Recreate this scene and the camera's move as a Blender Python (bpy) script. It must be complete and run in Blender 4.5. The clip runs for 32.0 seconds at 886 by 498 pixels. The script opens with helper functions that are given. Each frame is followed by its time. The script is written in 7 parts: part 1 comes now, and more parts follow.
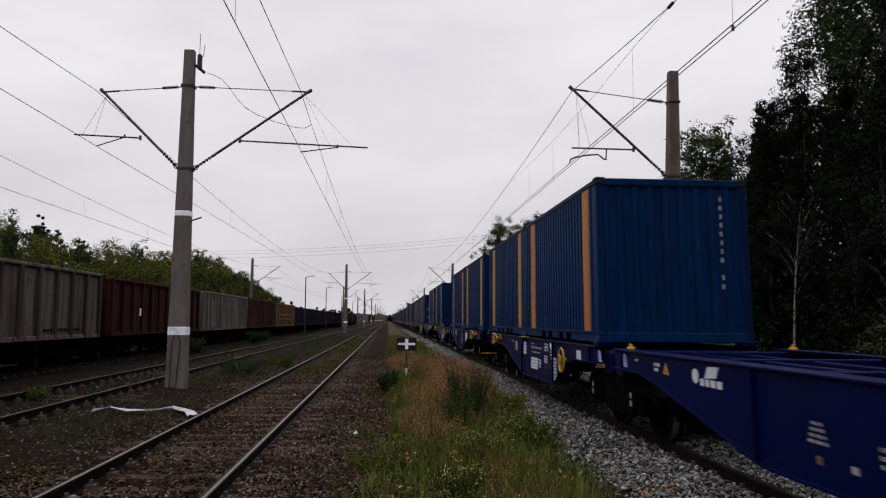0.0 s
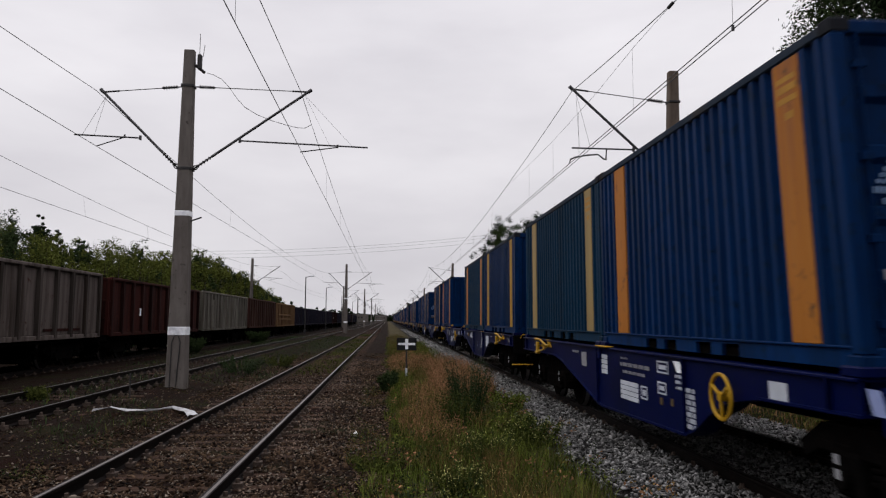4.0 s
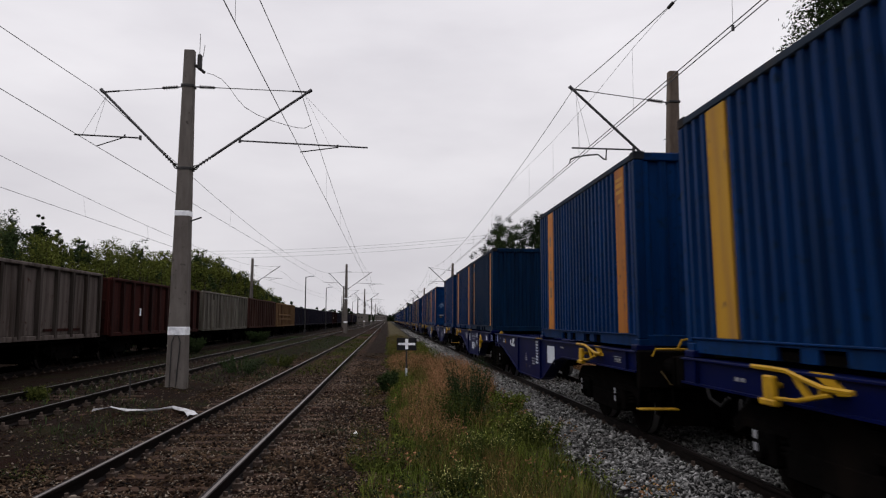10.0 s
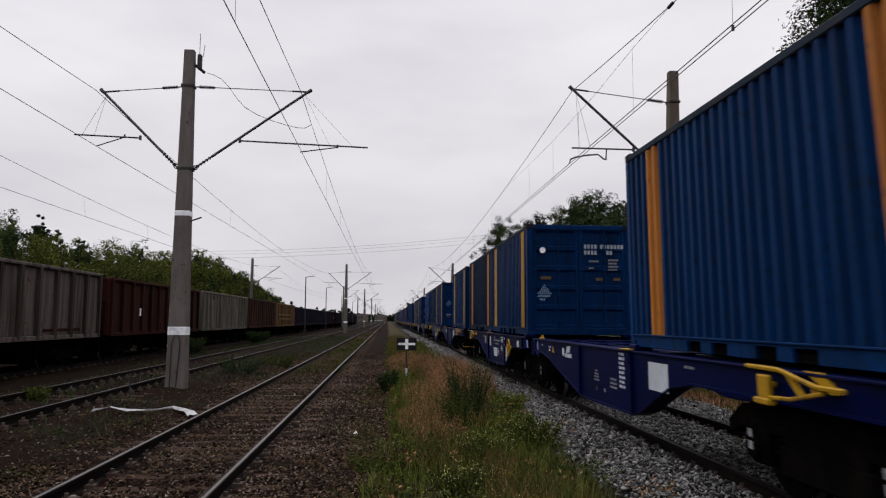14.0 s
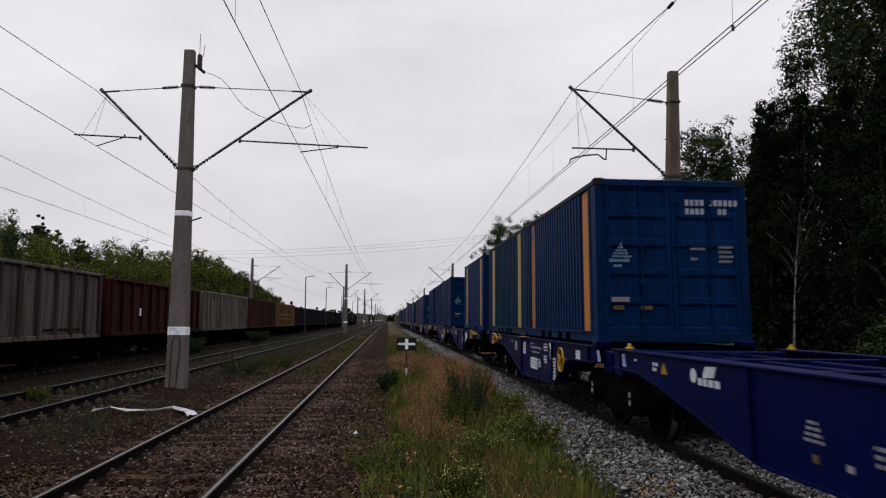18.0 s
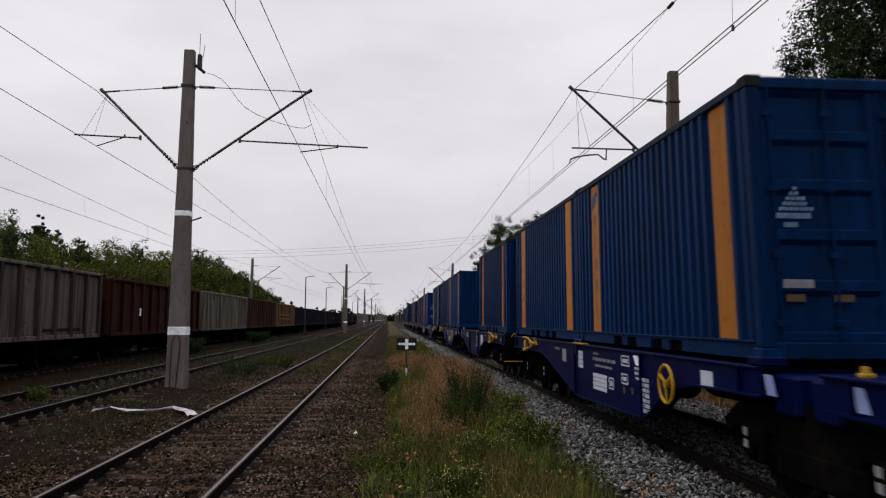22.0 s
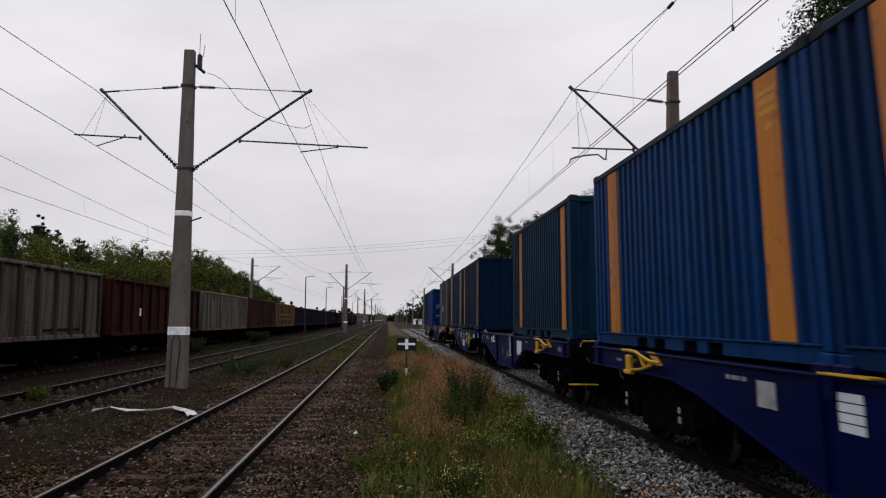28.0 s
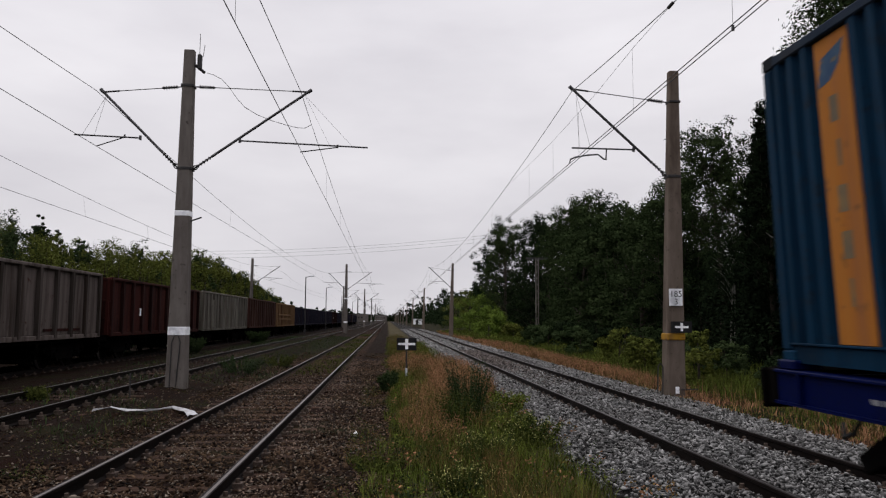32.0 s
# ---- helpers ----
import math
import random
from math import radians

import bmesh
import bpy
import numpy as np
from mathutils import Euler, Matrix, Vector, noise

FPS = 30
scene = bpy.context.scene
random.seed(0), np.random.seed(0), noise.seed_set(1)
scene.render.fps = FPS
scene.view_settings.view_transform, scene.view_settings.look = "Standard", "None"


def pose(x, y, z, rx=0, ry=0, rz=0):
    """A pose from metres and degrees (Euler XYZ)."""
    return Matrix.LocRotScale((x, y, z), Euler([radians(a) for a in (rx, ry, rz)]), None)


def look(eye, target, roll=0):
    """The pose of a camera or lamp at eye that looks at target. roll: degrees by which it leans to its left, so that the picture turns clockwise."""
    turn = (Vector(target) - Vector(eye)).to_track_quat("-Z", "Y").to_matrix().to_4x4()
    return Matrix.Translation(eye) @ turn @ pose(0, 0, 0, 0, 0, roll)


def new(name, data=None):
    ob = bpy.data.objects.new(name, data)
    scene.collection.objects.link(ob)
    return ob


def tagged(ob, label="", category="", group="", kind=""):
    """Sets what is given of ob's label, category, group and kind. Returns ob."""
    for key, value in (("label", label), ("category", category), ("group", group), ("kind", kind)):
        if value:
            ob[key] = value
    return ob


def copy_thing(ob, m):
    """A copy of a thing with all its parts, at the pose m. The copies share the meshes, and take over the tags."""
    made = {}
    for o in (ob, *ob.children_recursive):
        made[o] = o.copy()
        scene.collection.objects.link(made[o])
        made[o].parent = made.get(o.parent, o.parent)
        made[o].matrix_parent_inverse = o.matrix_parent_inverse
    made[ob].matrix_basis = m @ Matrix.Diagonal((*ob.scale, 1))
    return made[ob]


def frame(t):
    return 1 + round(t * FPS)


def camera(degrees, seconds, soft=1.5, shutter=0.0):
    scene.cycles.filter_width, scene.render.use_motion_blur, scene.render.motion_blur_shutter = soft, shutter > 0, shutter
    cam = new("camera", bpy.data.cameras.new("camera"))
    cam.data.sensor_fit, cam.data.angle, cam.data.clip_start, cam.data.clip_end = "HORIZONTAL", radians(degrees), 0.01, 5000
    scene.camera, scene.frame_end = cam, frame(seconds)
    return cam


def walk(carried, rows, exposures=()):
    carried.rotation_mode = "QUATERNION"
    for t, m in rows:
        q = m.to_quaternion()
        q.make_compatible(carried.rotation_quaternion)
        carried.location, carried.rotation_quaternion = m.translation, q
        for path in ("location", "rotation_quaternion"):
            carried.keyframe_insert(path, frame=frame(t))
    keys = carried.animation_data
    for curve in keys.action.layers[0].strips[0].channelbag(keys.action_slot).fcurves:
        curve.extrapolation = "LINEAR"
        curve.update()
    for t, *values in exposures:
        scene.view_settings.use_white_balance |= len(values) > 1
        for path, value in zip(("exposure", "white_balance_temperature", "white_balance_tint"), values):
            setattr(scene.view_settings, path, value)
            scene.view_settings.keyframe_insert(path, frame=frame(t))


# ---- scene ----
cam = camera(61.78, 32.0, soft=1.2, shutter=0.73)
# a phone's sensor, read out from the top row down in a fiftieth of a second
scene.cycles.rolling_shutter_type, scene.cycles.rolling_shutter_duration = "TOP", 0.18
EYE = Vector((0.0, 0.0, 1.75))
YAW, PITCH, ROLL = 4.231, 5.503, 0.383
AIM = EYE + Vector((math.sin(radians(YAW)) * math.cos(radians(PITCH)), math.cos(radians(YAW)) * math.cos(radians(PITCH)), math.sin(radians(PITCH)))) * 10
STAND = look(EYE, AIM, ROLL)
walk(cam, [(0.0, STAND), (32.0, STAND)], exposures=[(0.0, 0.0), (32.0, 0.0)])

# plan, in metres: x across the line, y along it, z up
X1, Z1 = 4.43, 0.198         # main track under the passing train, rail top
X2, Z2 = -2.41, 0.125        # nearest side track
X3, Z3 = -6.40, 0.29         # second side track
X4, Z4 = -11.80, 0.13        # siding with the parked wagons
DECK = 1.215                 # container floor above the rail
PITCH_L = 27.0               # wagon pitch in the train
GAUGE = 0.7535


# how far the train runs ahead of (+) or behind an even pull, second by second
PULL = {0: -0.16, 1: 0.0, 2: 0.14, 3: -0.12, 6: -0.03, 7: 0.0, 8: -0.14, 9: 0.0, 10: -0.09, 11: 0.0, 12: -0.16, 13: -0.12, 14: -0.19, 17: -0.42, 18: 0.08, 19: 0.04, 20: 0.12,
        21: 0.0, 22: -0.03, 23: -0.10, 24: -0.06, 25: -0.16, 28: -0.29, 29: -0.10, 30: -0.33, 31: -0.26, 32: -0.02}


def travel(t):
    """Metres that the train has gone after t seconds."""
    return 15.0279 * t + 0.01012 * t ** 2 - 0.001009 * t ** 3 + 0.00001726 * t ** 4 + float(np.interp(t, list(PULL), list(PULL.values())))


# ---------------------------------------------------------------- light
world = bpy.data.worlds.new("overcast")
scene.world = world
world.use_nodes = True
wn, wl = world.node_tree.nodes, world.node_tree.links
wn.clear()
w_out = wn.new("ShaderNodeOutputWorld")
w_bg = wn.new("ShaderNodeBackground")
w_sky = wn.new("ShaderNodeTexSky")
w_sky.sky_type = "NISHITA"
w_sky.sun_disc = False
w_sky.sun_elevation, w_sky.sun_rotation = radians(56), radians(-63)
w_sky.air_density, w_sky.dust_density, w_sky.ozone_density = 1.0, 6.0, 1.0
w_hsv = wn.new("ShaderNodeHueSaturation")
w_hsv.inputs["Saturation"].default_value = 0.12
w_hsv.inputs["Value"].default_value = 0.06
wl.new(w_sky.outputs[0], w_hsv.inputs["Color"])
w_co = wn.new("ShaderNodeTexCoord")
w_map = wn.new("ShaderNodeMapping")
w_map.inputs["Scale"].default_value = (1.0, 1.0, 3.2)
wl.new(w_co.outputs["Generated"], w_map.inputs[0])
w_noise = wn.new("ShaderNodeTexNoise")
w_noise.inputs["Scale"].default_value = 2.6
w_noise.inputs["Detail"].default_value = 5.0
w_noise.inputs["Roughness"].default_value = 0.5
wl.new(w_map.outputs[0], w_noise.inputs["Vector"])
w_ramp = wn.new("ShaderNodeValToRGB")
w_ramp.color_ramp.elements[0].position, w_ramp.color_ramp.elements[1].position = 0.3, 0.72
w_ramp.color_ramp.elements[0].color = (0.742, 0.719, 0.772, 1)
w_ramp.color_ramp.elements[1].color = (0.955, 0.930, 0.975, 1)
wl.new(w_noise.outputs["Fac"], w_ramp.inputs[0])
w_mix = wn.new("ShaderNodeMixRGB")
w_mix.inputs[0].default_value = 0.9
wl.new(w_hsv.outputs[0], w_mix.inputs[1])
wl.new(w_ramp.outputs[0], w_mix.inputs[2])
w_sep = wn.new("ShaderNodeSeparateXYZ")
wl.new(w_co.outputs["Generated"], w_sep.inputs[0])
w_rise = wn.new("ShaderNodeValToRGB")
w_rise.color_ramp.elements[0].color, w_rise.color_ramp.elements[1].color = (0.86, 0.86, 0.86, 1), (2.9, 2.9, 2.9, 1)
for at, v in ((0.45, 1.07), (0.75, 2.0)):
    w_rise.color_ramp.elements.new(at).color = (v, v, v, 1)
wl.new(w_sep.outputs["Z"], w_rise.inputs[0])
w_mul = wn.new("ShaderNodeMixRGB")
w_mul.blend_type = "MULTIPLY"
w_mul.inputs[0].default_value = 1.0
wl.new(w_mix.outputs[0], w_mul.inputs[1])
wl.new(w_rise.outputs[0], w_mul.inputs[2])
wl.new(w_mul.outputs[0], w_bg.inputs["Color"])
w_bg.inputs["Strength"].default_value = 1.0
wl.new(w_bg.outputs[0], w_out.inputs["Surface"])

sun_data = bpy.data.lights.new("sun", "SUN")
sun_data.energy, sun_data.angle, sun_data.color = 0.65, radians(40), (1.0, 0.97, 0.93)
sun = new("sun", sun_data)
sun.matrix_world = look((-24, 12, 40), (0, 0, 0))


# ---------------------------------------------------------------- materials
def mat(name, a, b, rough=0.8, metal=0.0, scale=3.0, stretch=(1, 1, 1), c=None, c_scale=0.6, c_at=(0.52, 0.68),
        bump=0.0, bump_scale=40.0, random_v=0.0, island=0.0, spec=0.12, d=None, d_scale=20.0, d_at=(0.62, 0.72)):
    """A node material: colours a and b mixed by noise, stains of c at a larger scale, specks of d, fine relief."""
    m = bpy.data.materials.new(name)
    m.use_nodes = True
    n, l = m.node_tree.nodes, m.node_tree.links
    bs = n["Principled BSDF"]
    bs.inputs["Roughness"].default_value, bs.inputs["Metallic"].default_value = rough, metal
    bs.inputs["Specular IOR Level"].default_value = spec if rough < 0.7 else min(spec, 0.05)
    co = n.new("ShaderNodeTexCoord")
    info = n.new("ShaderNodeObjectInfo")
    off = n.new("ShaderNodeVectorMath")
    off.operation = "MULTIPLY_ADD"
    comb = n.new("ShaderNodeCombineXYZ")
    for i in range(3):
        l.new(info.outputs["Random"], comb.inputs[i])
    off.inputs[1].default_value = (37.0, 53.0, 71.0)
    l.new(comb.outputs[0], off.inputs[0])
    l.new(co.outputs["Object"], off.inputs[2])
    mp = n.new("ShaderNodeMapping")
    mp.inputs["Scale"].default_value = stretch
    l.new(off.outputs[0], mp.inputs[0])

    def tex(s, detail, vec):
        t = n.new("ShaderNodeTexNoise")
        t.inputs["Scale"].default_value, t.inputs["Detail"].default_value, t.inputs["Roughness"].default_value = s, detail, 0.62
        l.new(vec, t.inputs["Vector"])
        return t.outputs["Fac"]

    def ramp(src, lo, hi):
        r = n.new("ShaderNodeMapRange")
        r.inputs["From Min"].default_value, r.inputs["From Max"].default_value = lo, hi
        l.new(src, r.inputs["Value"])
        return r.outputs["Result"]

    def mix(fac, x, y):
        k = n.new("ShaderNodeMixRGB")
        l.new(fac, k.inputs[0])
        for i, v in ((1, x), (2, y)):
            if isinstance(v, tuple):
                k.inputs[i].default_value = (*v, 1)
            else:
                l.new(v, k.inputs[i])
        return k.outputs[0]

    col = mix(ramp(tex(scale, 6, mp.outputs[0]), 0.32, 0.68), a, b)
    if c:
        col = mix(ramp(tex(c_scale, 8, mp.outputs[0]), *c_at), col, c)
    if d:
        col = mix(ramp(tex(d_scale, 3, off.outputs[0]), *d_at), col, d)
    for amount, src in ((random_v, info.outputs["Random"]), (island, None)):
        if amount:
            if src is None:
                g = n.new("ShaderNodeNewGeometry")
                src = g.outputs["Random Per Island"]
            hv = n.new("ShaderNodeHueSaturation")
            l.new(ramp2(n, l, src, 1 - amount, 1 + amount), hv.inputs["Value"])
            l.new(col, hv.inputs["Color"])
            col = hv.outputs[0]
    l.new(col, bs.inputs["Base Color"])
    if bump:
        bp = n.new("ShaderNodeBump")
        bp.inputs["Strength"].default_value, bp.inputs["Distance"].default_value = bump, 0.01
        l.new(tex(bump_scale, 4, off.outputs[0]), bp.inputs["Height"])
        l.new(bp.outputs[0], bs.inputs["Normal"])
    return m


def ramp2(n, l, src, lo, hi):
    r = n.new("ShaderNodeMapRange")
    r.inputs["To Min"].default_value, r.inputs["To Max"].default_value = lo, hi
    l.new(src, r.inputs["Value"])
    return r.outputs["Result"]


STREAK = (3.0, 3.0, 0.22)
BOX_PAINT = {
    "blue": mat("container_blue", (0.0006, 0.0097, 0.0405), (0.0012, 0.0190, 0.0760), 0.5, scale=2.5, stretch=STREAK, c=(0.0010, 0.0095, 0.0354), c_scale=0.5, bump=0.05, random_v=0.18, d=(0.0022, 0.0099, 0.0273), d_scale=9, d_at=(0.56, 0.70), spec=0.035),
    "clear": mat("container_clear_blue", (0.0009, 0.0136, 0.0547), (0.0018, 0.0266, 0.1026), 0.5, scale=2.5, stretch=STREAK, c=(0.0015, 0.0133, 0.0478), c_scale=0.5, bump=0.05, random_v=0.18, d=(0.0033, 0.0139, 0.0369), d_scale=9, d_at=(0.56, 0.70), spec=0.035),
    "bright": mat("container_bright_blue", (0.0006, 0.0121, 0.0638), (0.0012, 0.0232, 0.1171), 0.45, scale=2.5, stretch=STREAK, c=(0.0009, 0.0118, 0.0602), c_scale=0.5, bump=0.05, random_v=0.15, d=(0.0022, 0.0109, 0.0355), d_scale=9, d_at=(0.56, 0.70), spec=0.035),
    "teal": mat("container_faded_teal", (0.0017, 0.0126, 0.0291), (0.0039, 0.0244, 0.0537), 0.6, scale=2.5, stretch=STREAK, c=(0.0033, 0.0126, 0.0262), c_scale=0.5, bump=0.05, random_v=0.18, d=(0.0068, 0.0151, 0.0262), d_scale=9, d_at=(0.56, 0.70), spec=0.035),
    "dark": mat("container_dark_navy", (0.0007, 0.0062, 0.0192), (0.0016, 0.0136, 0.0396), 0.55, scale=2.5, stretch=STREAK, c=(0.0012, 0.0072, 0.0190), c_scale=0.5, bump=0.05, random_v=0.15, d=(0.0030, 0.0115, 0.0229), d_scale=9, d_at=(0.56, 0.70), spec=0.035),
    "grey": mat("container_grey_green", (0.0129, 0.0274, 0.0372), (0.0279, 0.0538, 0.0692), 0.65, scale=2.5, stretch=STREAK, c=(0.0179, 0.0303, 0.0381), c_scale=0.5, bump=0.05, random_v=0.1, d=(0.0214, 0.0279, 0.0325), d_scale=9, d_at=(0.56, 0.70), spec=0.035),
}
M_YELLOW_BAND = mat("band_yellow", (0.2673, 0.1392, 0.0138), (0.2994, 0.1670, 0.0231), 0.5, scale=3, stretch=STREAK, c=(0.1925, 0.1022, 0.0347), c_scale=0.7, d=(0.0870, 0.0554, 0.0390), d_scale=6, d_at=(0.60, 0.76), random_v=0.15, spec=0.03)
M_ORANGE_BAND = mat("band_orange", (0.2810, 0.1009, 0.0161), (0.3134, 0.1238, 0.0268), 0.5, scale=3, stretch=STREAK, c=(0.1945, 0.0779, 0.0401), c_scale=0.7, d=(0.0845, 0.0464, 0.0274), d_scale=6, d_at=(0.60, 0.76), random_v=0.15, spec=0.03)
M_PALE_BAND = mat("band_pale", (0.2457, 0.1665, 0.0578), (0.2808, 0.1998, 0.0825), 0.6, scale=3, stretch=STREAK, c=(0.1755, 0.1221, 0.0495), c_scale=0.7, random_v=0.15)
M_WAGON = mat("wagon_blue", (0.0002, 0.0020, 0.0265), (0.0003, 0.0024, 0.0324), 0.45, scale=1.5, c=(0.0004, 0.0015, 0.0128), c_scale=0.8, c_at=(0.52, 0.75), bump=0.04, random_v=0.1, d=(0.0010, 0.0017, 0.0069), d_scale=18, spec=0.05)
# running gear and wheels: near-black, with the shade under the wagons in the colour
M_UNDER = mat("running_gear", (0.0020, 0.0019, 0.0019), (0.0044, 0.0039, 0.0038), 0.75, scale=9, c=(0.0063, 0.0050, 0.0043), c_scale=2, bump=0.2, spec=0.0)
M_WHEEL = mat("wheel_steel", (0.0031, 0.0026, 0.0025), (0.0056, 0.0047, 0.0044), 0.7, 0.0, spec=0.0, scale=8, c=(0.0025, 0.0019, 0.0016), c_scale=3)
M_TREAD = mat("bright_steel", (0.45, 0.44, 0.44), (0.55, 0.54, 0.53), 0.3, 0.9, scale=12)
M_YELLOW = mat("safety_yellow", (0.2978, 0.1649, 0.0076), (0.3363, 0.1938, 0.0102), 0.45, scale=8, c=(0.1682, 0.0907, 0.0153), c_scale=3)
M_WHITE = mat("marking_white", (0.7316, 0.7434, 0.7788), (0.8496, 0.8614, 0.8850), 0.6, scale=7, c=(0.4956, 0.5074, 0.5428), c_scale=3)
M_GREYMARK = mat("marking_grey", (0.3443, 0.3672, 0.4131), (0.4360, 0.4590, 0.5049), 0.6, scale=7)
M_CODE = mat("marking_code", (0.20, 0.23, 0.28), (0.32, 0.35, 0.40), 0.6, scale=7)
M_DULLMARK = mat("marking_dull", (0.1280, 0.1280, 0.1440), (0.2240, 0.2240, 0.2400), 0.6, scale=9)
M_ROOF = mat("dusty_roof_steel", (0.030, 0.040, 0.060), (0.055, 0.065, 0.085), 0.75, scale=3, c=(0.06, 0.05, 0.045), c_scale=1.0)
M_RAILPAINT = mat("grimy_top_rail", (0.010, 0.017, 0.030), (0.020, 0.028, 0.042), 0.75, scale=4, c=(0.03, 0.028, 0.028), c_scale=1.5)
M_GRIME = mat("grimy_roof_steel", (0.008, 0.009, 0.012), (0.016, 0.017, 0.021), 0.8, scale=4, c=(0.02, 0.016, 0.014), c_scale=1.2)
M_FAINT = mat("marking_faint", (0.0896, 0.1536, 0.2560), (0.1664, 0.2432, 0.3712), 0.6, scale=7)
M_BLACK = mat("matt_black", (0.012, 0.012, 0.013), (0.02, 0.02, 0.021), 0.7, scale=8)
M_RUBBER = mat("soft_black", (0.015, 0.015, 0.016), (0.025, 0.024, 0.024), 0.8, scale=10)
M_BROWNMARK = mat("sticker_brown", (0.0640, 0.0440, 0.0200), (0.0880, 0.0600, 0.0280), 0.6, scale=9)
M_RAIL = mat("rail_rust", (0.0055, 0.0039, 0.0036), (0.0098, 0.0069, 0.0062), 0.7, 0.3, scale=12, c=(0.0041, 0.0033, 0.0033), c_scale=3, bump=0.2)
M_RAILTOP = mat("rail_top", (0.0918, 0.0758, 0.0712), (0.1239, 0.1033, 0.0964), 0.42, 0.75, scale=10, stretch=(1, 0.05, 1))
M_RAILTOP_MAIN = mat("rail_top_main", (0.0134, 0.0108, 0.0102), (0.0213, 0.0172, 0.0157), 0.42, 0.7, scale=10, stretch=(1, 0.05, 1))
M_CLIP = mat("rusty_clip", (0.0495, 0.0357, 0.0287), (0.0891, 0.0674, 0.0555), 0.75, 0.2, scale=14, c=(0.0297, 0.0218, 0.0191), c_scale=4)
M_SLEEPER = mat("sleeper_old_wood", (0.0248, 0.0138, 0.0097), (0.0497, 0.0282, 0.0192), 0.9, scale=6, stretch=(0.5, 6, 6), c=(0.0165, 0.0092, 0.0063), c_scale=1.2, bump=0.5, random_v=0.35)
M_SLEEPER_C = mat("sleeper_concrete", (0.1320, 0.1221, 0.1122), (0.1716, 0.1584, 0.1452), 0.9, scale=6, c=(0.0726, 0.0561, 0.0495), c_scale=1.2, bump=0.3, random_v=0.15)
M_STONE = mat("ballast_grey", (0.0972, 0.0962, 0.0960), (0.1543, 0.1518, 0.1483), 0.85, scale=9, c=(0.0628, 0.0572, 0.0549), c_scale=0.7, c_at=(0.5, 0.8), island=0.9)
M_STONE_BROWN = mat("ballast_brown", (0.0272, 0.0165, 0.0101), (0.0527, 0.0346, 0.0216), 0.9, scale=9, c=(0.0149, 0.0080, 0.0049), c_scale=0.5, c_at=(0.42, 0.7), island=0.95)
M_STONE_OILY = mat("ballast_oily", (0.0657, 0.0542, 0.0490), (0.1314, 0.1138, 0.1050), 0.85, scale=9, c=(0.0350, 0.0289, 0.0262), c_scale=0.9, c_at=(0.45, 0.7), island=0.7)
M_PATH = mat("path_gravel", (0.0842, 0.0600, 0.0456), (0.1458, 0.1080, 0.0836), 0.9, scale=9, c=(0.0432, 0.0290, 0.0209), c_scale=0.6, island=0.8)
M_PEBBLE = mat("pale_pebble", (0.1098, 0.0892, 0.0714), (0.1544, 0.1292, 0.1058), 0.85, scale=9, island=0.4)
M_CONCRETE = mat("mast_concrete", (0.0920, 0.0800, 0.0736), (0.1320, 0.1184, 0.1080), 0.9, scale=3, stretch=(2, 2, 0.5), c=(0.0640, 0.0544, 0.0480), c_scale=0.8, bump=0.25, d=(0.0560, 0.0480, 0.0440), d_scale=9, random_v=0.12)
M_CONCRETE_WARM = mat("mast_concrete_stained", (0.1020, 0.0800, 0.0650), (0.1440, 0.1160, 0.0960), 0.9, scale=3, stretch=(2, 2, 0.5), c=(0.0700, 0.0520, 0.0410), c_scale=0.8, bump=0.25, d=(0.0600, 0.0470, 0.0400), d_scale=9, random_v=0.12)
M_STEEL = mat("weathered_steel", (0.028, 0.027, 0.028), (0.05, 0.048, 0.048), 0.6, 0.4, scale=12)
M_TUBE = mat("arm_tube", (0.045, 0.044, 0.047), (0.07, 0.068, 0.07), 0.5, 0.5, scale=9)
M_WIRE = mat("wire_copper", (0.05, 0.05, 0.053), (0.075, 0.075, 0.078), 0.6, 0.3, scale=5)
M_PLASTIC = mat("white_sheet", (0.3200, 0.3200, 0.3328), (0.3968, 0.3968, 0.4096), 0.45, scale=10, c=(0.2048, 0.1984, 0.1920), c_scale=4, bump=0.3, bump_scale=15)
M_BARK = mat("bark", (0.028, 0.023, 0.019), (0.05, 0.041, 0.035), 0.95, scale=8, stretch=(4, 4, 0.8), bump=0.6)
M_BIRCH = mat("birch_bark", (0.1320, 0.1260, 0.1140), (0.1920, 0.1800, 0.1680), 0.85, scale=4, stretch=(1, 1, 5), d=(0.0300, 0.0270, 0.0240), d_scale=6, d_at=(0.56, 0.62))


def leafy(name, a, b, var=0.45, rough=0.7):
    return mat(name, a, b, rough, scale=0.9, island=var, spec=0.0)


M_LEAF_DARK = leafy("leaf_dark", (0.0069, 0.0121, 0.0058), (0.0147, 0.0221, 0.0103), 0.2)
# darker copy of leaf_dark: the wood's deep shade is put into its colour
M_LEAF_SHADE = leafy("leaf_wood_shade", (0.0041, 0.0073, 0.0041), (0.0084, 0.0127, 0.0065), 0.2)
M_LEAF_MID = leafy("leaf_mid", (0.0168, 0.0270, 0.0109), (0.0321, 0.0453, 0.0182), 0.2)
M_LEAF_OLIVE = leafy("leaf_olive", (0.0424, 0.0538, 0.0122), (0.0847, 0.0927, 0.0202))
M_LEAF_BRIGHT = leafy("leaf_bright", (0.0603, 0.0935, 0.0153), (0.1005, 0.1381, 0.0244))
M_GRASS = leafy("grass_green", (0.0264, 0.0350, 0.0085), (0.0528, 0.0594, 0.0150), 0.5)
M_GRASS_LIVE = leafy("grass_fresh", (0.0551, 0.0760, 0.0138), (0.0974, 0.1140, 0.0209), 0.5)
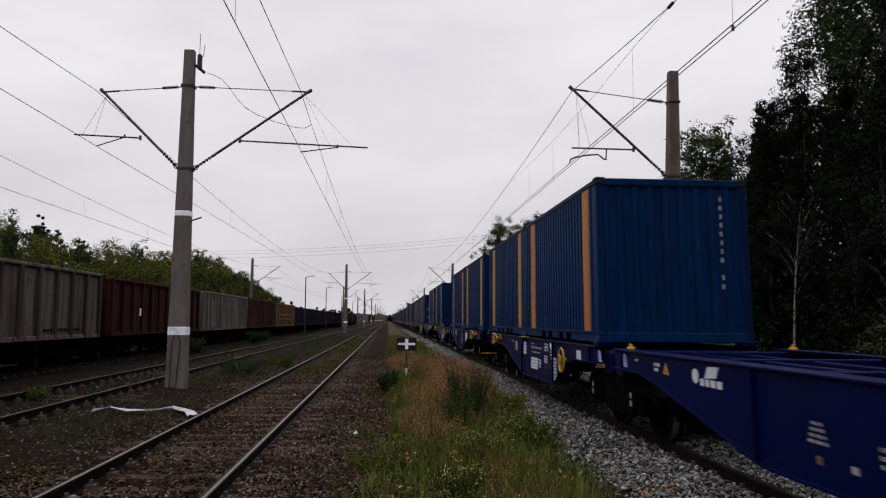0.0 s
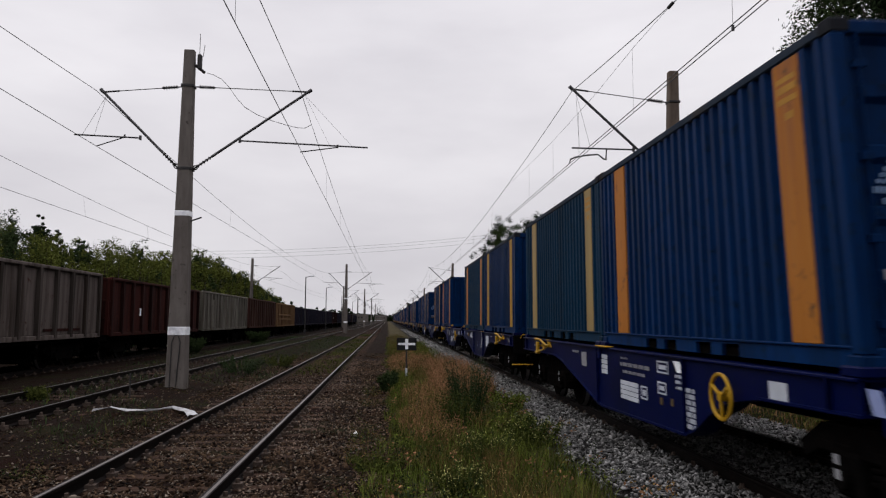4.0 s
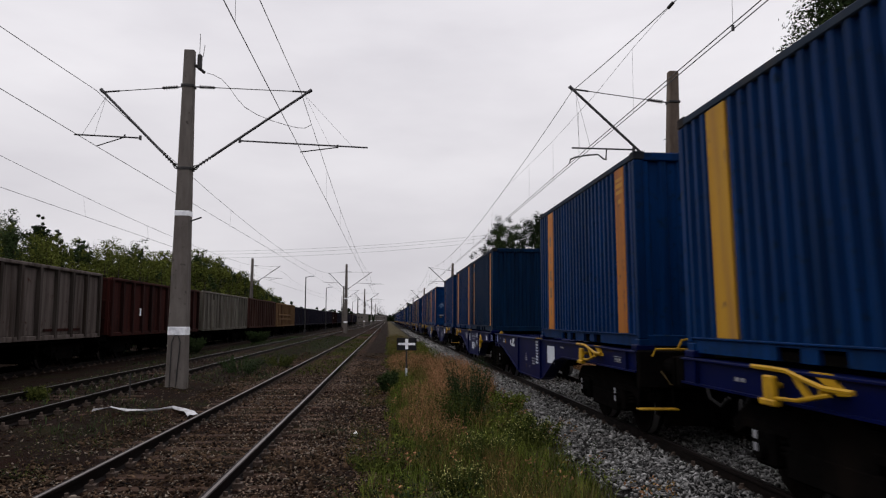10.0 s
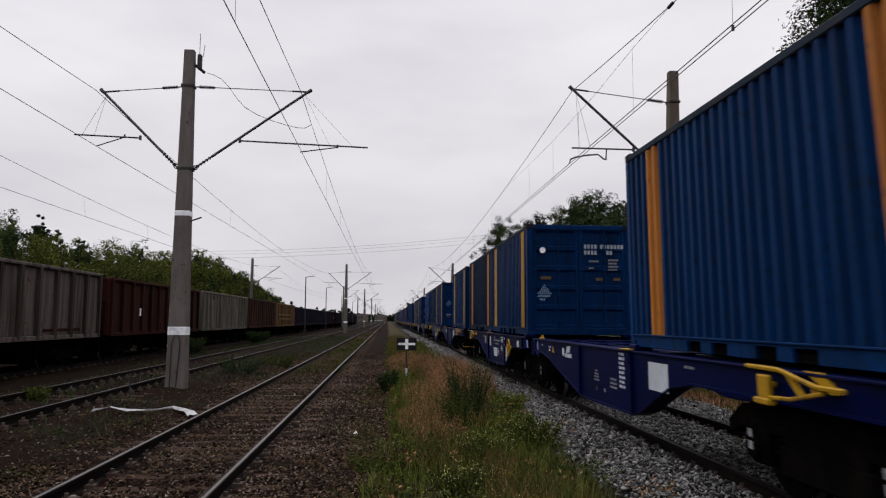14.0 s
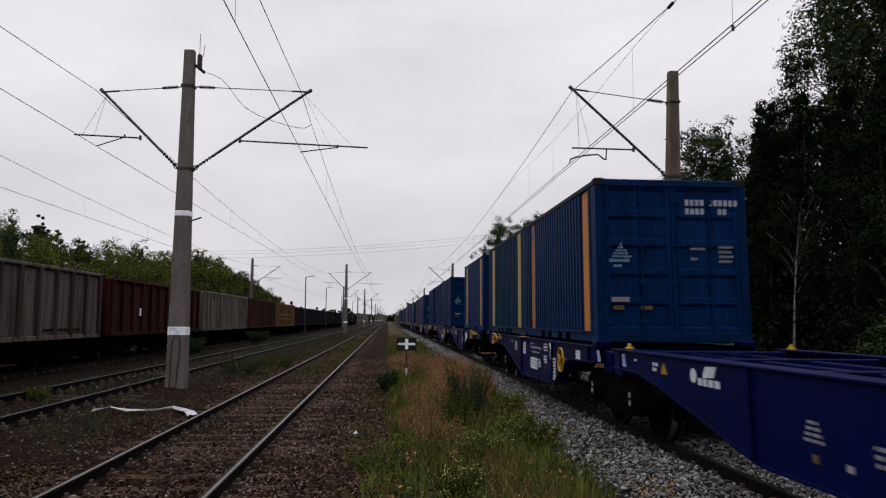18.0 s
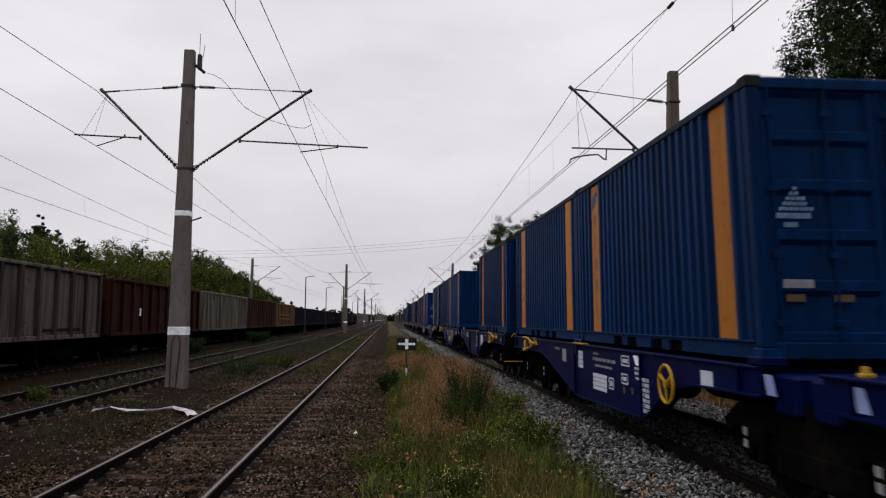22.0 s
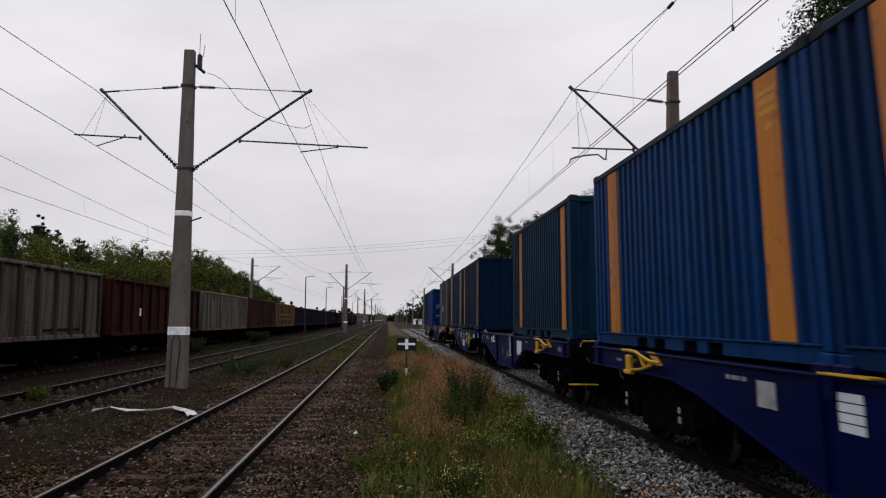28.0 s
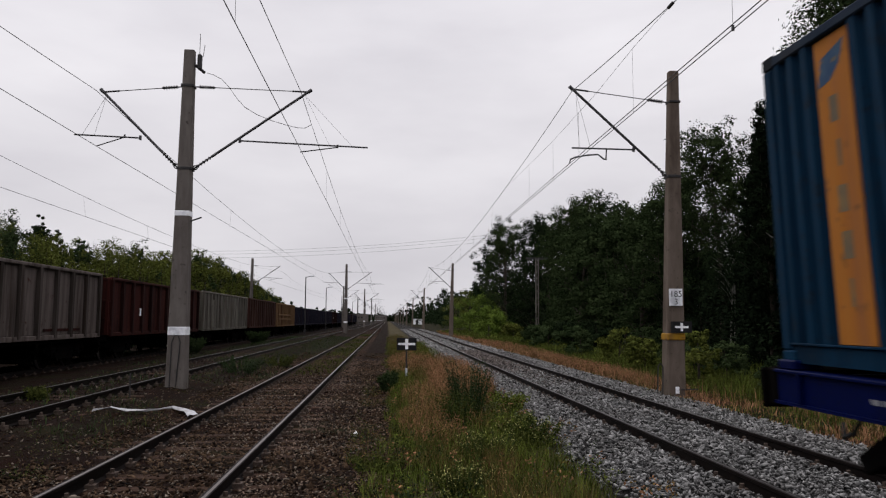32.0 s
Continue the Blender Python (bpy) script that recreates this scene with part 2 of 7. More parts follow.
M_GRASS_DRY = leafy("grass_dry", (0.0731, 0.0467, 0.0168), (0.1239, 0.0824, 0.0327), 0.5)
M_GRASS_RED = leafy("grass_seed_red", (0.1672, 0.0836, 0.0440), (0.2376, 0.1302, 0.0704), 0.5)
M_WEED = leafy("weed_dark_green", (0.0171, 0.0283, 0.0125), (0.0295, 0.0443, 0.0181), 0.45)
M_FLOWER = leafy("flower_pale_yellow", (0.32, 0.30, 0.10), (0.42, 0.40, 0.18), 0.4)

# open wagon paints
GON = {
    "grey": mat("open_wagon_grey", (0.0726, 0.0601, 0.0554), (0.1041, 0.0862, 0.0786), 0.8, scale=2, stretch=STREAK, c=(0.0300, 0.0220, 0.0180), c_scale=1.1, c_at=(0.46, 0.66), bump=0.15, d=(0.0443, 0.0235, 0.0162), d_scale=5, random_v=0.1),
    "red": mat("open_wagon_red_brown", (0.0208, 0.0057, 0.0046), (0.0325, 0.0083, 0.0065), 0.85, scale=2, stretch=STREAK, c=(0.0090, 0.0035, 0.0030), c_scale=1.1, c_at=(0.46, 0.66), bump=0.15, d=(0.0390, 0.0123, 0.0087), d_scale=5, random_v=0.1),
    "pale": mat("open_wagon_worn_grey_green", (0.0759, 0.0741, 0.0616), (0.1159, 0.1094, 0.0906), 0.85, scale=2, stretch=STREAK, c=(0.0350, 0.0250, 0.0190), c_scale=1.1, c_at=(0.46, 0.66), bump=0.15, d=(0.0651, 0.0388, 0.0268), d_scale=5, random_v=0.1),
    "brown": mat("open_wagon_brown", (0.0314, 0.0133, 0.0107), (0.0456, 0.0185, 0.0143), 0.85, scale=2, stretch=STREAK, c=(0.0202, 0.0092, 0.0071), c_scale=1.1, c_at=(0.46, 0.60), bump=0.15, d=(0.0506, 0.0222, 0.0161), d_scale=5, random_v=0.1),
    "tan": mat("open_wagon_tan", (0.1018, 0.0622, 0.0310), (0.1328, 0.0788, 0.0403), 0.85, scale=2, stretch=STREAK, c=(0.0709, 0.0373, 0.0232), c_scale=0.9, bump=0.15, d=(0.0797, 0.0457, 0.0310), d_scale=5, random_v=0.1),
    "black": mat("open_wagon_sooty", (0.0088, 0.0088, 0.0157), (0.0154, 0.0149, 0.0248), 0.85, scale=2, stretch=STREAK, c=(0.0193, 0.0138, 0.0190), c_scale=0.9, bump=0.15, d=(0.0220, 0.0193, 0.0289), d_scale=5, random_v=0.15),
}


# soot and rust on the ribs; grey and red also hold their shadow side
RIB = {
    "grey": mat("sooty_shaded_grey_rib", (0.0240, 0.0195, 0.0170), (0.0560, 0.0460, 0.0410), 0.85, scale=2, stretch=STREAK, c=(0.0200, 0.0120, 0.0090), c_scale=1.3, bump=0.15, random_v=0.3),
    "red": mat("sooty_shaded_red_rib", (0.0090, 0.0040, 0.0036), (0.0200, 0.0070, 0.0060), 0.85, scale=2, stretch=STREAK, c=(0.0340, 0.0240, 0.0200), c_scale=1.3, c_at=(0.6, 0.7), bump=0.15, random_v=0.3),
    "brown": mat("worn_brown_rib", (0.0220, 0.0110, 0.0090), (0.0520, 0.0300, 0.0250), 0.85, scale=2, stretch=STREAK, bump=0.15, random_v=0.3),
    "pale": mat("worn_pale_rib", (0.0700, 0.0620, 0.0530), (0.1600, 0.1500, 0.1350), 0.85, scale=2, stretch=STREAK, c=(0.0300, 0.0200, 0.0150), c_scale=1.6, bump=0.15, random_v=0.3),
}


# ground: soil, dark gravel, moss and dead leaves in patches, by plan coordinates
def ground_material():
    m = bpy.data.materials.new("ground_soil")
    m.use_nodes = True
    n, l = m.node_tree.nodes, m.node_tree.links
    bs = n["Principled BSDF"]
    bs.inputs["Roughness"].default_value, bs.inputs["Specular IOR Level"].default_value = 0.95, 0.03
    co = n.new("ShaderNodeTexCoord")

    def tex(s, detail=6):
        t = n.new("ShaderNodeTexNoise")
        t.inputs["Scale"].default_value, t.inputs["Detail"].default_value, t.inputs["Roughness"].default_value = s, detail, 0.65
        l.new(co.outputs["Object"], t.inputs["Vector"])
        return t.outputs["Fac"]

    def rng(src, lo, hi):
        r = n.new("ShaderNodeMapRange")
        r.inputs["From Min"].default_value, r.inputs["From Max"].default_value = lo, hi
        l.new(src, r.inputs["Value"])
        return r.outputs["Result"]

    def mix(fac, x, y):
        k = n.new("ShaderNodeMixRGB")
        l.new(fac, k.inputs[0])
        for i, v in ((1, x), (2, y)):
            if isinstance(v, tuple):
                k.inputs[i].default_value = (*v, 1)
            else:
                l.new(v, k.inputs[i])
        return k.outputs[0]

    soil = mix(rng(tex(14, 8), 0.35, 0.65), (0.0037, 0.0018, 0.0012), (0.0086, 0.0042, 0.0027))
    soil = mix(rng(tex(55, 3), 0.60, 0.66), soil, (0.0180, 0.0100, 0.0070))
    soil = mix(rng(tex(0.9), 0.50, 0.66), soil, (0.0080, 0.0025, 0.0011))
    green = mix(rng(tex(22, 5), 0.35, 0.65), (0.0064, 0.0065, 0.0026), (0.0148, 0.0127, 0.0047))
    col = mix(rng(tex(0.55), 0.52, 0.66), soil, green)
    sep = n.new("ShaderNodeSeparateXYZ")
    l.new(co.outputs["Object"], sep.inputs[0])
    wob = n.new("ShaderNodeMath")
    wob.operation = "MULTIPLY_ADD"
    l.new(tex(0.35), wob.inputs[0])
    wob.inputs[1].default_value = 3.0
    l.new(sep.outputs["X"], wob.inputs[2])
    # meadow east of the main line and west of the siding
    col = mix(rng(wob.outputs[0], 8.6, 9.8), col, green)
    ab = n.new("ShaderNodeMath")
    ab.operation = "MULTIPLY"
    l.new(wob.outputs[0], ab.inputs[0])
    ab.inputs[1].default_value = -1.0
    col = mix(rng(ab.outputs[0], 14.0, 16.0), col, green)
    # turf strip between the side track and the main line
    st = n.new("ShaderNodeMath")
    st.operation = "SUBTRACT"
    l.new(sep.outputs["X"], st.inputs[0])
    st.inputs[1].default_value = 1.25
    sa = n.new("ShaderNodeMath")
    sa.operation = "ABSOLUTE"
    l.new(st.outputs[0], sa.inputs[0])
    sv = n.new("ShaderNodeMath")
    sv.operation = "SUBTRACT"
    sv.inputs[0].default_value = 1.25
    l.new(sa.outputs[0], sv.inputs[1])
    turf = mix(rng(tex(18, 5), 0.35, 0.65), (0.0224, 0.0198, 0.0095), (0.0602, 0.0482, 0.0258))
    col = mix(rng(sv.outputs[0], 0.0, 0.4), col, turf)
    # main line bed under the stones; its dark colour holds the shade between them
    shaded_grit = mix(rng(tex(40, 3), 0.4, 0.6), (0.0067, 0.0060, 0.0060), (0.0235, 0.0221, 0.0215))
    c1 = n.new("ShaderNodeMath")
    c1.operation = "SUBTRACT"
    l.new(sep.outputs["X"], c1.inputs[0])
    c1.inputs[1].default_value = X1
    c2 = n.new("ShaderNodeMath")
    c2.operation = "ABSOLUTE"
    l.new(c1.outputs[0], c2.inputs[0])
    inv = n.new("ShaderNodeMath")
    inv.operation = "SUBTRACT"
    inv.inputs[0].default_value = 2.3
    l.new(c2.outputs[0], inv.inputs[1])
    col = mix(rng(inv.outputs[0], 0.0, 0.3), col, shaded_grit)
    l.new(col, bs.inputs["Base Color"])
    bp = n.new("ShaderNodeBump")
    bp.inputs["Strength"].default_value, bp.inputs["Distance"].default_value = 0.9, 0.03
    l.new(tex(28, 5), bp.inputs["Height"])
    l.new(bp.outputs[0], bs.inputs["Normal"])
    return m


M_GROUND = ground_material()


# ---------------------------------------------------------------- mesh helpers
class Geo:
    """Gathers faces for one mesh."""

    def __init__(self):
        self.v, self.f, self.mi, self.slot = [], [], [], 0

    def add(self, verts, faces):
        k = len(self.v)
        self.v += [tuple(p) for p in verts]
        self.f += [tuple(i + k for i in face) for face in faces]
        self.mi += [self.slot] * len(faces)
        return self

    def join(self, other):
        """Takes over another mesh's faces."""
        return self.add(other.v, other.f)

    def box(self, x0, x1, y0, y1, z0, z1):
        x0, x1, y0, y1, z0, z1 = min(x0, x1), max(x0, x1), min(y0, y1), max(y0, y1), min(z0, z1), max(z0, z1)
        return self.add([(x0, y0, z0), (x1, y0, z0), (x1, y1, z0), (x0, y1, z0), (x0, y0, z1), (x1, y0, z1), (x1, y1, z1), (x0, y1, z1)],
                        [(3, 2, 1, 0), (4, 5, 6, 7), (0, 1, 5, 4), (1, 2, 6, 5), (2, 3, 7, 6), (3, 0, 4, 7)])

    def bev(self, x0, x1, y0, y1, z0, z1, b=0.01):
        """A box with chamfered edges."""
        x0, x1, y0, y1, z0, z1 = min(x0, x1), max(x0, x1), min(y0, y1), max(y0, y1), min(z0, z1), max(z0, z1)
        b = min(b, (x1 - x0) / 2.2, (y1 - y0) / 2.2, (z1 - z0) / 2.2)
        verts, idx = [], {}
        for cx in (0, 1):
            for cy in (0, 1):
                for cz in (0, 1):
                    for ax in (0, 1, 2):
                        p = [x1 if cx else x0, y1 if cy else y0, z1 if cz else z0]
                        for o in (0, 1, 2):
                            if o != ax:
                                p[o] += b * (-1 if (cx, cy, cz)[o] else 1)
                        idx[(cx, cy, cz, ax)] = len(verts)
                        verts.append(p)
        faces = []
        ring = ((0, 0), (1, 0), (1, 1), (0, 1))
        for ax in (0, 1, 2):
            for s in (0, 1):
                c = []
                for a, e in ring:
                    key = [0, 0, 0]
                    key[ax], key[(ax + 1) % 3], key[(ax + 2) % 3] = s, a, e
                    c.append(idx[(*key, ax)])
                faces.append(tuple(c if s else c[::-1]))
        for ax in (0, 1, 2):
            u, w = (ax + 1) % 3, (ax + 2) % 3
            for a, e in ring:
                k0, k1 = [0, 0, 0], [0, 0, 0]
                k0[ax], k1[ax] = 0, 1
                k0[u] = k1[u] = a
                k0[w] = k1[w] = e
                q = [idx[(*k0, u)], idx[(*k1, u)], idx[(*k1, w)], idx[(*k0, w)]]
                faces.append(tuple(q if (a == e) else q[::-1]))
        for cx in (0, 1):
            for cy in (0, 1):
                for cz in (0, 1):
                    t = [idx[(cx, cy, cz, i)] for i in (0, 1, 2)]
                    faces.append(tuple(t if (cx + cy + cz) % 2 else t[::-1]))
        return self.add(verts, faces)

    def tube(self, p, q, r, r2=None, n=8):
        p, q = Vector(p), Vector(q)
        r2 = r if r2 is None else r2
        w = (q - p).normalized()
        a = w.orthogonal().normalized()
        e = w.cross(a)
        verts = []
        for c, rad in ((p, r), (q, r2)):
            verts += [c + (a * math.cos(i * math.tau / n) + e * math.sin(i * math.tau / n)) * rad for i in range(n)]
        faces = [(i, (i + 1) % n, n + (i + 1) % n, n + i) for i in range(n)] + [tuple(range(n))[::-1], tuple(range(n, 2 * n))]
        return self.add(verts, faces)

    def path(self, pts, r, n=6):
        """A bent tube, one ring of corners at each point."""
        pts = [Vector(p) for p in pts]
        ref = Vector((0.31, 0.17, 0.94))
        verts = []
        for i, p in enumerate(pts):
            w = (pts[min(i + 1, len(pts) - 1)] - pts[max(i - 1, 0)]).normalized()
            a = w.cross(ref).normalized()
            e = w.cross(a)
            verts += [p + (a * math.cos(k * math.tau / n) + e * math.sin(k * math.tau / n)) * r for k in range(n)]
        m = len(pts)
        faces = [(i * n + k, i * n + (k + 1) % n, (i + 1) * n + (k + 1) % n, (i + 1) * n + k) for i in range(m - 1) for k in range(n)]
        return self.add(verts, faces + [tuple(range(n))[::-1], tuple(range((m - 1) * n, m * n))])

    def prism(self, poly, axis, a, b):
        """A polygon (two coordinates a point, in the order of the other axes) drawn out along one axis."""
        n = len(poly)

        def put(u, w, t):
            return (t, u, w) if axis == "x" else (u, t, w) if axis == "y" else (u, w, t)
        verts = [put(u, w, a) for u, w in poly] + [put(u, w, b) for u, w in poly]
        return self.add(verts, [(i, (i + 1) % n, n + (i + 1) % n, n + i) for i in range(n)] + [tuple(range(n))[::-1], tuple(range(n, 2 * n))])

    def ring(self, c, axis, R, r, n=20, k=6):
        verts, faces = [], []
        for i in range(n):
            for j in range(k):
                a, e = i * math.tau / n, j * math.tau / k
                u, w, t = (R + r * math.cos(e)) * math.cos(a), (R + r * math.cos(e)) * math.sin(a), r * math.sin(e)
                verts.append((c[0] + t, c[1] + u, c[2] + w) if axis == "x" else (c[0] + u, c[1] + t, c[2] + w))
                faces.append((i * k + j, ((i + 1) % n) * k + j, ((i + 1) % n) * k + (j + 1) % k, i * k + (j + 1) % k))
        return self.add(verts, faces)

    def mesh(self, name, *mats):
        me = bpy.data.meshes.new(name)
        me.from_pydata(self.v, [], self.f)
        for m in mats:
            me.materials.append(m)
        if len(mats) > 1:
            me.polygons.foreach_set("material_index", self.mi)
        bm = bmesh.new()
        bm.from_mesh(me)
        bmesh.ops.recalc_face_normals(bm, faces=bm.faces)
        bm.to_mesh(me)
        bm.free()
        return me


def part(name, geo, mats, parent, label=""):
    """One mesh object under a thing or a part."""
    if not isinstance(mats, tuple):
        mats = (mats,)
    ob = new(name, geo.mesh(name, *mats))
    ob.parent = parent
    if label:
        ob["label"] = label
    return ob


def share(name, me, parent, m=None):
    ob = new(name, me)
    ob.parent = parent
    if m is not None:
        ob.matrix_basis = m
    return ob


def thing(name, label, category, group="", kind="", m=None):
    ob = new(name)
    tagged(ob, label, category, group, kind)
    if m is not None:
        ob.matrix_basis = m
    return ob


def quick(name, verts, faces, mats, index=None):
    """A large mesh from arrays; all faces have the same number of corners."""
    verts, faces = np.asarray(verts, np.float32), np.asarray(faces, np.int32)
    me = bpy.data.meshes.new(name)
    me.vertices.add(len(verts))
    me.vertices.foreach_set("co", verts.ravel())
    k = faces.shape[1]
    me.loops.add(faces.size)
    me.loops.foreach_set("vertex_index", faces.ravel())
    me.polygons.add(len(faces))
    me.polygons.foreach_set("loop_start", np.arange(0, faces.size, k, dtype=np.int32))
    if index is not None:
        me.polygons.foreach_set("material_index", np.asarray(index, np.int32))
    for m in mats if isinstance(mats, tuple) else (mats,):
        me.materials.append(m)
    me.update(calc_edges=True)
    return me


rng = np.random.default_rng(7)


def height(x, y):
    """The lie of the land across the tracks."""
    x = np.asarray(x, float)
    return np.interp(x, [-400, -20, -14, -10, -8.2, -7.6, -5.2, -4.5, -3.8, -1.0, 1.2, 2.2, 2.9, 5.9, 6.8, 8.0, 12, 18, 400],
                     [0.1, 0.05, -0.02, -0.02, 0.08, 0.12, 0.12, 0.03, -0.03, -0.03, -0.02, 0.0, 0.05, 0.05, -0.02, -0.06, -0.1, -0.15, -0.15])


# ---------------------------------------------------------------- ground
gx = np.unique(np.concatenate([np.linspace(-900, -30, 8), np.linspace(-30, -9, 22), np.linspace(-9, 9, 91), np.linspace(9, 30, 22), np.linspace(30, 900, 8)]))
gy = np.unique(np.concatenate([np.linspace(-900, -120, 8), np.linspace(-120, 0, 10), np.linspace(0, 40, 160), np.linspace(40, 200, 80), np.linspace(200, 3000, 20)]))
GX, GY = np.meshgrid(gx, gy)
GZ = height(GX, GY)
bumpy = np.array([[noise.noise((x * 0.9, y * 0.9, 0)) * 0.03 + noise.noise((x * 3.1, y * 3.1, 5)) * 0.012 if -30 < x < 30 and -5 < y < 120 else 0 for x in gx] for y in gy])
calm = np.where((np.abs(GX - X1) < 2.0) | (np.abs(GX - X2) < 1.5) | (np.abs(GX - X3) < 1.3), 0.25, 1.0)
GZ = GZ + bumpy * calm
nx, ny = len(gx), len(gy)
ii = (np.arange(ny - 1)[:, None] * nx + np.arange(nx - 1)[None, :]).ravel()
ground = tagged(new("ground", quick("ground", np.stack([GX.ravel(), GY.ravel(), GZ.ravel()], 1), np.stack([ii, ii + 1, ii + nx + 1, ii + nx], 1), M_GROUND)),
                "dark bare soil with gravel, moss and sparse grass", "ground", kind="structure")
for f in ground.data.polygons:
    f.use_smooth = True

# ---------------------------------------------------------------- tracks
RAIL_HALF = [(0.036, 0.0), (0.036, -0.03), (0.009, -0.045), (0.009, -0.135), (0.07, -0.15), (0.07, -0.16)]
RAIL_POLY = [(-a, z) for a, z in RAIL_HALF[::-1]] + [(a, z) for a, z in RAIL_HALF]


def rail_geo(x, z, y0, y1):
    g = Geo()
    g.prism([(x + a, z + b) for a, b in RAIL_POLY], "y", y0, y1)
    g.slot = 1
    g.add([(x - 0.010, y0, z + 0.003), (x + 0.016, y0, z + 0.003), (x + 0.016, y1, z + 0.003), (x - 0.010, y1, z + 0.003),
           (x - 0.014, y0, z + 0.001), (x + 0.020, y0, z + 0.001), (x + 0.020, y1, z + 0.001), (x - 0.014, y1, z + 0.001)],
          [(0, 1, 2, 3), (4, 0, 3, 7), (1, 5, 6, 2)])
    return g


def track(name, label, xc, zt, top, sleeper_mat, y_first, y_last, n_part, lift, y0=-850, y1=2400):
    """Two rails, the sleepers near the viewer as parts, the rest joined, and the fastenings."""
    t = thing(name, label, "railway track", kind="structure")
    for s in (-1, 1):
        part("rail", rail_geo(xc + s * GAUGE, zt, y0, y1), (M_RAIL, top), t, "worn steel rail with a bright running band")
    proto = Geo().bev(-1.28, 1.28, -0.125, 0.125, -0.16, 0.0, 0.018).mesh("sleeper", sleeper_mat)
    ys = np.arange(y_first, y_last, 0.6)
    rest = Geo()
    for i, y in enumerate(ys):
        dx, dy, tw, dz = rng.normal(0, 0.02), rng.normal(0, 0.015), rng.normal(0, 0.5), rng.normal(0, 0.006)
        if i < n_part:
            share("sleeper", proto, t, pose(xc + dx, y + dy, zt - 0.165 + lift + dz, 0, 0, tw))
        else:
            rest.box(xc - 1.28 + dx, xc + 1.28 + dx, y - 0.12, y + 0.12, zt - 0.3, zt - 0.165 + lift + dz)
    for y in np.arange(y_first - 0.6, -30, -0.6):
        rest.box(xc - 1.28, xc + 1.28, y - 0.12, y + 0.12, zt - 0.3, zt - 0.165 + lift)
    if rest.v:
        tagged(part("far_sleepers", rest, sleeper_mat, t), kind="stuff")
    clips = Geo()
    for y in ys[:220]:
        for s in (-1, 1):
            for e in (-1, 1):
                cx = xc + s * GAUGE + e * 0.10
                clips.box(cx - 0.055, cx + 0.055, y - 0.07, y + 0.07, zt - 0.168, zt - 0.150)
                clips.tube((cx - e * 0.005, y, zt - 0.15), (cx - e * 0.005, y, zt - 0.062), 0.030, 0.024, n=6)
                clips.box(cx - 0.05, cx + 0.05, y - 0.06, y + 0.06, zt - 0.15, zt - 0.105)
    tagged(part("rail_fastenings", clips, M_CLIP, t, "rusty base plates and screws"), kind="stuff")
    return t


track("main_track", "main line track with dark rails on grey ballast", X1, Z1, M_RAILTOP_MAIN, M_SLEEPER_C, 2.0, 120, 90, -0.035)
track("side_track", "side track with worn wooden sleepers in dirty brown ballast", X2, Z2, M_RAILTOP, M_SLEEPER, 2.2, 160, 130, 0.016)
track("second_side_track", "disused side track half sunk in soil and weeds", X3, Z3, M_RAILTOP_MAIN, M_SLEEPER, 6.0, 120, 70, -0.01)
track("siding_track", "siding track under the parked open wagons", X4, Z4, M_RAIL, M_SLEEPER, 8.0, 60, 20, -0.01)


# ---------------------------------------------------------------- masts and cantilevers
def mast_geo(h, w0, w1, d0, d1, lean):
    """A tapered concrete mast with a recess down each broad face."""
    g = Geo()
    steps = 10
    verts, faces = [], []
    for i in range(steps + 1):
        t = i / steps
        w, d, o, c = w0 + (w1 - w0) * t, d0 + (d1 - d0) * t, lean * t, 0.03
        verts += [(x, y, h * t) for x, y in ((o - w / 2 + c, -d / 2), (o + w / 2 - c, -d / 2), (o + w / 2, -d / 2 + c), (o + w / 2, d / 2 - c),
                                             (o + w / 2 - c, d / 2), (o - w / 2 + c, d / 2), (o - w / 2, d / 2 - c), (o - w / 2, -d / 2 + c))]
    for i in range(steps):
        faces += [(i * 8 + k, i * 8 + (k + 1) % 8, i * 8 + 8 + (k + 1) % 8, i * 8 + 8 + k) for k in range(8)]
    faces.append(tuple(range(steps * 8, steps * 8 + 8)))
    return g.add(verts, faces)


def insulator(p, q, n=7, r=0.055):
    g = Geo()
    p, q = Vector(p), Vector(q)
    g.tube(p, q, 0.02)
    for i in range(n):
        a, b = p.lerp(q, (i + 0.15) / n), p.lerp(q, (i + 0.75) / n)
        g.tube(a, b, r, r * 0.45, n=10)
    return g


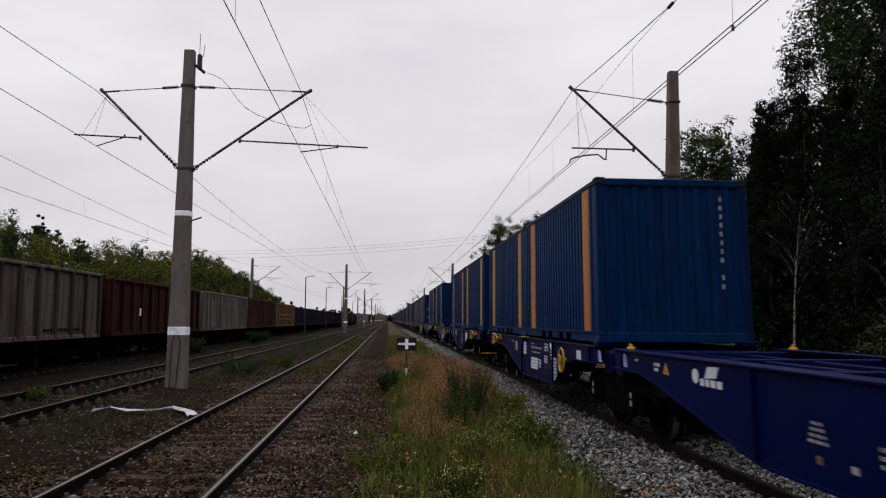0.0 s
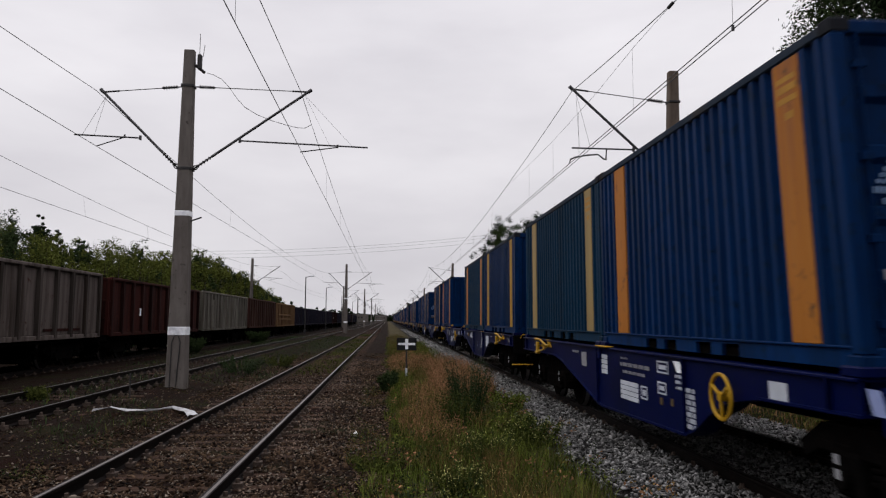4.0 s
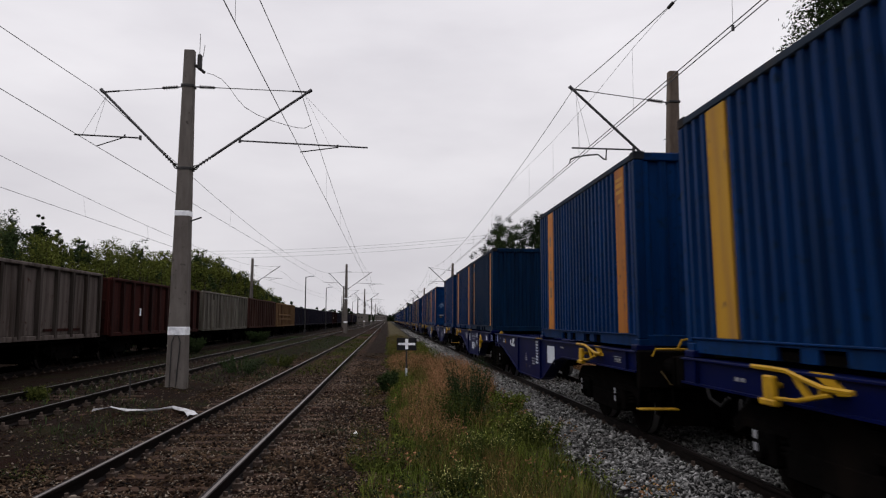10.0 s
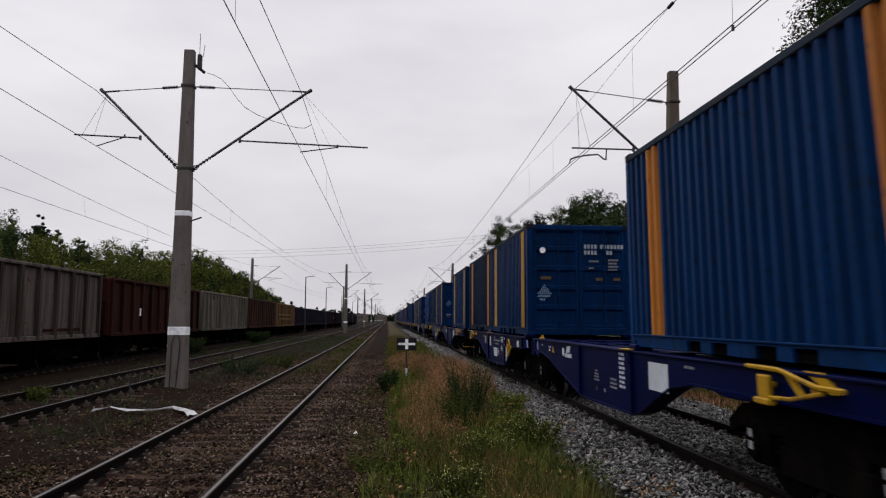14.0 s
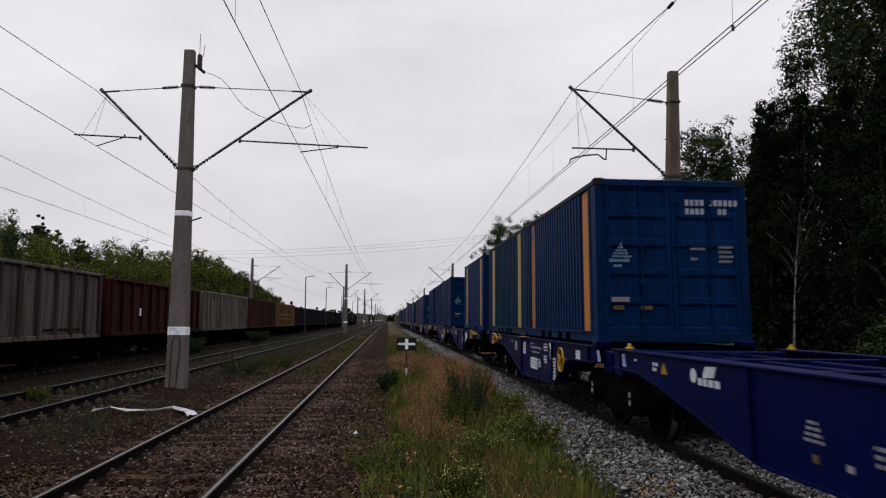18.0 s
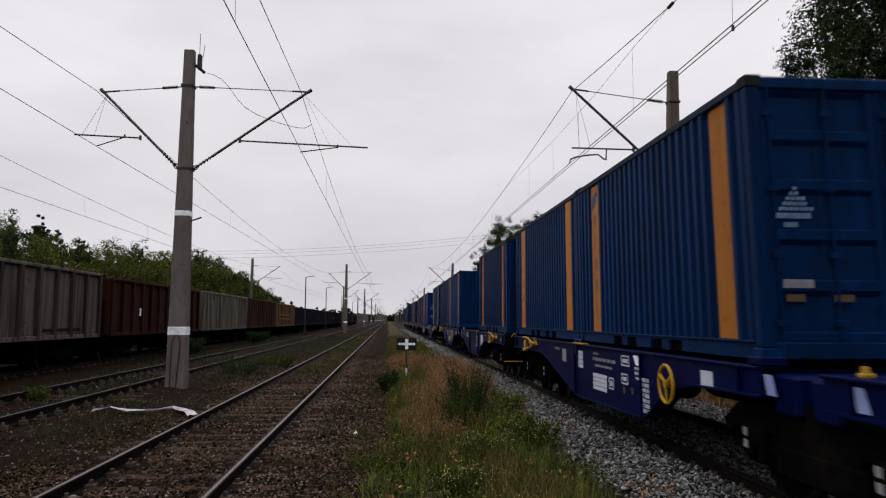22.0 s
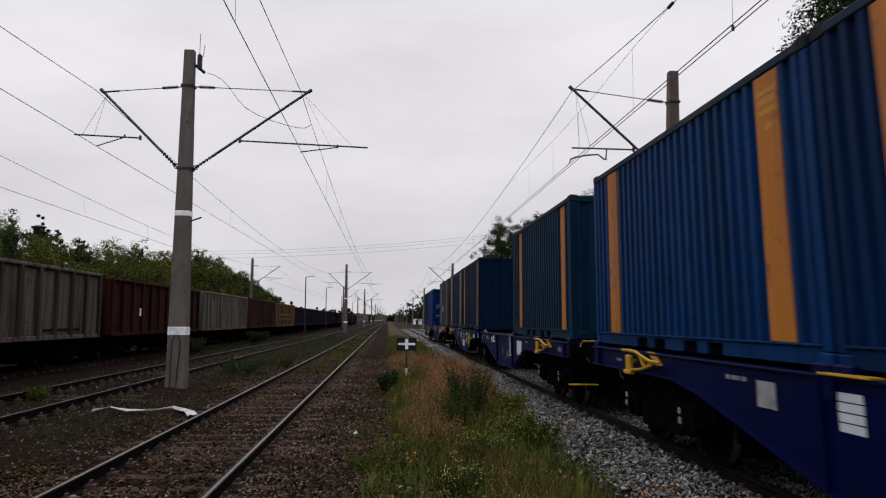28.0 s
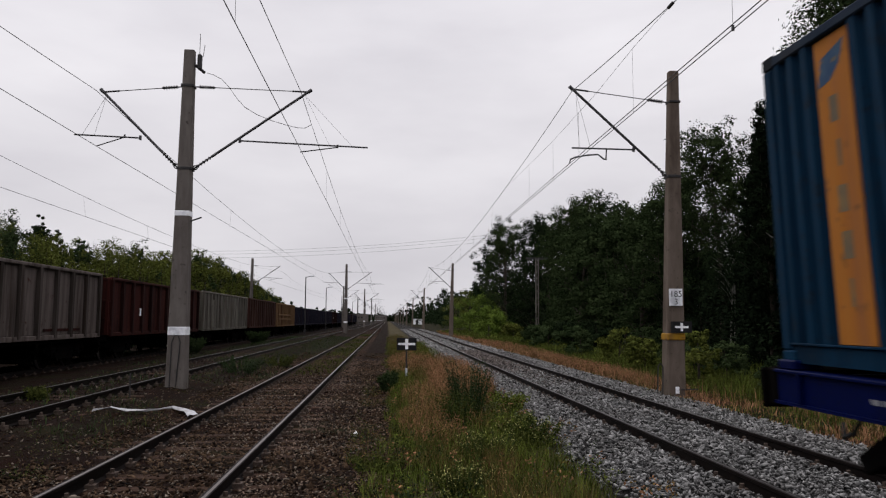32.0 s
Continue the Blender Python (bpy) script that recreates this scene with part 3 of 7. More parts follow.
def cantilever(mast, foot, tip, stay, reg_a, reg_b, steady_a, steady_b, detail=False, bend=None):
    """Slanted tube, stay rod with insulators, registration tube and steady arm, in the mast's space, all at one y."""
    def p(c, dy=0.0):
        return Vector((c[0], dy, c[1]))
    f, t = p(foot), p(tip)
    u = (t - f).normalized()
    part("cantilever_tube", Geo().tube(f + u * 0.55, t, 0.033, n=8).tube(t - u * 0.02, t + u * 0.10, 0.045, n=8), M_TUBE, mast, "slanted steel tube")
    part("foot_insulator", insulator(f + u * 0.12, f + u * 0.55, 5, 0.05), M_STEEL, mast, "ribbed dark insulator")
    part("foot_bracket", Geo().tube(f, f + u * 0.14, 0.02).ring(f + u * 0.07, "y", 0.05, 0.016, 12, 5), M_STEEL, mast)
    s = p(stay)
    e = (t - s).normalized()
    part("stay_rod", Geo().tube(s + e * 0.5, t - e * 0.35, 0.011, n=5).tube(t - e * 0.4, t - e * 0.02, 0.022, n=6), M_STEEL, mast)
    part("stay_insulator", insulator(s + e * 0.12, s + e * 0.5, 6, 0.05), M_STEEL, mast, "ribbed dark insulator")
    part("stay_clevis", Geo().tube(s, s + e * 0.14, 0.016), M_STEEL, mast)
    part("registration_tube", Geo().tube(p(reg_a), p(reg_b), 0.02, n=6).tube(p(reg_a) - Vector((0, 0, 0.05)), p(reg_a) + Vector((0, 0, 0.06)), 0.035, n=6), M_TUBE, mast)
    if detail:
        for o in (0.0, 0.18):
            part("hanger_wire", Geo().tube(t - u * 0.12, p(reg_b).lerp(p(reg_a), 0.12 + o), 0.004, n=4), M_WIRE, mast)
    if bend:
        part("steady_arm", Geo().path([p(c) for c in bend], 0.019, 6), M_STEEL, mast, "bent dark steady arm")
        return
    part("steady_arm", Geo().tube(p(steady_a), p(steady_b), 0.014, n=6).tube(p(steady_a) + Vector((0, 0, 0.07)), p(steady_a) - Vector((0, 0, 0.02)), 0.02, n=5), M_STEEL, mast)


def double_mast(y, detail):
    m = thing("catenary_mast", "tapered grey concrete mast with two slanted cantilever arms", "catenary mast", "masts of the overhead line", m=pose(-5.045, y, -0.075))
    part("post", mast_geo(8.53, 0.47, 0.25, 0.40, 0.22, 0.0), M_CONCRETE, m, "tapered weathered concrete post")
    part("painted_band", Geo().bev(-0.222, 0.222, -0.195, 0.195, 1.40, 1.65, 0.035), M_WHITE, m, "white painted band")
    part("painted_band", Geo().bev(-0.186, 0.186, -0.162, 0.162, 4.30, 4.48, 0.035), M_WHITE, m, "white painted band")
    part("clamp", Geo().bev(-0.19, 0.19, -0.16, 0.16, 5.48, 5.55, 0.01), M_STEEL, m)
    part("clamp", Geo().bev(-0.16, 0.16, -0.14, 0.14, 7.58, 7.65, 0.01), M_STEEL, m)
    cantilever(m, (-0.18, 5.53), (-2.06, 7.41), (-0.15, 7.60), (-1.12, 6.27), (-2.71, 6.32), (-1.5, 6.28), (-2.17, 6.04), detail)
    cantilever(m, (0.18, 5.51), (2.97, 7.56), (0.15, 7.61), (1.30, 6.26), (4.49, 6.16), (3.73, 6.15), (2.80, 6.01), detail)
    if detail:
        part("top_bracket", Geo().tube((0.1, 0, 8.2), (0.38, 0, 7.98), 0.04, n=6).bev(0.20, 0.30, -0.08, 0.08, 8.05, 8.45, 0.03).tube((0.24, 0, 8.4), (0.24, 0, 8.98), 0.008, n=5).tube((0.33, 0, 8.4), (0.36, 0, 8.7), 0.008, n=5)
             .path([(0.42, 0, 7.98), (0.6, 0, 7.93), (0.8, 0, 7.83), (1.0, 0, 7.62), (1.18, 0, 7.36), (1.4, 0, 7.12), (1.7, 0, 6.94), (2.05, 0, 6.80), (2.4, 0, 6.70), (2.7, 0, 6.63), (2.9, 0.05, 6.64), (3.05, 0.1, 6.74)], 0.007), M_STEEL, m, "surge arrester with a hanging lead")
        part("side_bracket", Geo().tube((0.2, -0.1, 4.2), (0.46, -0.1, 4.3), 0.02, n=5), M_STEEL, m)
        part("earth_cable", Geo().path([(-0.12, -0.215, 0.05), (-0.1, -0.215, 1.25), (-0.04, -0.215, 1.42), (0.05, -0.215, 1.42), (0.10, -0.215, 1.25), (0.02, -0.215, 0.05)], 0.014), M_STEEL, m)
        part("footing", Geo().bev(-0.42, 0.42, -0.36, 0.36, -0.3, 0.06, 0.05), M_CONCRETE, m, "concrete footing")
    return m


def single_mast(y, detail, x=6.77, z=-0.02):
    m = thing("catenary_mast", "tapered grey concrete mast with one slanted cantilever arm", "catenary mast", "masts of the overhead line", m=pose(x, y, z))
    part("post", mast_geo(7.90, 0.46, 0.23, 0.40, 0.22, 0.16), M_CONCRETE_WARM, m, "tapered weathered concrete post")
    part("clamp", Geo().bev(-0.06, 0.26, -0.16, 0.16, 5.24, 5.31, 0.01), M_STEEL, m)
    part("clamp", Geo().bev(0.01, 0.29, -0.14, 0.14, 7.10, 7.16, 0.01), M_STEEL, m)
    cantilever(m, (-0.06, 5.30), (-2.36, 7.40), (0.0, 7.13), (-0.86, 5.93), (-2.38, 5.94), (-1.55, 5.67), (-2.44, 5.55), detail, ((-1.53, 5.68), (-1.60, 5.68), (-1.74, 5.79), (-2.0, 5.77), (-2.30, 5.71), (-2.42, 5.66), (-2.45, 5.55)))
    part("arm_bracket", Geo().tube((-1.53, 0, 5.94), (-1.55, 0, 5.66), 0.016, n=5), M_STEEL, m)
    if detail:
        part("kilometre_board", Geo().bev(-0.14, 0.18, -0.235, -0.205, 2.15, 2.55, 0.005), M_WHITE, m, "white kilometre board")
        part("plus_board", Geo().bev(-0.12, 0.38, -0.265, -0.235, 1.52, 1.78, 0.005), M_BLACK, m, "black board with a white cross")
        part("plus_sign", Geo().box(-0.03, 0.29, -0.270, -0.266, 1.625, 1.675).box(0.10, 0.16, -0.271, -0.2665, 1.555, 1.745), M_WHITE, m, "white cross")
        part("painted_band", Geo().bev(-0.20, 0.24, -0.21, 0.21, 1.34, 1.50, 0.02), M_YELLOW_BAND, m, "yellow-orange painted band")
        part("cable_pipe", Geo().path([(-0.42, -0.1, 0.0), (-0.40, -0.1, 0.72), (-0.34, -0.1, 0.8), (-0.28, -0.1, 0.72), (-0.30, -0.1, 0.0)], 0.016), M_STEEL, m)
        part("small_plate", Geo().bev(-0.03, 0.06, -0.215, -0.20, 0.10, 0.26, 0.003), M_WHITE, m)
        part("iron_bar", Geo().tube((0.1, -0.22, 0.2), (0.5, -0.22, 0.2), 0.015, n=5), M_STEEL, m)
    return m


for i in range(14):
    double_mast(18.5 + 72.0 * i, i == 0)
for i in range(12):
    single_mast(17.3 + 62.0 * i, i == 0)


def lettering(text, size, parent, m, material, label):
    cu = bpy.data.curves.new("lettering", "FONT")
    cu.body, cu.size, cu.align_x, cu.extrude = text, size, "CENTER", 0.001
    cu.materials.append(material)
    tmp = new("lettering", cu)
    me = bpy.data.meshes.new_from_object(tmp)
    bpy.data.objects.remove(tmp)
    ob = share("lettering", me, parent, m)
    ob["label"] = label
    return ob


first_single = [o for o in scene.objects if o.name.startswith("catenary_mast") and len(o.children) > 14][-1]
lettering("185", 0.20, first_single, pose(0.02, -0.2365, 2.36, 90), M_BLACK, "black figures on white")
lettering("3", 0.20, first_single, pose(0.02, -0.2365, 2.18, 90), M_BLACK, "black figures on white")

# masts of the siding behind the parked wagons, and lamp posts along it
for i, (x, y) in enumerate(((-15.2, 84.0), (-8.9, 150.0), (-8.9, 222.0), (-9.0, 300.0))):
    m = thing("catenary_mast", "dark concrete mast with an arm, beyond the open wagons", "catenary mast", "masts of the overhead line", m=pose(x, y, 0.1))
    part("post", mast_geo(8.4, 0.42, 0.26, 0.40, 0.22, 0.05), M_CONCRETE, m)
    cantilever(m, (0.2, 5.5), (3.0, 7.5), (0.2, 7.6), (1.4, 6.3), (3.4, 6.2), (2.8, 6.2), (2.0, 6.0))
for i, (x, y) in enumerate(((-9.2, 84.0), (-9.2, 112.0), (-9.2, 150.0), (-9.2, 196.0))):
    m = thing("lamp_post", "thin grey lamp post with a short arm beside the siding", "lamp post", "lamp posts of the yard", m=pose(x, y, 0.1))
    part("pole", Geo().tube((0, 0, 0), (0, 0, 6.4), 0.09, 0.05, n=8), M_STEEL, m)
    part("lamp_arm", Geo().tube((0, 0, 6.35), (0.55, 0, 6.5), 0.03, n=6), M_STEEL, m)
    part("lamp_head", Geo().bev(0.45, 0.95, -0.1, 0.1, 6.45, 6.55, 0.03), M_GREYMARK, m)


# ---------------------------------------------------------------- wires
def overhead(xc, stations, z_mess, z_cont, zig, sag, label, twin=False, back=None):
    """Messenger and contact wire from mast to mast, with droppers."""
    t = thing("overhead_line", label, "overhead line", "overhead lines")
    drop, mess = Geo(), []
    runs = {o: [] for o in ((-0.04, 0.04) if twin else (0.0,))}
    for k, (ya, yb) in enumerate(zip(stations, stations[1:])):
        n = 24 if ya < 200 else 6
        xa, xb = xc + zig * (-1) ** k, xc - zig * (-1) ** k

        dip = back if back and k == 0 else sag

        def mz(s):
            return z_mess - dip * 4 * s * (1 - s)
        mess += [(xc, ya + (yb - ya) * i / n, mz(i / n)) for i in range(n)]
        for o in runs:
            runs[o].append((xa + o, ya, z_cont))
        if ya < 150:
            for i in range(1, 9) if not twin else (2, 3, 4, 5, 6, 7):
                s = i / 9
                y = ya + (yb - ya) * s
                wire = Geo().tube((xc, y, mz(s)), (xa + (xb - xa) * s, y, z_cont), 0.0035, n=3)
                if k < 2:
                    part("dropper", wire, M_WIRE, t)
                else:
                    drop.tube((xc, y, mz(s)), (xa + (xb - xa) * s, y, z_cont), 0.0035, n=3)
    part("messenger_wire", Geo().path(mess, 0.008, 5), M_WIRE, t)
    if twin:
        # stitch wire slung below the messenger at each mast, with its own droppers
        for yc in stations[1:4]:
            ends = [(xc, yc + d, z_mess - s2 * 4 * (abs(d) / 62.0) * (1 - abs(d) / 62.0)) for d, s2 in ((-6.3, back), (10.3, sag))]
            part("stitch_wire", Geo().path([ends[0], (xc, yc - 4.45, z_mess - 0.60), (xc, yc - 2.0, z_mess - 0.70), (xc, yc + 2.1, z_mess - 0.72), ends[1]], 0.0035, 4), M_WIRE, t, "thin wire slung below the messenger")
            for d, z in ((-4.45, 0.60), (-0.6, 0.71), (2.1, 0.72), (5.5, 0.67)):
                part("stitch_dropper", Geo().tube((xc, yc + d, z_mess - z), (xc, yc + d, z_cont), 0.003, n=3), M_WIRE, t)
            if yc == stations[1]:
                part("dropper", Geo().tube((xc, yc - 8.35, z_mess - back * 4 * (8.35 / 62) * (53.65 / 62)), (xc, yc - 8.35, z_cont + 0.02), 0.0035, n=3).tube((xc, yc - 8.35, z_cont + 0.05), (xc, yc - 8.35, z_cont - 0.02), 0.02, n=6), M_WIRE, t)
            part("stitch_clamp", Geo().tube(Vector(ends[0]) - Vector((0, 0.09, 0)), Vector(ends[0]) + Vector((0, 0.09, 0)), 0.03, n=6), M_STEEL, t)
    for o in runs:
        part("contact_wire", Geo().path(runs[o], 0.008, 5), M_WIRE, t)
    tagged(part("far_droppers", drop, M_WIRE, t), kind="stuff")
    return t


ST1 = [17.3 + 62.0 * i for i in range(-1, 12)]
ST2 = [18.5 + 72.0 * i for i in range(-1, 12)]
overhead(X1 - 0.03, ST1, 7.32, 5.52, 0.05, 1.0, "copper overhead wires above the main track", True, 1.6)
overhead(-2.27, ST2, 7.50, 6.0, -0.03, 0.9, "copper overhead wires above the side track")
overhead(-7.27, ST2, 7.36, 6.03, 0.05, 0.9, "copper overhead wires above the second side track")
overhead(-11.9, [14.0, 84.0, 154.0, 224.0, 300.0], 7.1, 5.68, 0.2, 0.9, "overhead wires above the siding")
t = thing("power_line", "thin high power wires crossing far beyond the yard", "power line")
for dz in (-1.2, 0.0, 0.9):
    part("wire", Geo().path([(-90 + 15 * i, 230, 23.6 + dz + 1.386 * (i / 1.2 - 4.5) + 0.196 * (i / 1.2 - 4.5) ** 2) for i in range(11)], 0.03, 4), M_WIRE, t)
for x, z in ((-90.0, 22.4), (60.0, 33.2)):
    part("pylon_post", Geo().tube((x, 230, -0.5), (x, 230, z), 0.3, 0.15, n=6), M_STEEL, t)


# ---------------------------------------------------------------- the train: containers
M_LETTER2 = mat("letter_worn", (0.34, 0.17, 0.02), (0.27, 0.13, 0.02), 0.6, scale=6)
M_LETTER = mat("letter_faded", (0.085, 0.070, 0.050), (0.15, 0.10, 0.045), 0.6, scale=6)
M_EMBLEM = mat("emblem_blue", (0.010, 0.035, 0.085), (0.030, 0.06, 0.10), 0.6, scale=6, d=(0.16, 0.10, 0.02), d_scale=14, d_at=(0.58, 0.66))
CL, CW, CH = 6.058, 2.438, 2.591
FORKS = ((1.80, 2.16), (2.40, 2.76), (3.30, 3.66), (3.90, 4.26))


def corrugated(y0, y1, z0, z1, x, out, pitch=0.212, depth=0.046, skip=()):
    """A pressed wall along y at x, which bulges by depth in the direction out."""
    g = Geo()
    n = max(1, round((y1 - y0) / pitch))
    p = (y1 - y0) / n
    line = [(y0, 0.0)]
    for i in range(n):
        a = y0 + i * p
        if i in skip:
            continue
        line += [(a + p * 0.26, 0.0), (a + p * 0.40, 1.0), (a + p * 0.76, 1.0), (a + p * 0.90, 0.0)]
    line.append((y1, 0.0))
    pts = [(x - out * depth * (1 - d), y) for y, d in line]
    k = len(pts)
    g.add([(a, b, z0) for a, b in pts] + [(a, b, z1) for a, b in pts], [(i, i + 1, k + i + 1, k + i) for i in range(k - 1)])
    return g, line


def band_on(line, y0, y1, z0, z1, x, out, depth=0.046, proud=0.003):
    """A painted band that follows the pressed wall between y0 and y1, 3 mm proud."""
    ys = [a for a, _ in line]
    ds = [d for _, d in line]
    cut = sorted({y0, y1, *[a for a in ys if y0 < a < y1]})
    g = Geo()
    pts = [(x - out * depth * (1 - float(np.interp(a, ys, ds))) + out * proud, a) for a in cut]
    k = len(pts)
    g.add([(a, b, z0) for a, b in pts] + [(a, b, z1) for a, b in pts], [(i, i + 1, k + i + 1, k + i) for i in range(k - 1)])
    return g


def container_meshes():
    """Meshes of all parts, shared by the containers; paint is set object by object."""
    P = BOX_PAINT["blue"]
    m = {}
    hx = CW / 2
    for s, nm in ((-1, "wall_w"), (1, "wall_e")):
        g, line = corrugated(0.10, CL - 0.10, 0.16, CH - 0.10, s * (hx - 0.012), s)
        m[nm] = g.mesh("side_panel", P)
        # the same wall with two ribs left out at each end, where the band lies sunk between its neighbours
        m[nm + "_sunk"] = corrugated(0.10, CL - 0.10, 0.16, CH - 0.10, s * (hx - 0.012), s, skip=(2, 3, 23, 24))[0].mesh("side_panel", P)
        face = s * (hx - 0.012)
        for key, a, b in (("front", 0.48, 0.87), ("rear", CL - 1.14, CL - 0.72)):
            # flat plate level with the crests, and the same band painted over the corrugation
            m[nm + key] = Geo().bev(face - s * 0.044, face + s * 0.004, a, b, 0.18, CH - 0.112, 0.004).mesh("band", M_YELLOW_BAND)
            m[nm + key + "_short"] = Geo().bev(face - s * 0.044, face + s * 0.004, a + (0.06 if key == "front" else -0.1), b + (0.02 if key == "front" else -0.14), 0.18, CH - (0.17 if key == "front" else 0.30), 0.004).mesh("band", M_YELLOW_BAND)
            m[nm + key + "_sunk"] = Geo().bev(face - s * 0.07, face - s * 0.026, a + (0.02 if key == "front" else 0.0), b + (0.02 if key == "front" else 0.0), 0.18, CH - 0.112, 0.004).mesh("band", M_YELLOW_BAND)
            m[nm + key + "_ribbed"] = band_on(line, a + (0.13 if key == "front" else 0.02), b + (0.03 if key == "front" else -0.02), 0.165, CH - 0.105, face, s).mesh("band", M_YELLOW_BAND)
        m[nm + "rear_head"] = Geo().bev(face - s * 0.044, face + s * 0.003, CL - 1.36, CL - 0.70, CH - 0.28, CH - 0.112, 0.004).mesh("band_header", P)
        # five plain letter-sized blocks down the rear band, each a part
        for i, (w0, w1) in enumerate(((-0.065, 0.035), (-0.02, 0.02), (-0.06, 0.05), (-0.06, 0.055), (-0.02, 0.02))):
            z = 1.91 - 0.34 * i
            m["letter_%s_%d" % (nm, i)] = Geo().box(face + s * 0.002, face + s * 0.0055, CL - 0.93 - w1, CL - 0.93 - w0, z - 0.1, z + 0.1).mesh("band_letter", M_LETTER)
        m["emblem_" + nm] = Geo().prism([(CL - 1.10, 2.40), (CL - 0.80, 2.32), (CL - 0.74, 2.10), (CL - 0.90, 2.13), (CL - 1.03, 2.24)], "x", *sorted((face + s * 0.002, face + s * 0.0055))).mesh("band_emblem", M_EMBLEM)
        for i, (za, zb) in enumerate(((2.30, 2.345), (2.21, 2.27), (2.12, 2.17), (1.98, 2.04))):
            m["panel_%s_%d" % (nm, i)] = Geo().box(face + s * 0.002, face + s * 0.0055, 0.53 + 0.06 * (i == 3), 0.82 - 0.1 * (i == 3), za, zb).mesh("band_panel", M_LETTER2)
    for nm, x in (("post_w", -hx), ("post_e", hx - 0.12)):
        for k, y in (("f", 0.0), ("r", CL - 0.12)):
            m[nm + k] = Geo().bev(x, x + 0.12, y, y + 0.12, 0.118, CH - 0.118, 0.012).mesh("corner_post", P)
    for nm, s in (("w", -1), ("e", 1)):
        a, b = sorted((s * hx, s * (hx - 0.07)))
        m["top_rail_" + nm] = Geo().bev(a, b, 0.12, CL - 0.12, CH - 0.105, CH - 0.02, 0.012).mesh("top_rail", P)
        edge = [(0.12, 0.02)]
        for f0, f1 in FORKS:
            edge += [(f0, 0.02), (f0, 0.135), (f1, 0.135), (f1, 0.02)]
        edge += [(CL - 0.12, 0.02), (CL - 0.12, 0.158), (0.12, 0.158)]
        g = Geo().prism(edge, "x", *sorted((s * (hx - 0.018), s * (hx - 0.07))))
        g.bev(*sorted((s * (hx + 0.004), s * (hx - 0.06))), 0.12, CL - 0.12, 0.160, 0.178, 0.004)
        m["bottom_rail_" + nm] = g.mesh("bottom_rail", P)
        # solid block; its near-black colour stands for the shade inside the pocket
        m["pocket_" + nm] = Geo().box(s * (hx - 0.06), s * (hx - 0.40), 0, 0.36, 0.02, 0.135).mesh("fork_pocket", M_UNDER)
    for k, y in (("f", 0.0), ("r", CL - 0.10)):
        m["header_" + k] = Geo().bev(-hx + 0.12, hx - 0.12, y, y + 0.10, CH - 0.13, CH - 0.015, 0.012).mesh("end_header", P)
        m["sill_" + k] = Geo().bev(-hx + 0.12, hx - 0.12, y, y + 0.10, 0.02, 0.17, 0.012).mesh("end_sill", P)
    # roof, cross corrugated
    g = Geo()
    n = 22
    pts = []
    for i in range(n):
        a = 0.1 + (CL - 0.2) * i / n
        w = (CL - 0.2) / n
        pts += [(a, 0.0), (a + w * 0.35, 0.0), (a + w * 0.5, 1.0), (a + w * 0.85, 1.0)]
    pts.append((CL - 0.1, 0.0))
    k = len(pts)
    g.add([(-hx + 0.06, y, CH - 0.035 + 0.02 * d) for y, d in pts] + [(hx - 0.06, y, CH - 0.035 + 0.02 * d) for y, d in pts], [(i, i + 1, k + i + 1, k + i) for i in range(k - 1)])
    m["roof"] = g.mesh("roof", P)
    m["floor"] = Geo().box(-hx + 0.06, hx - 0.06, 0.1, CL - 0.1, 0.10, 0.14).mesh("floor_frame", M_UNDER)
    m["casting"] = Geo().bev(-0.081, 0.081, -0.089, 0.089, 0, 0.118, 0.012).mesh("corner_casting", P)
    # corrugated end wall
    g = Geo()
    n = 9
    w = (CW - 0.24) / n
    pts = []
    for i in range(n):
        a = -hx + 0.12 + i * w
        pts += [(a, 0.0), (a + w * 0.3, 0.0), (a + w * 0.42, 1.0), (a + w * 0.85, 1.0), (a + w * 0.97, 0.0)]
    pts.append((hx - 0.12, 0.0))
    k = len(pts)
    g.add([(x, 0.02 + 0.038 * d, 0.165) for x, d in pts] + [(x, 0.02 + 0.038 * d, CH - 0.125) for x, d in pts], [(i, i + 1, k + i + 1, k + i) for i in range(k - 1)])
    m["end_wall"] = g.mesh("end_wall", P)
    # door leaf with five pressed panels and two locking bars
    for nm, x0, x1 in (("door_w", -hx + 0.125, -0.008), ("door_e", 0.008, hx - 0.125)):
        # one pressed sheet: rows of corners from the sill up, five recesses with sloping lips
        g = Geo()
        h = (CH - 0.31) / 5
        xs = [x0, x0 + 0.06, x0 + 0.085, (x0 + x1) / 2 - 0.05, (x0 + x1) / 2 - 0.03, (x0 + x1) / 2 + 0.03, (x0 + x1) / 2 + 0.05, x1 - 0.085, x1 - 0.06, x1]
        deep = [0, 0, 1, 1, 0.55, 0.55, 1, 1, 0, 0]
        zs, depth = [0.175], [0.0]
        for i in range(5):
            z = 0.175 + h * i
            zs += [z + h * 0.15, z + h * 0.19, z + h * 0.86, z + h * 0.97]
            depth += [0.0, 1.0, 1.0, 0.0]
        zs.append(CH - 0.135)
        depth.append(0.0)
        k = len(xs)
        g.add([(x, 0.030 + 0.036 * d * e, z) for z, d in zip(zs, depth) for x, e in zip(xs, deep)], [(r * k + c, r * k + c + 1, r * k + k + c + 1, r * k + k + c) for r in range(len(zs) - 1) for c in range(k - 1)])
        n = len(g.v)
        rim = [0, k - 1, n - 1, n - k]
        back = [(g.v[q][0], 0.075, g.v[q][2]) for q in rim]
        g.v += back
        b0 = n
        bottom, top = list(range(k)), list(range(n - k, n))
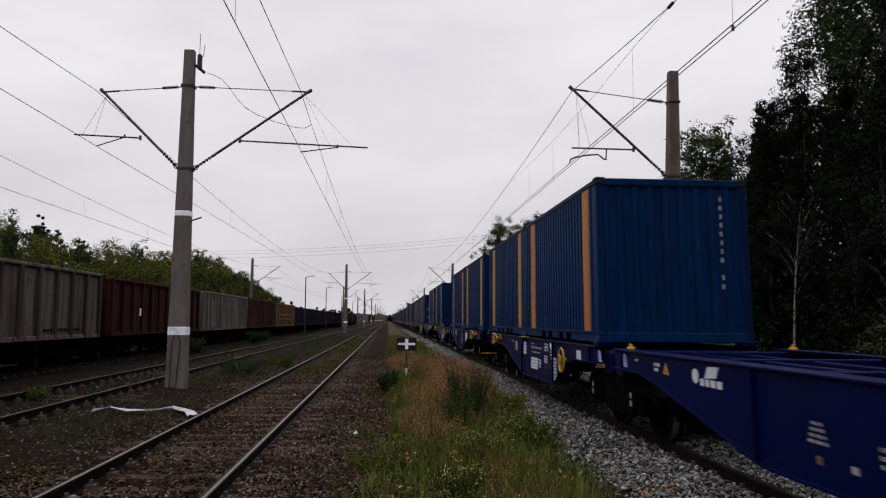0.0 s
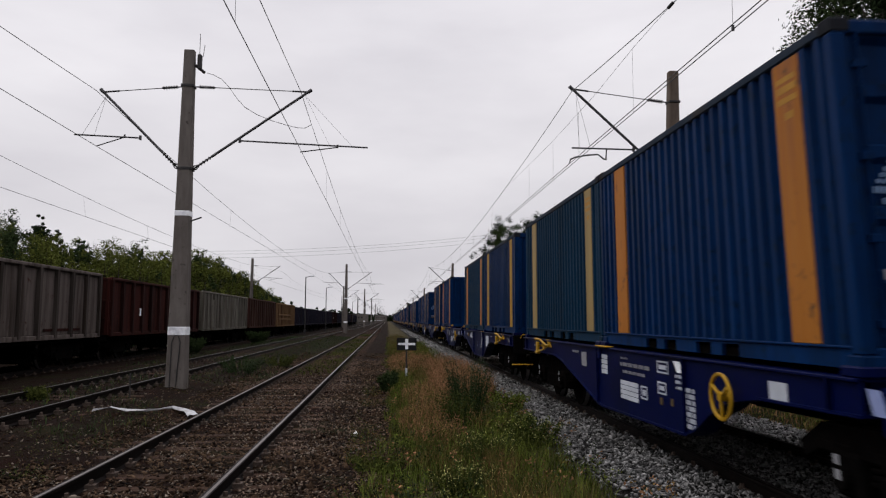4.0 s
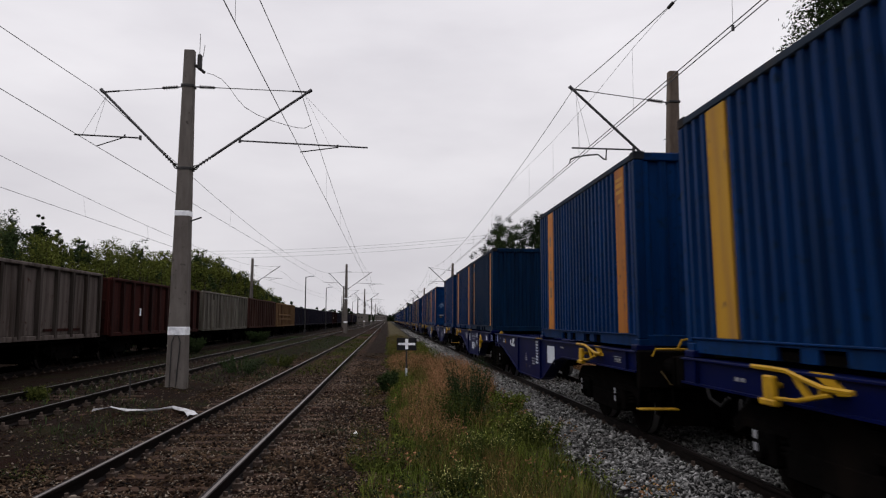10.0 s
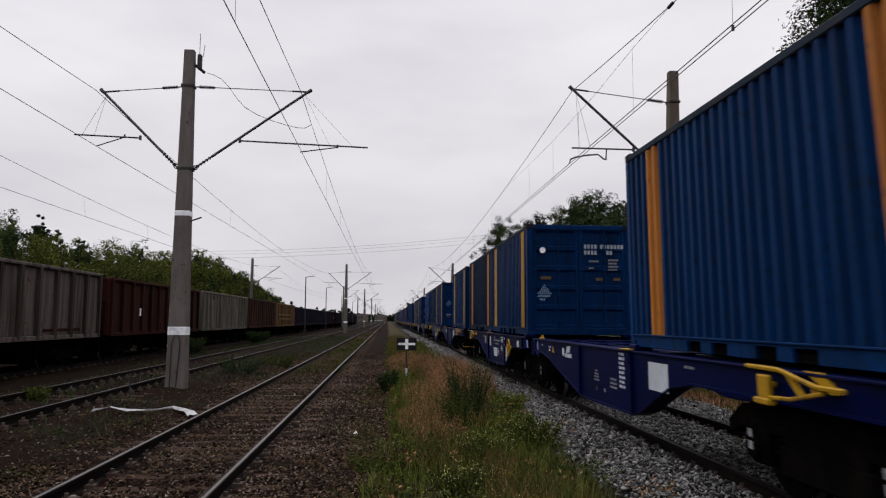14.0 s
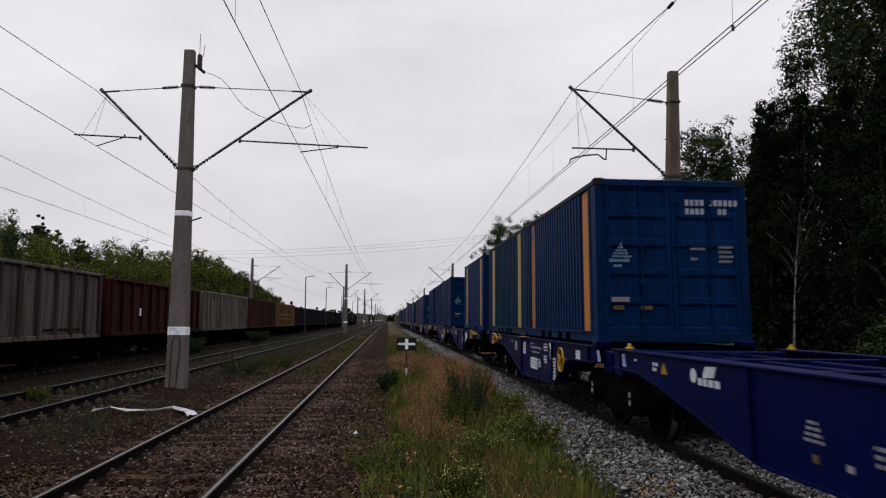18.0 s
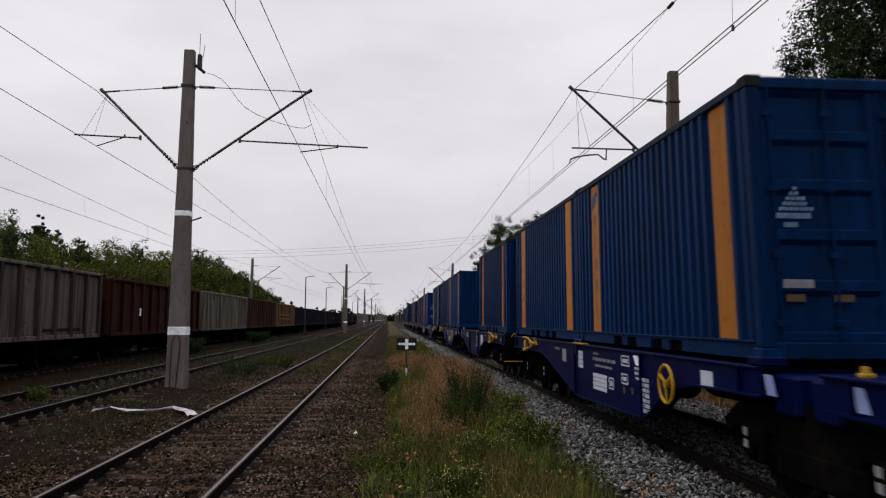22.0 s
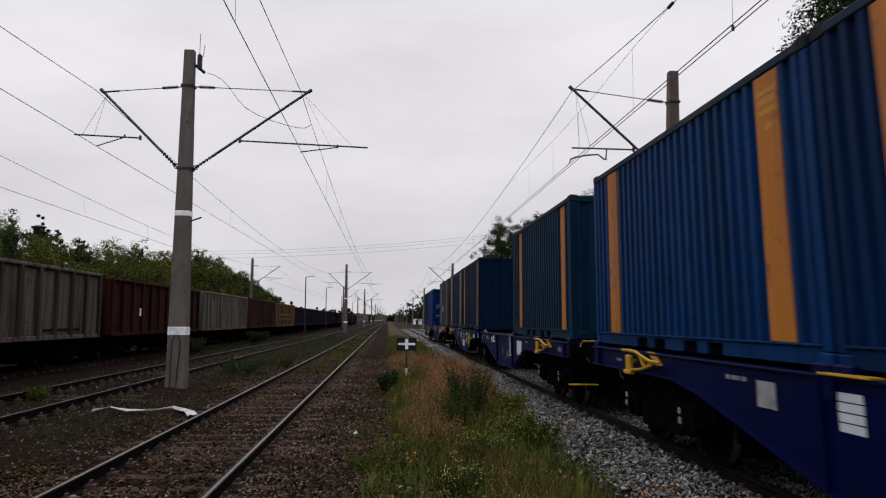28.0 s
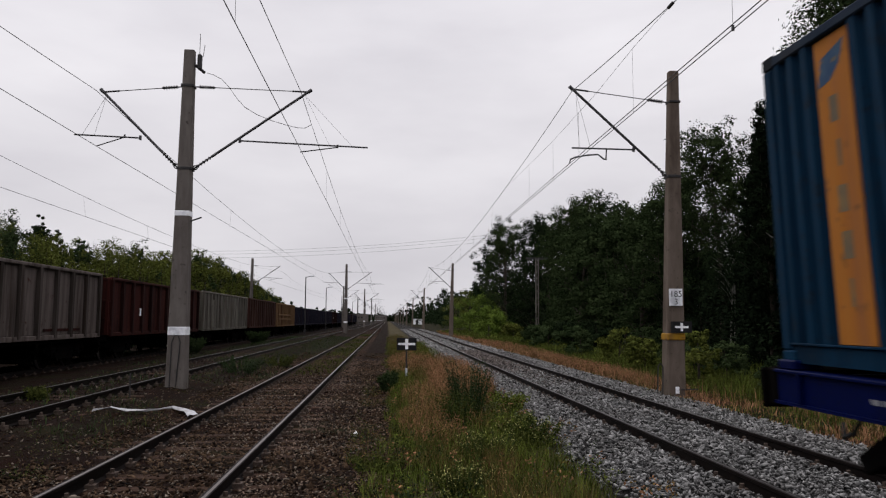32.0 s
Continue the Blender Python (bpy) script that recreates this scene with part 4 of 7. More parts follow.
        left, right = list(range(0, n, k)), list(range(k - 1, n, k))
        g.f += [tuple(bottom + [b0 + 1, b0]), tuple(top[::-1] + [b0 + 3, b0 + 2]), tuple(left[::-1] + [b0, b0 + 3]), tuple(right + [b0 + 2, b0 + 1]), (b0, b0 + 1, b0 + 2, b0 + 3)]
        g.mi += [0] * 5
        m[nm] = g.mesh("door", P)
        g = Geo()
        for fx in (0.07, 0.56):
            x = x0 + (x1 - x0) * fx
            g.tube((x, 0.014, 0.10), (x, 0.014, CH - 0.08), 0.014, n=6)
            for z in (0.3, 0.9, 1.5, 2.2):
                g.bev(x - 0.05, x + 0.05, 0.0, 0.03, z, z + 0.06, 0.004)
        m["bars_" + nm] = g.mesh("locking_bar", P)
    return m


BOX = container_meshes()


MARKS = {}


def mark_mesh(key, rows, material):
    if key not in MARKS:
        g = Geo()
        for a, b, z0, z1, y in rows:
            g.box(a, b, y - 0.003, y, z0, z1)
        MARKS[key] = g.mesh("marking", material)
    return MARKS[key]


def glyph_rows(x0, z, n, size, y):
    """A line of plain letter-sized bars."""
    return [(x0 + i * size * 0.72, x0 + i * size * 0.72 + size * 0.5, z, z + size, y) for i in range(n)]


VERT_ROWS = [(0.765 - 0.010 * (i % 3 == 1), 0.805, CH - 0.36 - i * 0.138, CH - 0.285 - i * 0.138, 0.016) for i in range(11) if i != 8]
CODE_ROWS = glyph_rows(0.30, 2.17, 4, 0.095, 0.026) + glyph_rows(0.62, 2.17, 7, 0.095, 0.026) + glyph_rows(0.30, 2.03, 4, 0.095, 0.026) + glyph_rows(0.74, 2.03, 2, 0.095, 0.026)
CODE_ROWS = [(0.24 + (a - 0.30) * 1.2, 0.24 + (b - 0.30) * 1.2, z0, z1, y) for a, b, z0, z1, y in CODE_ROWS]
DATA_ROWS = glyph_rows(0.30, 1.46, 8, 0.042, 0.026) + glyph_rows(0.30, 1.30, 4, 0.042, 0.026) + [r for i in range(4) for r in glyph_rows(0.76, 1.49 - 0.075 * i, 8 - (i % 2), 0.042, 0.026)]
LOGO_ROWS = [(-0.83 - 0.034 * i + 0.047 * k, -0.80 - 0.034 * i + 0.047 * k, 1.52 - 0.047 * i, 1.552 - 0.047 * i, 0.026) for i in range(5) for k in range(1 + round(1.45 * i))]
LOGO_ROWS += glyph_rows(-1.0, 1.26, 9, 0.05, 0.026) + glyph_rows(-0.93, 1.18, 4, 0.045, 0.026)
PLATE_ROWS = [(-0.98, -0.70, 0.64, 0.715, 0.026)]
OTHER_STICKER_ROWS = [(-0.90, -0.66, 1.30, 1.37, 0.026), (0.40, 0.56, 1.28, 1.35, 0.026), (0.82, 0.98, 1.28, 1.35, 0.026)]
STICKER_ROWS = [(-0.52, -0.34, 0.52, 0.585, 0.026), (-0.96, -0.79, 0.52, 0.585, 0.026)]


def container(label, paint, end, band, style="letters", extra=""):
    """A twenty-foot container; its origin is the middle of its floor edge at the end that leads."""
    c = thing("shipping_container", label, "container", "containers on the passing train")
    P = BOX_PAINT[paint]
    B = {"yellow": M_YELLOW_BAND, "orange": M_ORANGE_BAND, "pale": M_PALE_BAND}[band]

    def put(name, key, material=None, m=None, label=""):
        ob = share(name, BOX[key] if isinstance(key, str) else key, c, m)
        if material is not None:
            ob.material_slots[0].link = "OBJECT"
            ob.material_slots[0].material = material
        if label:
            ob["label"] = label
        if name in ("marking", "emblem"):
            tagged(ob, label, kind="stuff")
        return ob

    form = {"ribbed": "_ribbed", "short": "_short", "emblem": "_sunk", "sunk": "_sunk"}.get(style, "")
    deep = pose(0.03, 0, 0) if form == "_sunk" else None
    for k in ("wall_w", "wall_e"):
        put("side_panel", k + ("_sunk" if deep else ""), P)
    for w in ("wall_w", "wall_e"):
        for e in ("front", "rear"):
            put("band", w + e + form, B, label="painted %s band" % band)
            if style == "short" and e == "rear":
                put("band_header", w + "rear_head", P)
    for k in ("post_wf", "post_wr", "post_ef", "post_er"):
        put("corner_post", k, P)
    for k in ("w", "e"):
        put("top_rail", "top_rail_" + k, M_RAILPAINT)
        put("bottom_rail", "bottom_rail_" + k, P)
        for y, _ in FORKS if k == "w" else ():
            put("fork_pocket", "pocket_w", m=pose(0, y, 0))
    for k in ("f", "r"):
        put("end_header", "header_" + k, P)
        put("end_sill", "sill_" + k, P)
    put("roof", "roof", M_ROOF, label="grimy ribbed roof")
    put("floor_frame", "floor")
    for x in (-CW / 2 + 0.079, CW / 2 - 0.079):
        for y in (0.087, CL - 0.087):
            for z in (0.0, CH - 0.118):
                put("corner_casting", "casting", M_GRIME if z else P, pose(x, y, z))
    turn = Matrix.Translation((0, CL, 0)) @ pose(0, 0, 0, 0, 0, 180)
    if end == "wall":
        put("end_wall", "end_wall", P)
        for k in ("door_w", "door_e"):
            put("door", k, P, turn)
        put("marking", mark_mesh("vert", VERT_ROWS, M_DULLMARK), label="column of small white letters")
    else:
        for k in ("door_w", "door_e"):
            d = put("door", k, P)
            bars = share("locking_bar", BOX["bars_" + k], d)
            bars.material_slots[0].link = "OBJECT"
            bars.material_slots[0].material = P
        put("end_wall", "end_wall", P, turn)
        other = extra == "circle"
        put("marking", mark_mesh("code", CODE_ROWS, M_CODE), m=pose(-0.11, 0, -0.14) if other else None, label="white code on the door")
        put("marking", mark_mesh("data", DATA_ROWS, M_DULLMARK), m=pose(-0.06, 0, 0.25) if other else None, label="small white lines of weights")
        put("emblem", mark_mesh("logo", LOGO_ROWS, M_FAINT), m=pose(0, 0, -0.37) if other else None, label="small white emblem on the door")
        if not other:
            put("sticker", mark_mesh("plate", PLATE_ROWS, M_DULLMARK), label="pale grey plate on the door")
        for i, row in enumerate(OTHER_STICKER_ROWS if other else STICKER_ROWS):
            put("sticker", mark_mesh("sticker%d%d" % (other, i), [row], M_BROWNMARK), label="faded brown sticker")
    # plain letter-sized blocks down the rear band, worn lines or an emblem at its head
    if style in ("letters", "emblem", "sunk", "short"):
        for i in range(5):
            put("band_letter", "letter_wall_w_%d" % i, m=deep or pose(0, -0.12 if style == "short" else 0.0, 0), label="worn dark block on the band")
    if style in ("letters", "plain"):
        for i in range(4):
            put("band_panel", "panel_wall_w_%d" % i, label="worn brownish line on the band")
    if style == "emblem":
        put("band_emblem", "emblem_wall_w", m=deep, label="worn blue emblem at the head of the band")
    if extra == "circle":
        put("disc", Geo().tube((-0.85, 0.026, 1.98), (-0.85, 0.022, 1.98), 0.07, n=16).mesh("disc", M_WHITE), label="round white sticker")
    if extra == "square":
        put("sticker", Geo().box(-0.88, -0.76, 0.022, 0.026, 1.98, 2.08).mesh("sticker", M_GREYMARK), label="small white square sticker")
    if extra == "label":
        put("sticker", Geo().box(-CW / 2 - 0.004, -CW / 2, 3.25, 3.45, 0.9, 1.12).mesh("sticker", M_WHITE), label="white paper label")
        put("sticker", Geo().box(-0.93, -0.73, 0.018, 0.022, 1.62, 1.86).mesh("sticker", M_GREYMARK), label="white paper label")
    return c


M_PALEBLUE = mat("mark_pale_blue", (0.16, 0.20, 0.38), (0.22, 0.26, 0.45), 0.4, scale=9)


# ---------------------------------------------------------------- the train: articulated flat wagon
def side_polys():
    rear = [(0.0, 0.94), (1.35, 0.92), (1.9, 0.84), (2.35, 0.66), (2.7, 0.46), (2.95, 0.38), (5.95, 0.34), (6.2, 0.36), (8.35, 0.84), (9.0, 0.93), (12.2, 0.93)]
    front = [(-13.3, 0.93), (-9.3, 0.92), (-8.75, 0.84), (-8.25, 0.66), (-7.75, 0.46), (-7.4, 0.38), (-5.05, 0.36), (-4.82, 0.38), (-2.62, 0.82), (-1.95, 0.92), (-0.92, 0.93)]
    return front, rear


def wheelset_mesh():
    g = Geo()
    for s in (-1, 1):
        prof = [(0.0, 0.10), (0.03, 0.40), (0.0, 0.445), (-0.065, 0.46), (-0.065, 0.46)]
        x = s * 0.755
        n = 28
        rings = [(x + s * 0.07, 0.455), (x - s * 0.04, 0.46), (x - s * 0.045, 0.488), (x - s * 0.075, 0.488), (x - s * 0.075, 0.40), (x - s * 0.03, 0.36), (x - s * 0.02, 0.14), (x - s * 0.06, 0.11)]
        outer = [(x + s * 0.07, 0.455), (x + s * 0.07, 0.395), (x + s * 0.02, 0.36), (x + s * 0.03, 0.14), (x + s * 0.08, 0.11), (x + s * 0.08, 0.0)]
        for chain, slot in ((rings, 0), (outer, 0)):
            verts = [(a, r * math.cos(i * math.tau / n), r * math.sin(i * math.tau / n)) for a, r in chain for i in range(n)]
            g.slot = slot
            g.add(verts, [(k * n + i, k * n + (i + 1) % n, (k + 1) * n + (i + 1) % n, (k + 1) * n + i) for k in range(len(chain) - 1) for i in range(n)])
        g.slot = 1
        g.add([(x + o, r * math.cos(i * math.tau / n), r * math.sin(i * math.tau / n)) for o, r in ((s * 0.05, 0.459), (-s * 0.03, 0.4635)) for i in range(n)],
              [(i, (i + 1) % n, n + (i + 1) % n, n + i) for i in range(n)])
    g.slot = 0
    g.tube((-1.05, 0, 0), (1.05, 0, 0), 0.08, n=12)
    return g.mesh("wheelset", M_WHEEL, M_TREAD)


WHEELSET = wheelset_mesh()
AXLE_CAP = Geo().box(-0.208, -0.203, -0.032, 0.032, 0.085, 0.155).box(-0.208, -0.203, -0.032, 0.032, -0.02, 0.05).mesh("axle_mark", M_DULLMARK)


def axle_box_geo():
    """Axle box with a coil spring on each side of it."""
    g = Geo().bev(-0.14, 0.14, -0.16, 0.16, -0.15, 0.17, 0.03).tube((-0.14, 0, 0), (-0.20, 0, 0), 0.10, 0.09, n=12)
    n = 60
    for o in (-0.22, 0.22):
        g.path([(0.072 * math.cos(i / n * 5 * math.tau), o + 0.072 * math.sin(i / n * 5 * math.tau), 0.24 * i / n - 0.04) for i in range(n + 1)], 0.018, 5)
    return g


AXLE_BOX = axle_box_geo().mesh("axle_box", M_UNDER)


def bogie_frame_geo():
    g = Geo()
    prof = [(-1.55, 0.62), (-1.25, 0.80), (-0.5, 0.82), (-0.35, 0.90), (0.35, 0.90), (0.5, 0.82), (1.25, 0.80), (1.55, 0.62), (1.50, 0.50), (1.2, 0.64), (0.62, 0.64), (0.45, 0.40), (-0.45, 0.40), (-0.62, 0.64), (-1.2, 0.64), (-1.50, 0.50)]
    for x in (-1.09, 0.91):
        g.prism(prof, "x", x, x + 0.18)
    g.bev(-0.95, 0.95, -0.28, 0.28, 0.55, 0.86, 0.03)
    for y in (-1.5, 1.5):
        g.bev(-0.95, 0.95, y - 0.06, y + 0.06, 0.5, 0.62, 0.02)
    # brake beams and levers between the wheels, added to block light under the wagon
    for y in (-1.42, -0.42, 0.42, 1.42):
        g.bev(-0.68, 0.68, y - 0.03, y + 0.03, 0.16, 0.50, 0.01)
        g.bev(-0.08, 0.08, y - 0.10, y + 0.10, 0.20, 0.74, 0.02)
    for x in (-1.10, 1.02):
        g.bev(x, x + 0.08, -0.62, 0.62, 0.26, 0.52, 0.02)
        g.bev(x, x + 0.08, -1.30, -0.52, 0.58, 0.68, 0.02).bev(x, x + 0.08, 0.52, 1.30, 0.58, 0.68, 0.02)
    # brake shoes and hangers beside the wheels
    for y in (-0.9, 0.9):
        for e in (-0.5, 0.5):
            for x in (-0.755, 0.755):
                g.bev(x - 0.05, x + 0.05, y + e - 0.04, y + e + 0.04, 0.30, 0.66, 0.015)
    return g


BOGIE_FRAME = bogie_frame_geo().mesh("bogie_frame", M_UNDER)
WHEELS = []


def bogie(parent, y, spin=True):
    b = share("bogie", BOGIE_FRAME, parent, pose(0, y, 0))
    for e in (-0.9, 0.9):
        w = share("wheelset", WHEELSET, b)
        w.matrix_parent_inverse = Matrix.Translation((0, e, 0.46))
        if spin:
            WHEELS.append(w)
        for s in (-1, 1):
            m = pose(s * 1.0, e, 0.46, 0, 0, 0 if s < 0 else 180)
            share("axle_box", AXLE_BOX, b, m)
            if spin:
                share("axle_mark", AXLE_CAP, b, m)
    return b


def wagon():
    """An articulated flat wagon on three bogies; y = 0 is the front edge of its third container place, z = 0 the rail top."""
    w = thing("container_wagon", "blue articulated flat wagon with white markings and yellow handrails", "freight wagon", "wagons of the passing train")
    front, rear = side_polys()
    TOP = 1.18
    for poly in (front, rear):
        for s in (-1, 1):
            x = s * 1.26
            g = Geo()
            n = len(poly)
            # web as a strip of quads, with flanges
            a, b = sorted((x, x - s * 0.025))
            verts = [(a, y, z) for y, z in poly] + [(a, y, TOP) for y, _ in poly] + [(b, y, z) for y, z in poly] + [(b, y, TOP) for y, _ in poly]
            faces = []
            for i in range(n - 1):
                faces += [(i, i + 1, n + i + 1, n + i), (2 * n + i + 1, 2 * n + i, 3 * n + i, 3 * n + i + 1)]
            faces += [(0, n, 3 * n, 2 * n), (n - 1, 3 * n - 1, 4 * n - 1, 2 * n - 1)]
            g.add(verts, faces)
            f0, f1 = sorted((x + s * 0.035, x - s * 0.20))
            g.bev(f0, f1, poly[0][0], poly[-1][0], TOP - 0.025, TOP, 0.005)
            for (ya, za), (yb, zb) in zip(poly, poly[1:]):
                g.add([(f0, ya, za), (f1, ya, za), (f1, yb, zb), (f0, yb, zb), (f0, ya, za - 0.022), (f1, ya, za - 0.022), (f1, yb, zb - 0.022), (f0, yb, zb - 0.022)],
                      [(0, 1, 2, 3), (7, 6, 5, 4), (0, 3, 7, 4), (1, 5, 6, 2), (0, 4, 5, 1), (3, 2, 6, 7)])
            part("side_beam", g, M_WAGON, w, "deep blue fishbelly side beam")
        # web stiffeners
        low = [p for p in poly if p[1] < 0.42]
        for y in (low[0][0], low[-1][0], poly[0][0] + 0.35, poly[-1][0] - 0.35):
            z0 = float(np.interp(y, [p[0] for p in poly], [p[1] for p in poly]))
            for s in (-1, 1):
                part("stiffener", Geo().bev(*sorted((s * 1.262, s * 1.30)), y - 0.012, y + 0.012, z0, TOP - 0.025, 0.003), M_WAGON, w)
        # cross beams and centre sill
        for y in np.linspace(poly[0][0] + 0.25, poly[-1][0] - 0.25, 7):
            part("cross_beam", Geo().bev(-1.06, 1.06, y - 0.06, y + 0.06, 0.98, TOP - 0.03, 0.01), M_WAGON, w)
        part("centre_sill", Geo().bev(-0.32, -0.24, poly[0][0] + 0.1, poly[-1][0] - 0.1, 0.76, TOP - 0.05, 0.01).bev(0.24, 0.32, poly[0][0] + 0.1, poly[-1][0] - 0.1, 0.76, TOP - 0.05, 0.01), M_WAGON, w)
    # headstocks, buffers, couplings
    for y, e in ((-13.3, -1), (12.2, 1)):
        far = 0.86 if e < 0 else 0.46
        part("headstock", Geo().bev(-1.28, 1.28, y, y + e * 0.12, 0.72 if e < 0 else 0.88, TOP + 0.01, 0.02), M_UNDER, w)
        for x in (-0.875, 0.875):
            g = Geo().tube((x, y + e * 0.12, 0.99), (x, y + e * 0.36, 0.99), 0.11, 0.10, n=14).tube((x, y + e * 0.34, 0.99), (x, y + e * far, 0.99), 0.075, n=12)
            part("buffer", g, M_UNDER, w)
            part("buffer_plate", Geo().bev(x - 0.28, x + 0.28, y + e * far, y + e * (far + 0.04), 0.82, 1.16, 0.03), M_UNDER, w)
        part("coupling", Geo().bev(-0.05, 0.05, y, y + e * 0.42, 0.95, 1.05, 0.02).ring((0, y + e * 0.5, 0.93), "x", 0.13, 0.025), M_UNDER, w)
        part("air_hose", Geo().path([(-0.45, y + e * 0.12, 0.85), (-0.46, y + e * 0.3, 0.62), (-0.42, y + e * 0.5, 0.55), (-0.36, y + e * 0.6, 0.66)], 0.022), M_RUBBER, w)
        # end handrail, steps and levers
        if e < 0:
            part("end_handrail", Geo().path([(-1.12, y + e * 0.16, 1.12), (-1.08, y + e * 0.18, 1.21), (1.08, y + e * 0.18, 1.21), (1.12, y + e * 0.16, 1.12)], 0.016)
                 .path([(-0.80, y + e * 0.18, 1.21), (-0.74, y + e * 0.18, 1.32), (-0.60, y + e * 0.18, 1.35), (0.60, y + e * 0.18, 1.35), (0.74, y + e * 0.18, 1.32), (0.80, y + e * 0.18, 1.21)], 0.017), M_YELLOW, w, "bent yellow handrail")
        for s in (-1, 1):
            if e < 0:
                part("uncoupling_lever", Geo().path([(s * 1.02, y + e * 0.18, 0.94), (s * 0.92, y + e * 0.22, 0.78), (s * 0.40, y + e * 0.22, 0.78)], 0.009), M_BROWNMARK, w, "thin bare steel lever")
            if e < 0:
                part("corner_step", Geo().bev(s * 0.82, s * 1.32, y + e * 0.06, y + e * 0.22, 0.465, 0.485, 0.006), M_YELLOW, w, "yellow footstep")
                part("step_hanger", Geo().tube((s * 1.30, y + e * 0.1, 0.48), (s * 1.26, y + e * 0.1, 0.95), 0.016), M_UNDER, w)
                part("step_hanger", Geo().tube((s * 0.84, y + e * 0.1, 0.48), (s * 0.86, y + e * 0.1, 0.75), 0.016), M_UNDER, w)
    # articulation
    part("articulation", Geo().bev(-1.15, 1.15, -0.92, -0.56, 0.78, 1.12, 0.03).bev(-1.15, 1.15, -0.36, 0.0, 0.78, 1.12, 0.03).tube((0, -0.46, 0.7), (0, -0.46, 1.0), 0.22, n=14), M_WAGON, w)
    for y in (-11.25, -0.46, 9.95):
        bogie(w, y)
    # yellow guard rails over the end bogies
    for yc in (-11.25, 9.95):
        for s in (-1, 1):
            x = s * 1.36
            rail = part("side_handrail", Geo().path([(x, yc + 0.56, 1.185), (x, yc + 0.30, 1.185), (x, yc + 0.03, 1.18), (x, yc - 0.22, 1.13), (x, yc - 0.46, 1.09), (x, yc - 0.78, 1.09)], 0.021)
                        .path([(x, yc + 0.28, 0.95), (x, yc - 0.10, 0.97), (x, yc - 0.52, 1.05)], 0.017), M_YELLOW, w, "yellow tube handrail")
            part("rail_plate", Geo().bev(x - 0.025, x + 0.025, yc + 0.20, yc + 0.37, 0.93, 1.13, 0.012).bev(x - 0.04, x + 0.04, yc + 0.18, yc + 0.42, 0.89, 0.945, 0.012), M_YELLOW, rail)
            part("rail_strut", Geo().prism([(yc + 0.02, 1.17), (yc - 0.09, 1.16), (yc - 0.29, 0.99), (yc - 0.20, 0.98)], "x", *sorted((x - s * 0.03, x - s * 0.01))), M_YELLOW, rail)
            part("rail_strut", Geo().prism([(yc - 0.17, 1.19), (yc - 0.41, 1.19), (yc - 0.60, 1.05), (yc - 0.50, 1.04)], "x", *sorted((x - s * 0.10, x - s * 0.07))), M_YELLOW, rail)
            part("rail_foot", Geo().tube((x - s * 0.1, yc + 0.30, 1.05), (x, yc + 0.30, 1.05), 0.025).tube((x - s * 0.1, yc - 0.40, 1.06), (x, yc - 0.40, 1.06), 0.02), M_YELLOW, rail)
    # container locks
    for y in (-13.18, -7.4, 0.09, 5.95, 6.22, 12.06):
        for s in (-1, 1):
            part("container_lock", Geo().bev(s * 1.02, s * 1.26, y - 0.12, y + 0.12, TOP, TOP + 0.078, 0.012), M_WAGON, w)
    for y in (-1.24, 0.09, 5.95):
        for s in (-1, 1):
            z = TOP - 0.02 if y < -1 else TOP + 0.078
            part("twistlock", Geo().bev(s * 1.09, s * 1.19, y - 0.04, y + 0.04, z, z + 0.05, 0.012).tube((s * 1.14, y, z + 0.04), (s * 1.14, y, z + 0.095), 0.036, 0.024, n=8), M_YELLOW, w, "yellow twistlock head")
    # hand brake wheels
    for s in (-1, 1):
        g = Geo().ring((s * 1.36, 1.90, 0.87), "x", 0.205, 0.019, 24, 6).tube((s * 1.27, 1.90, 0.87), (s * 1.38, 1.90, 0.87), 0.045)
        for i in range(3):
            a = i * math.tau / 3 + 0.5
            g.tube((s * 1.36, 1.90, 0.87), (s * 1.36, 1.90 + 0.205 * math.cos(a), 0.87 + 0.205 * math.sin(a)), 0.018)
        part("brake_wheel", g, M_YELLOW, w, "yellow spoked hand brake wheel")
    # white plates and plain markings
    for s in (-1,):
        def bars(rows, material, name, label):
            g = Geo()
            for a, b, z0, z1 in rows:
                g.box(*sorted((s * 1.261, s * 1.266)), a, b, z0, z1)
            ob = part(name, g, material, w, label)
            if name in ("markings", "plate_mark"):
                tagged(ob, kind="stuff")
        def lines(rows):
            """Rows of letter-sized bars: from, to, bottom, letter height."""
            out = []
            for ya, yb, z, hh in rows:
                n = max(1, int((yb - ya) / (hh * 0.72)))
                for i in range(n):
                    if (i * 7 + int(z * 50)) % 6:
                        y0 = ya + (yb - ya) * i / n
                        out.append((y0, y0 + (yb - ya) / n * 0.68, z, z + hh))
            return out
        bars([(-8.62, -8.00, 0.74, 1.07)], M_GREYMARK, "data_plate", "white square plate")
        bars(lines([(-7.08, -6.84, 0.66 + 0.062 * i, 0.036) for i in range(8)]), M_GREYMARK, "markings", "small white lines of wagon data")
        bars(lines([(-6.72, -6.42, 0.62 + 0.055 * i, 0.028) for i in range(3)] + [(-5.80 - 0.02 * i, -5.66 + 0.02 * i, 0.80 - 0.045 * i, 0.024) for i in range(4)]), M_DULLMARK, "markings", "small worn white figures")
        bars([(-5.77, -5.70, 0.52, 0.58)], M_BROWNMARK, "sticker", "small yellow-brown sticker")
        bars([(-6.18, -6.11, 0.53, 0.58)], M_DULLMARK, "sticker", "small pale sticker")
        skin = sorted((s * 1.261, s * 1.267))
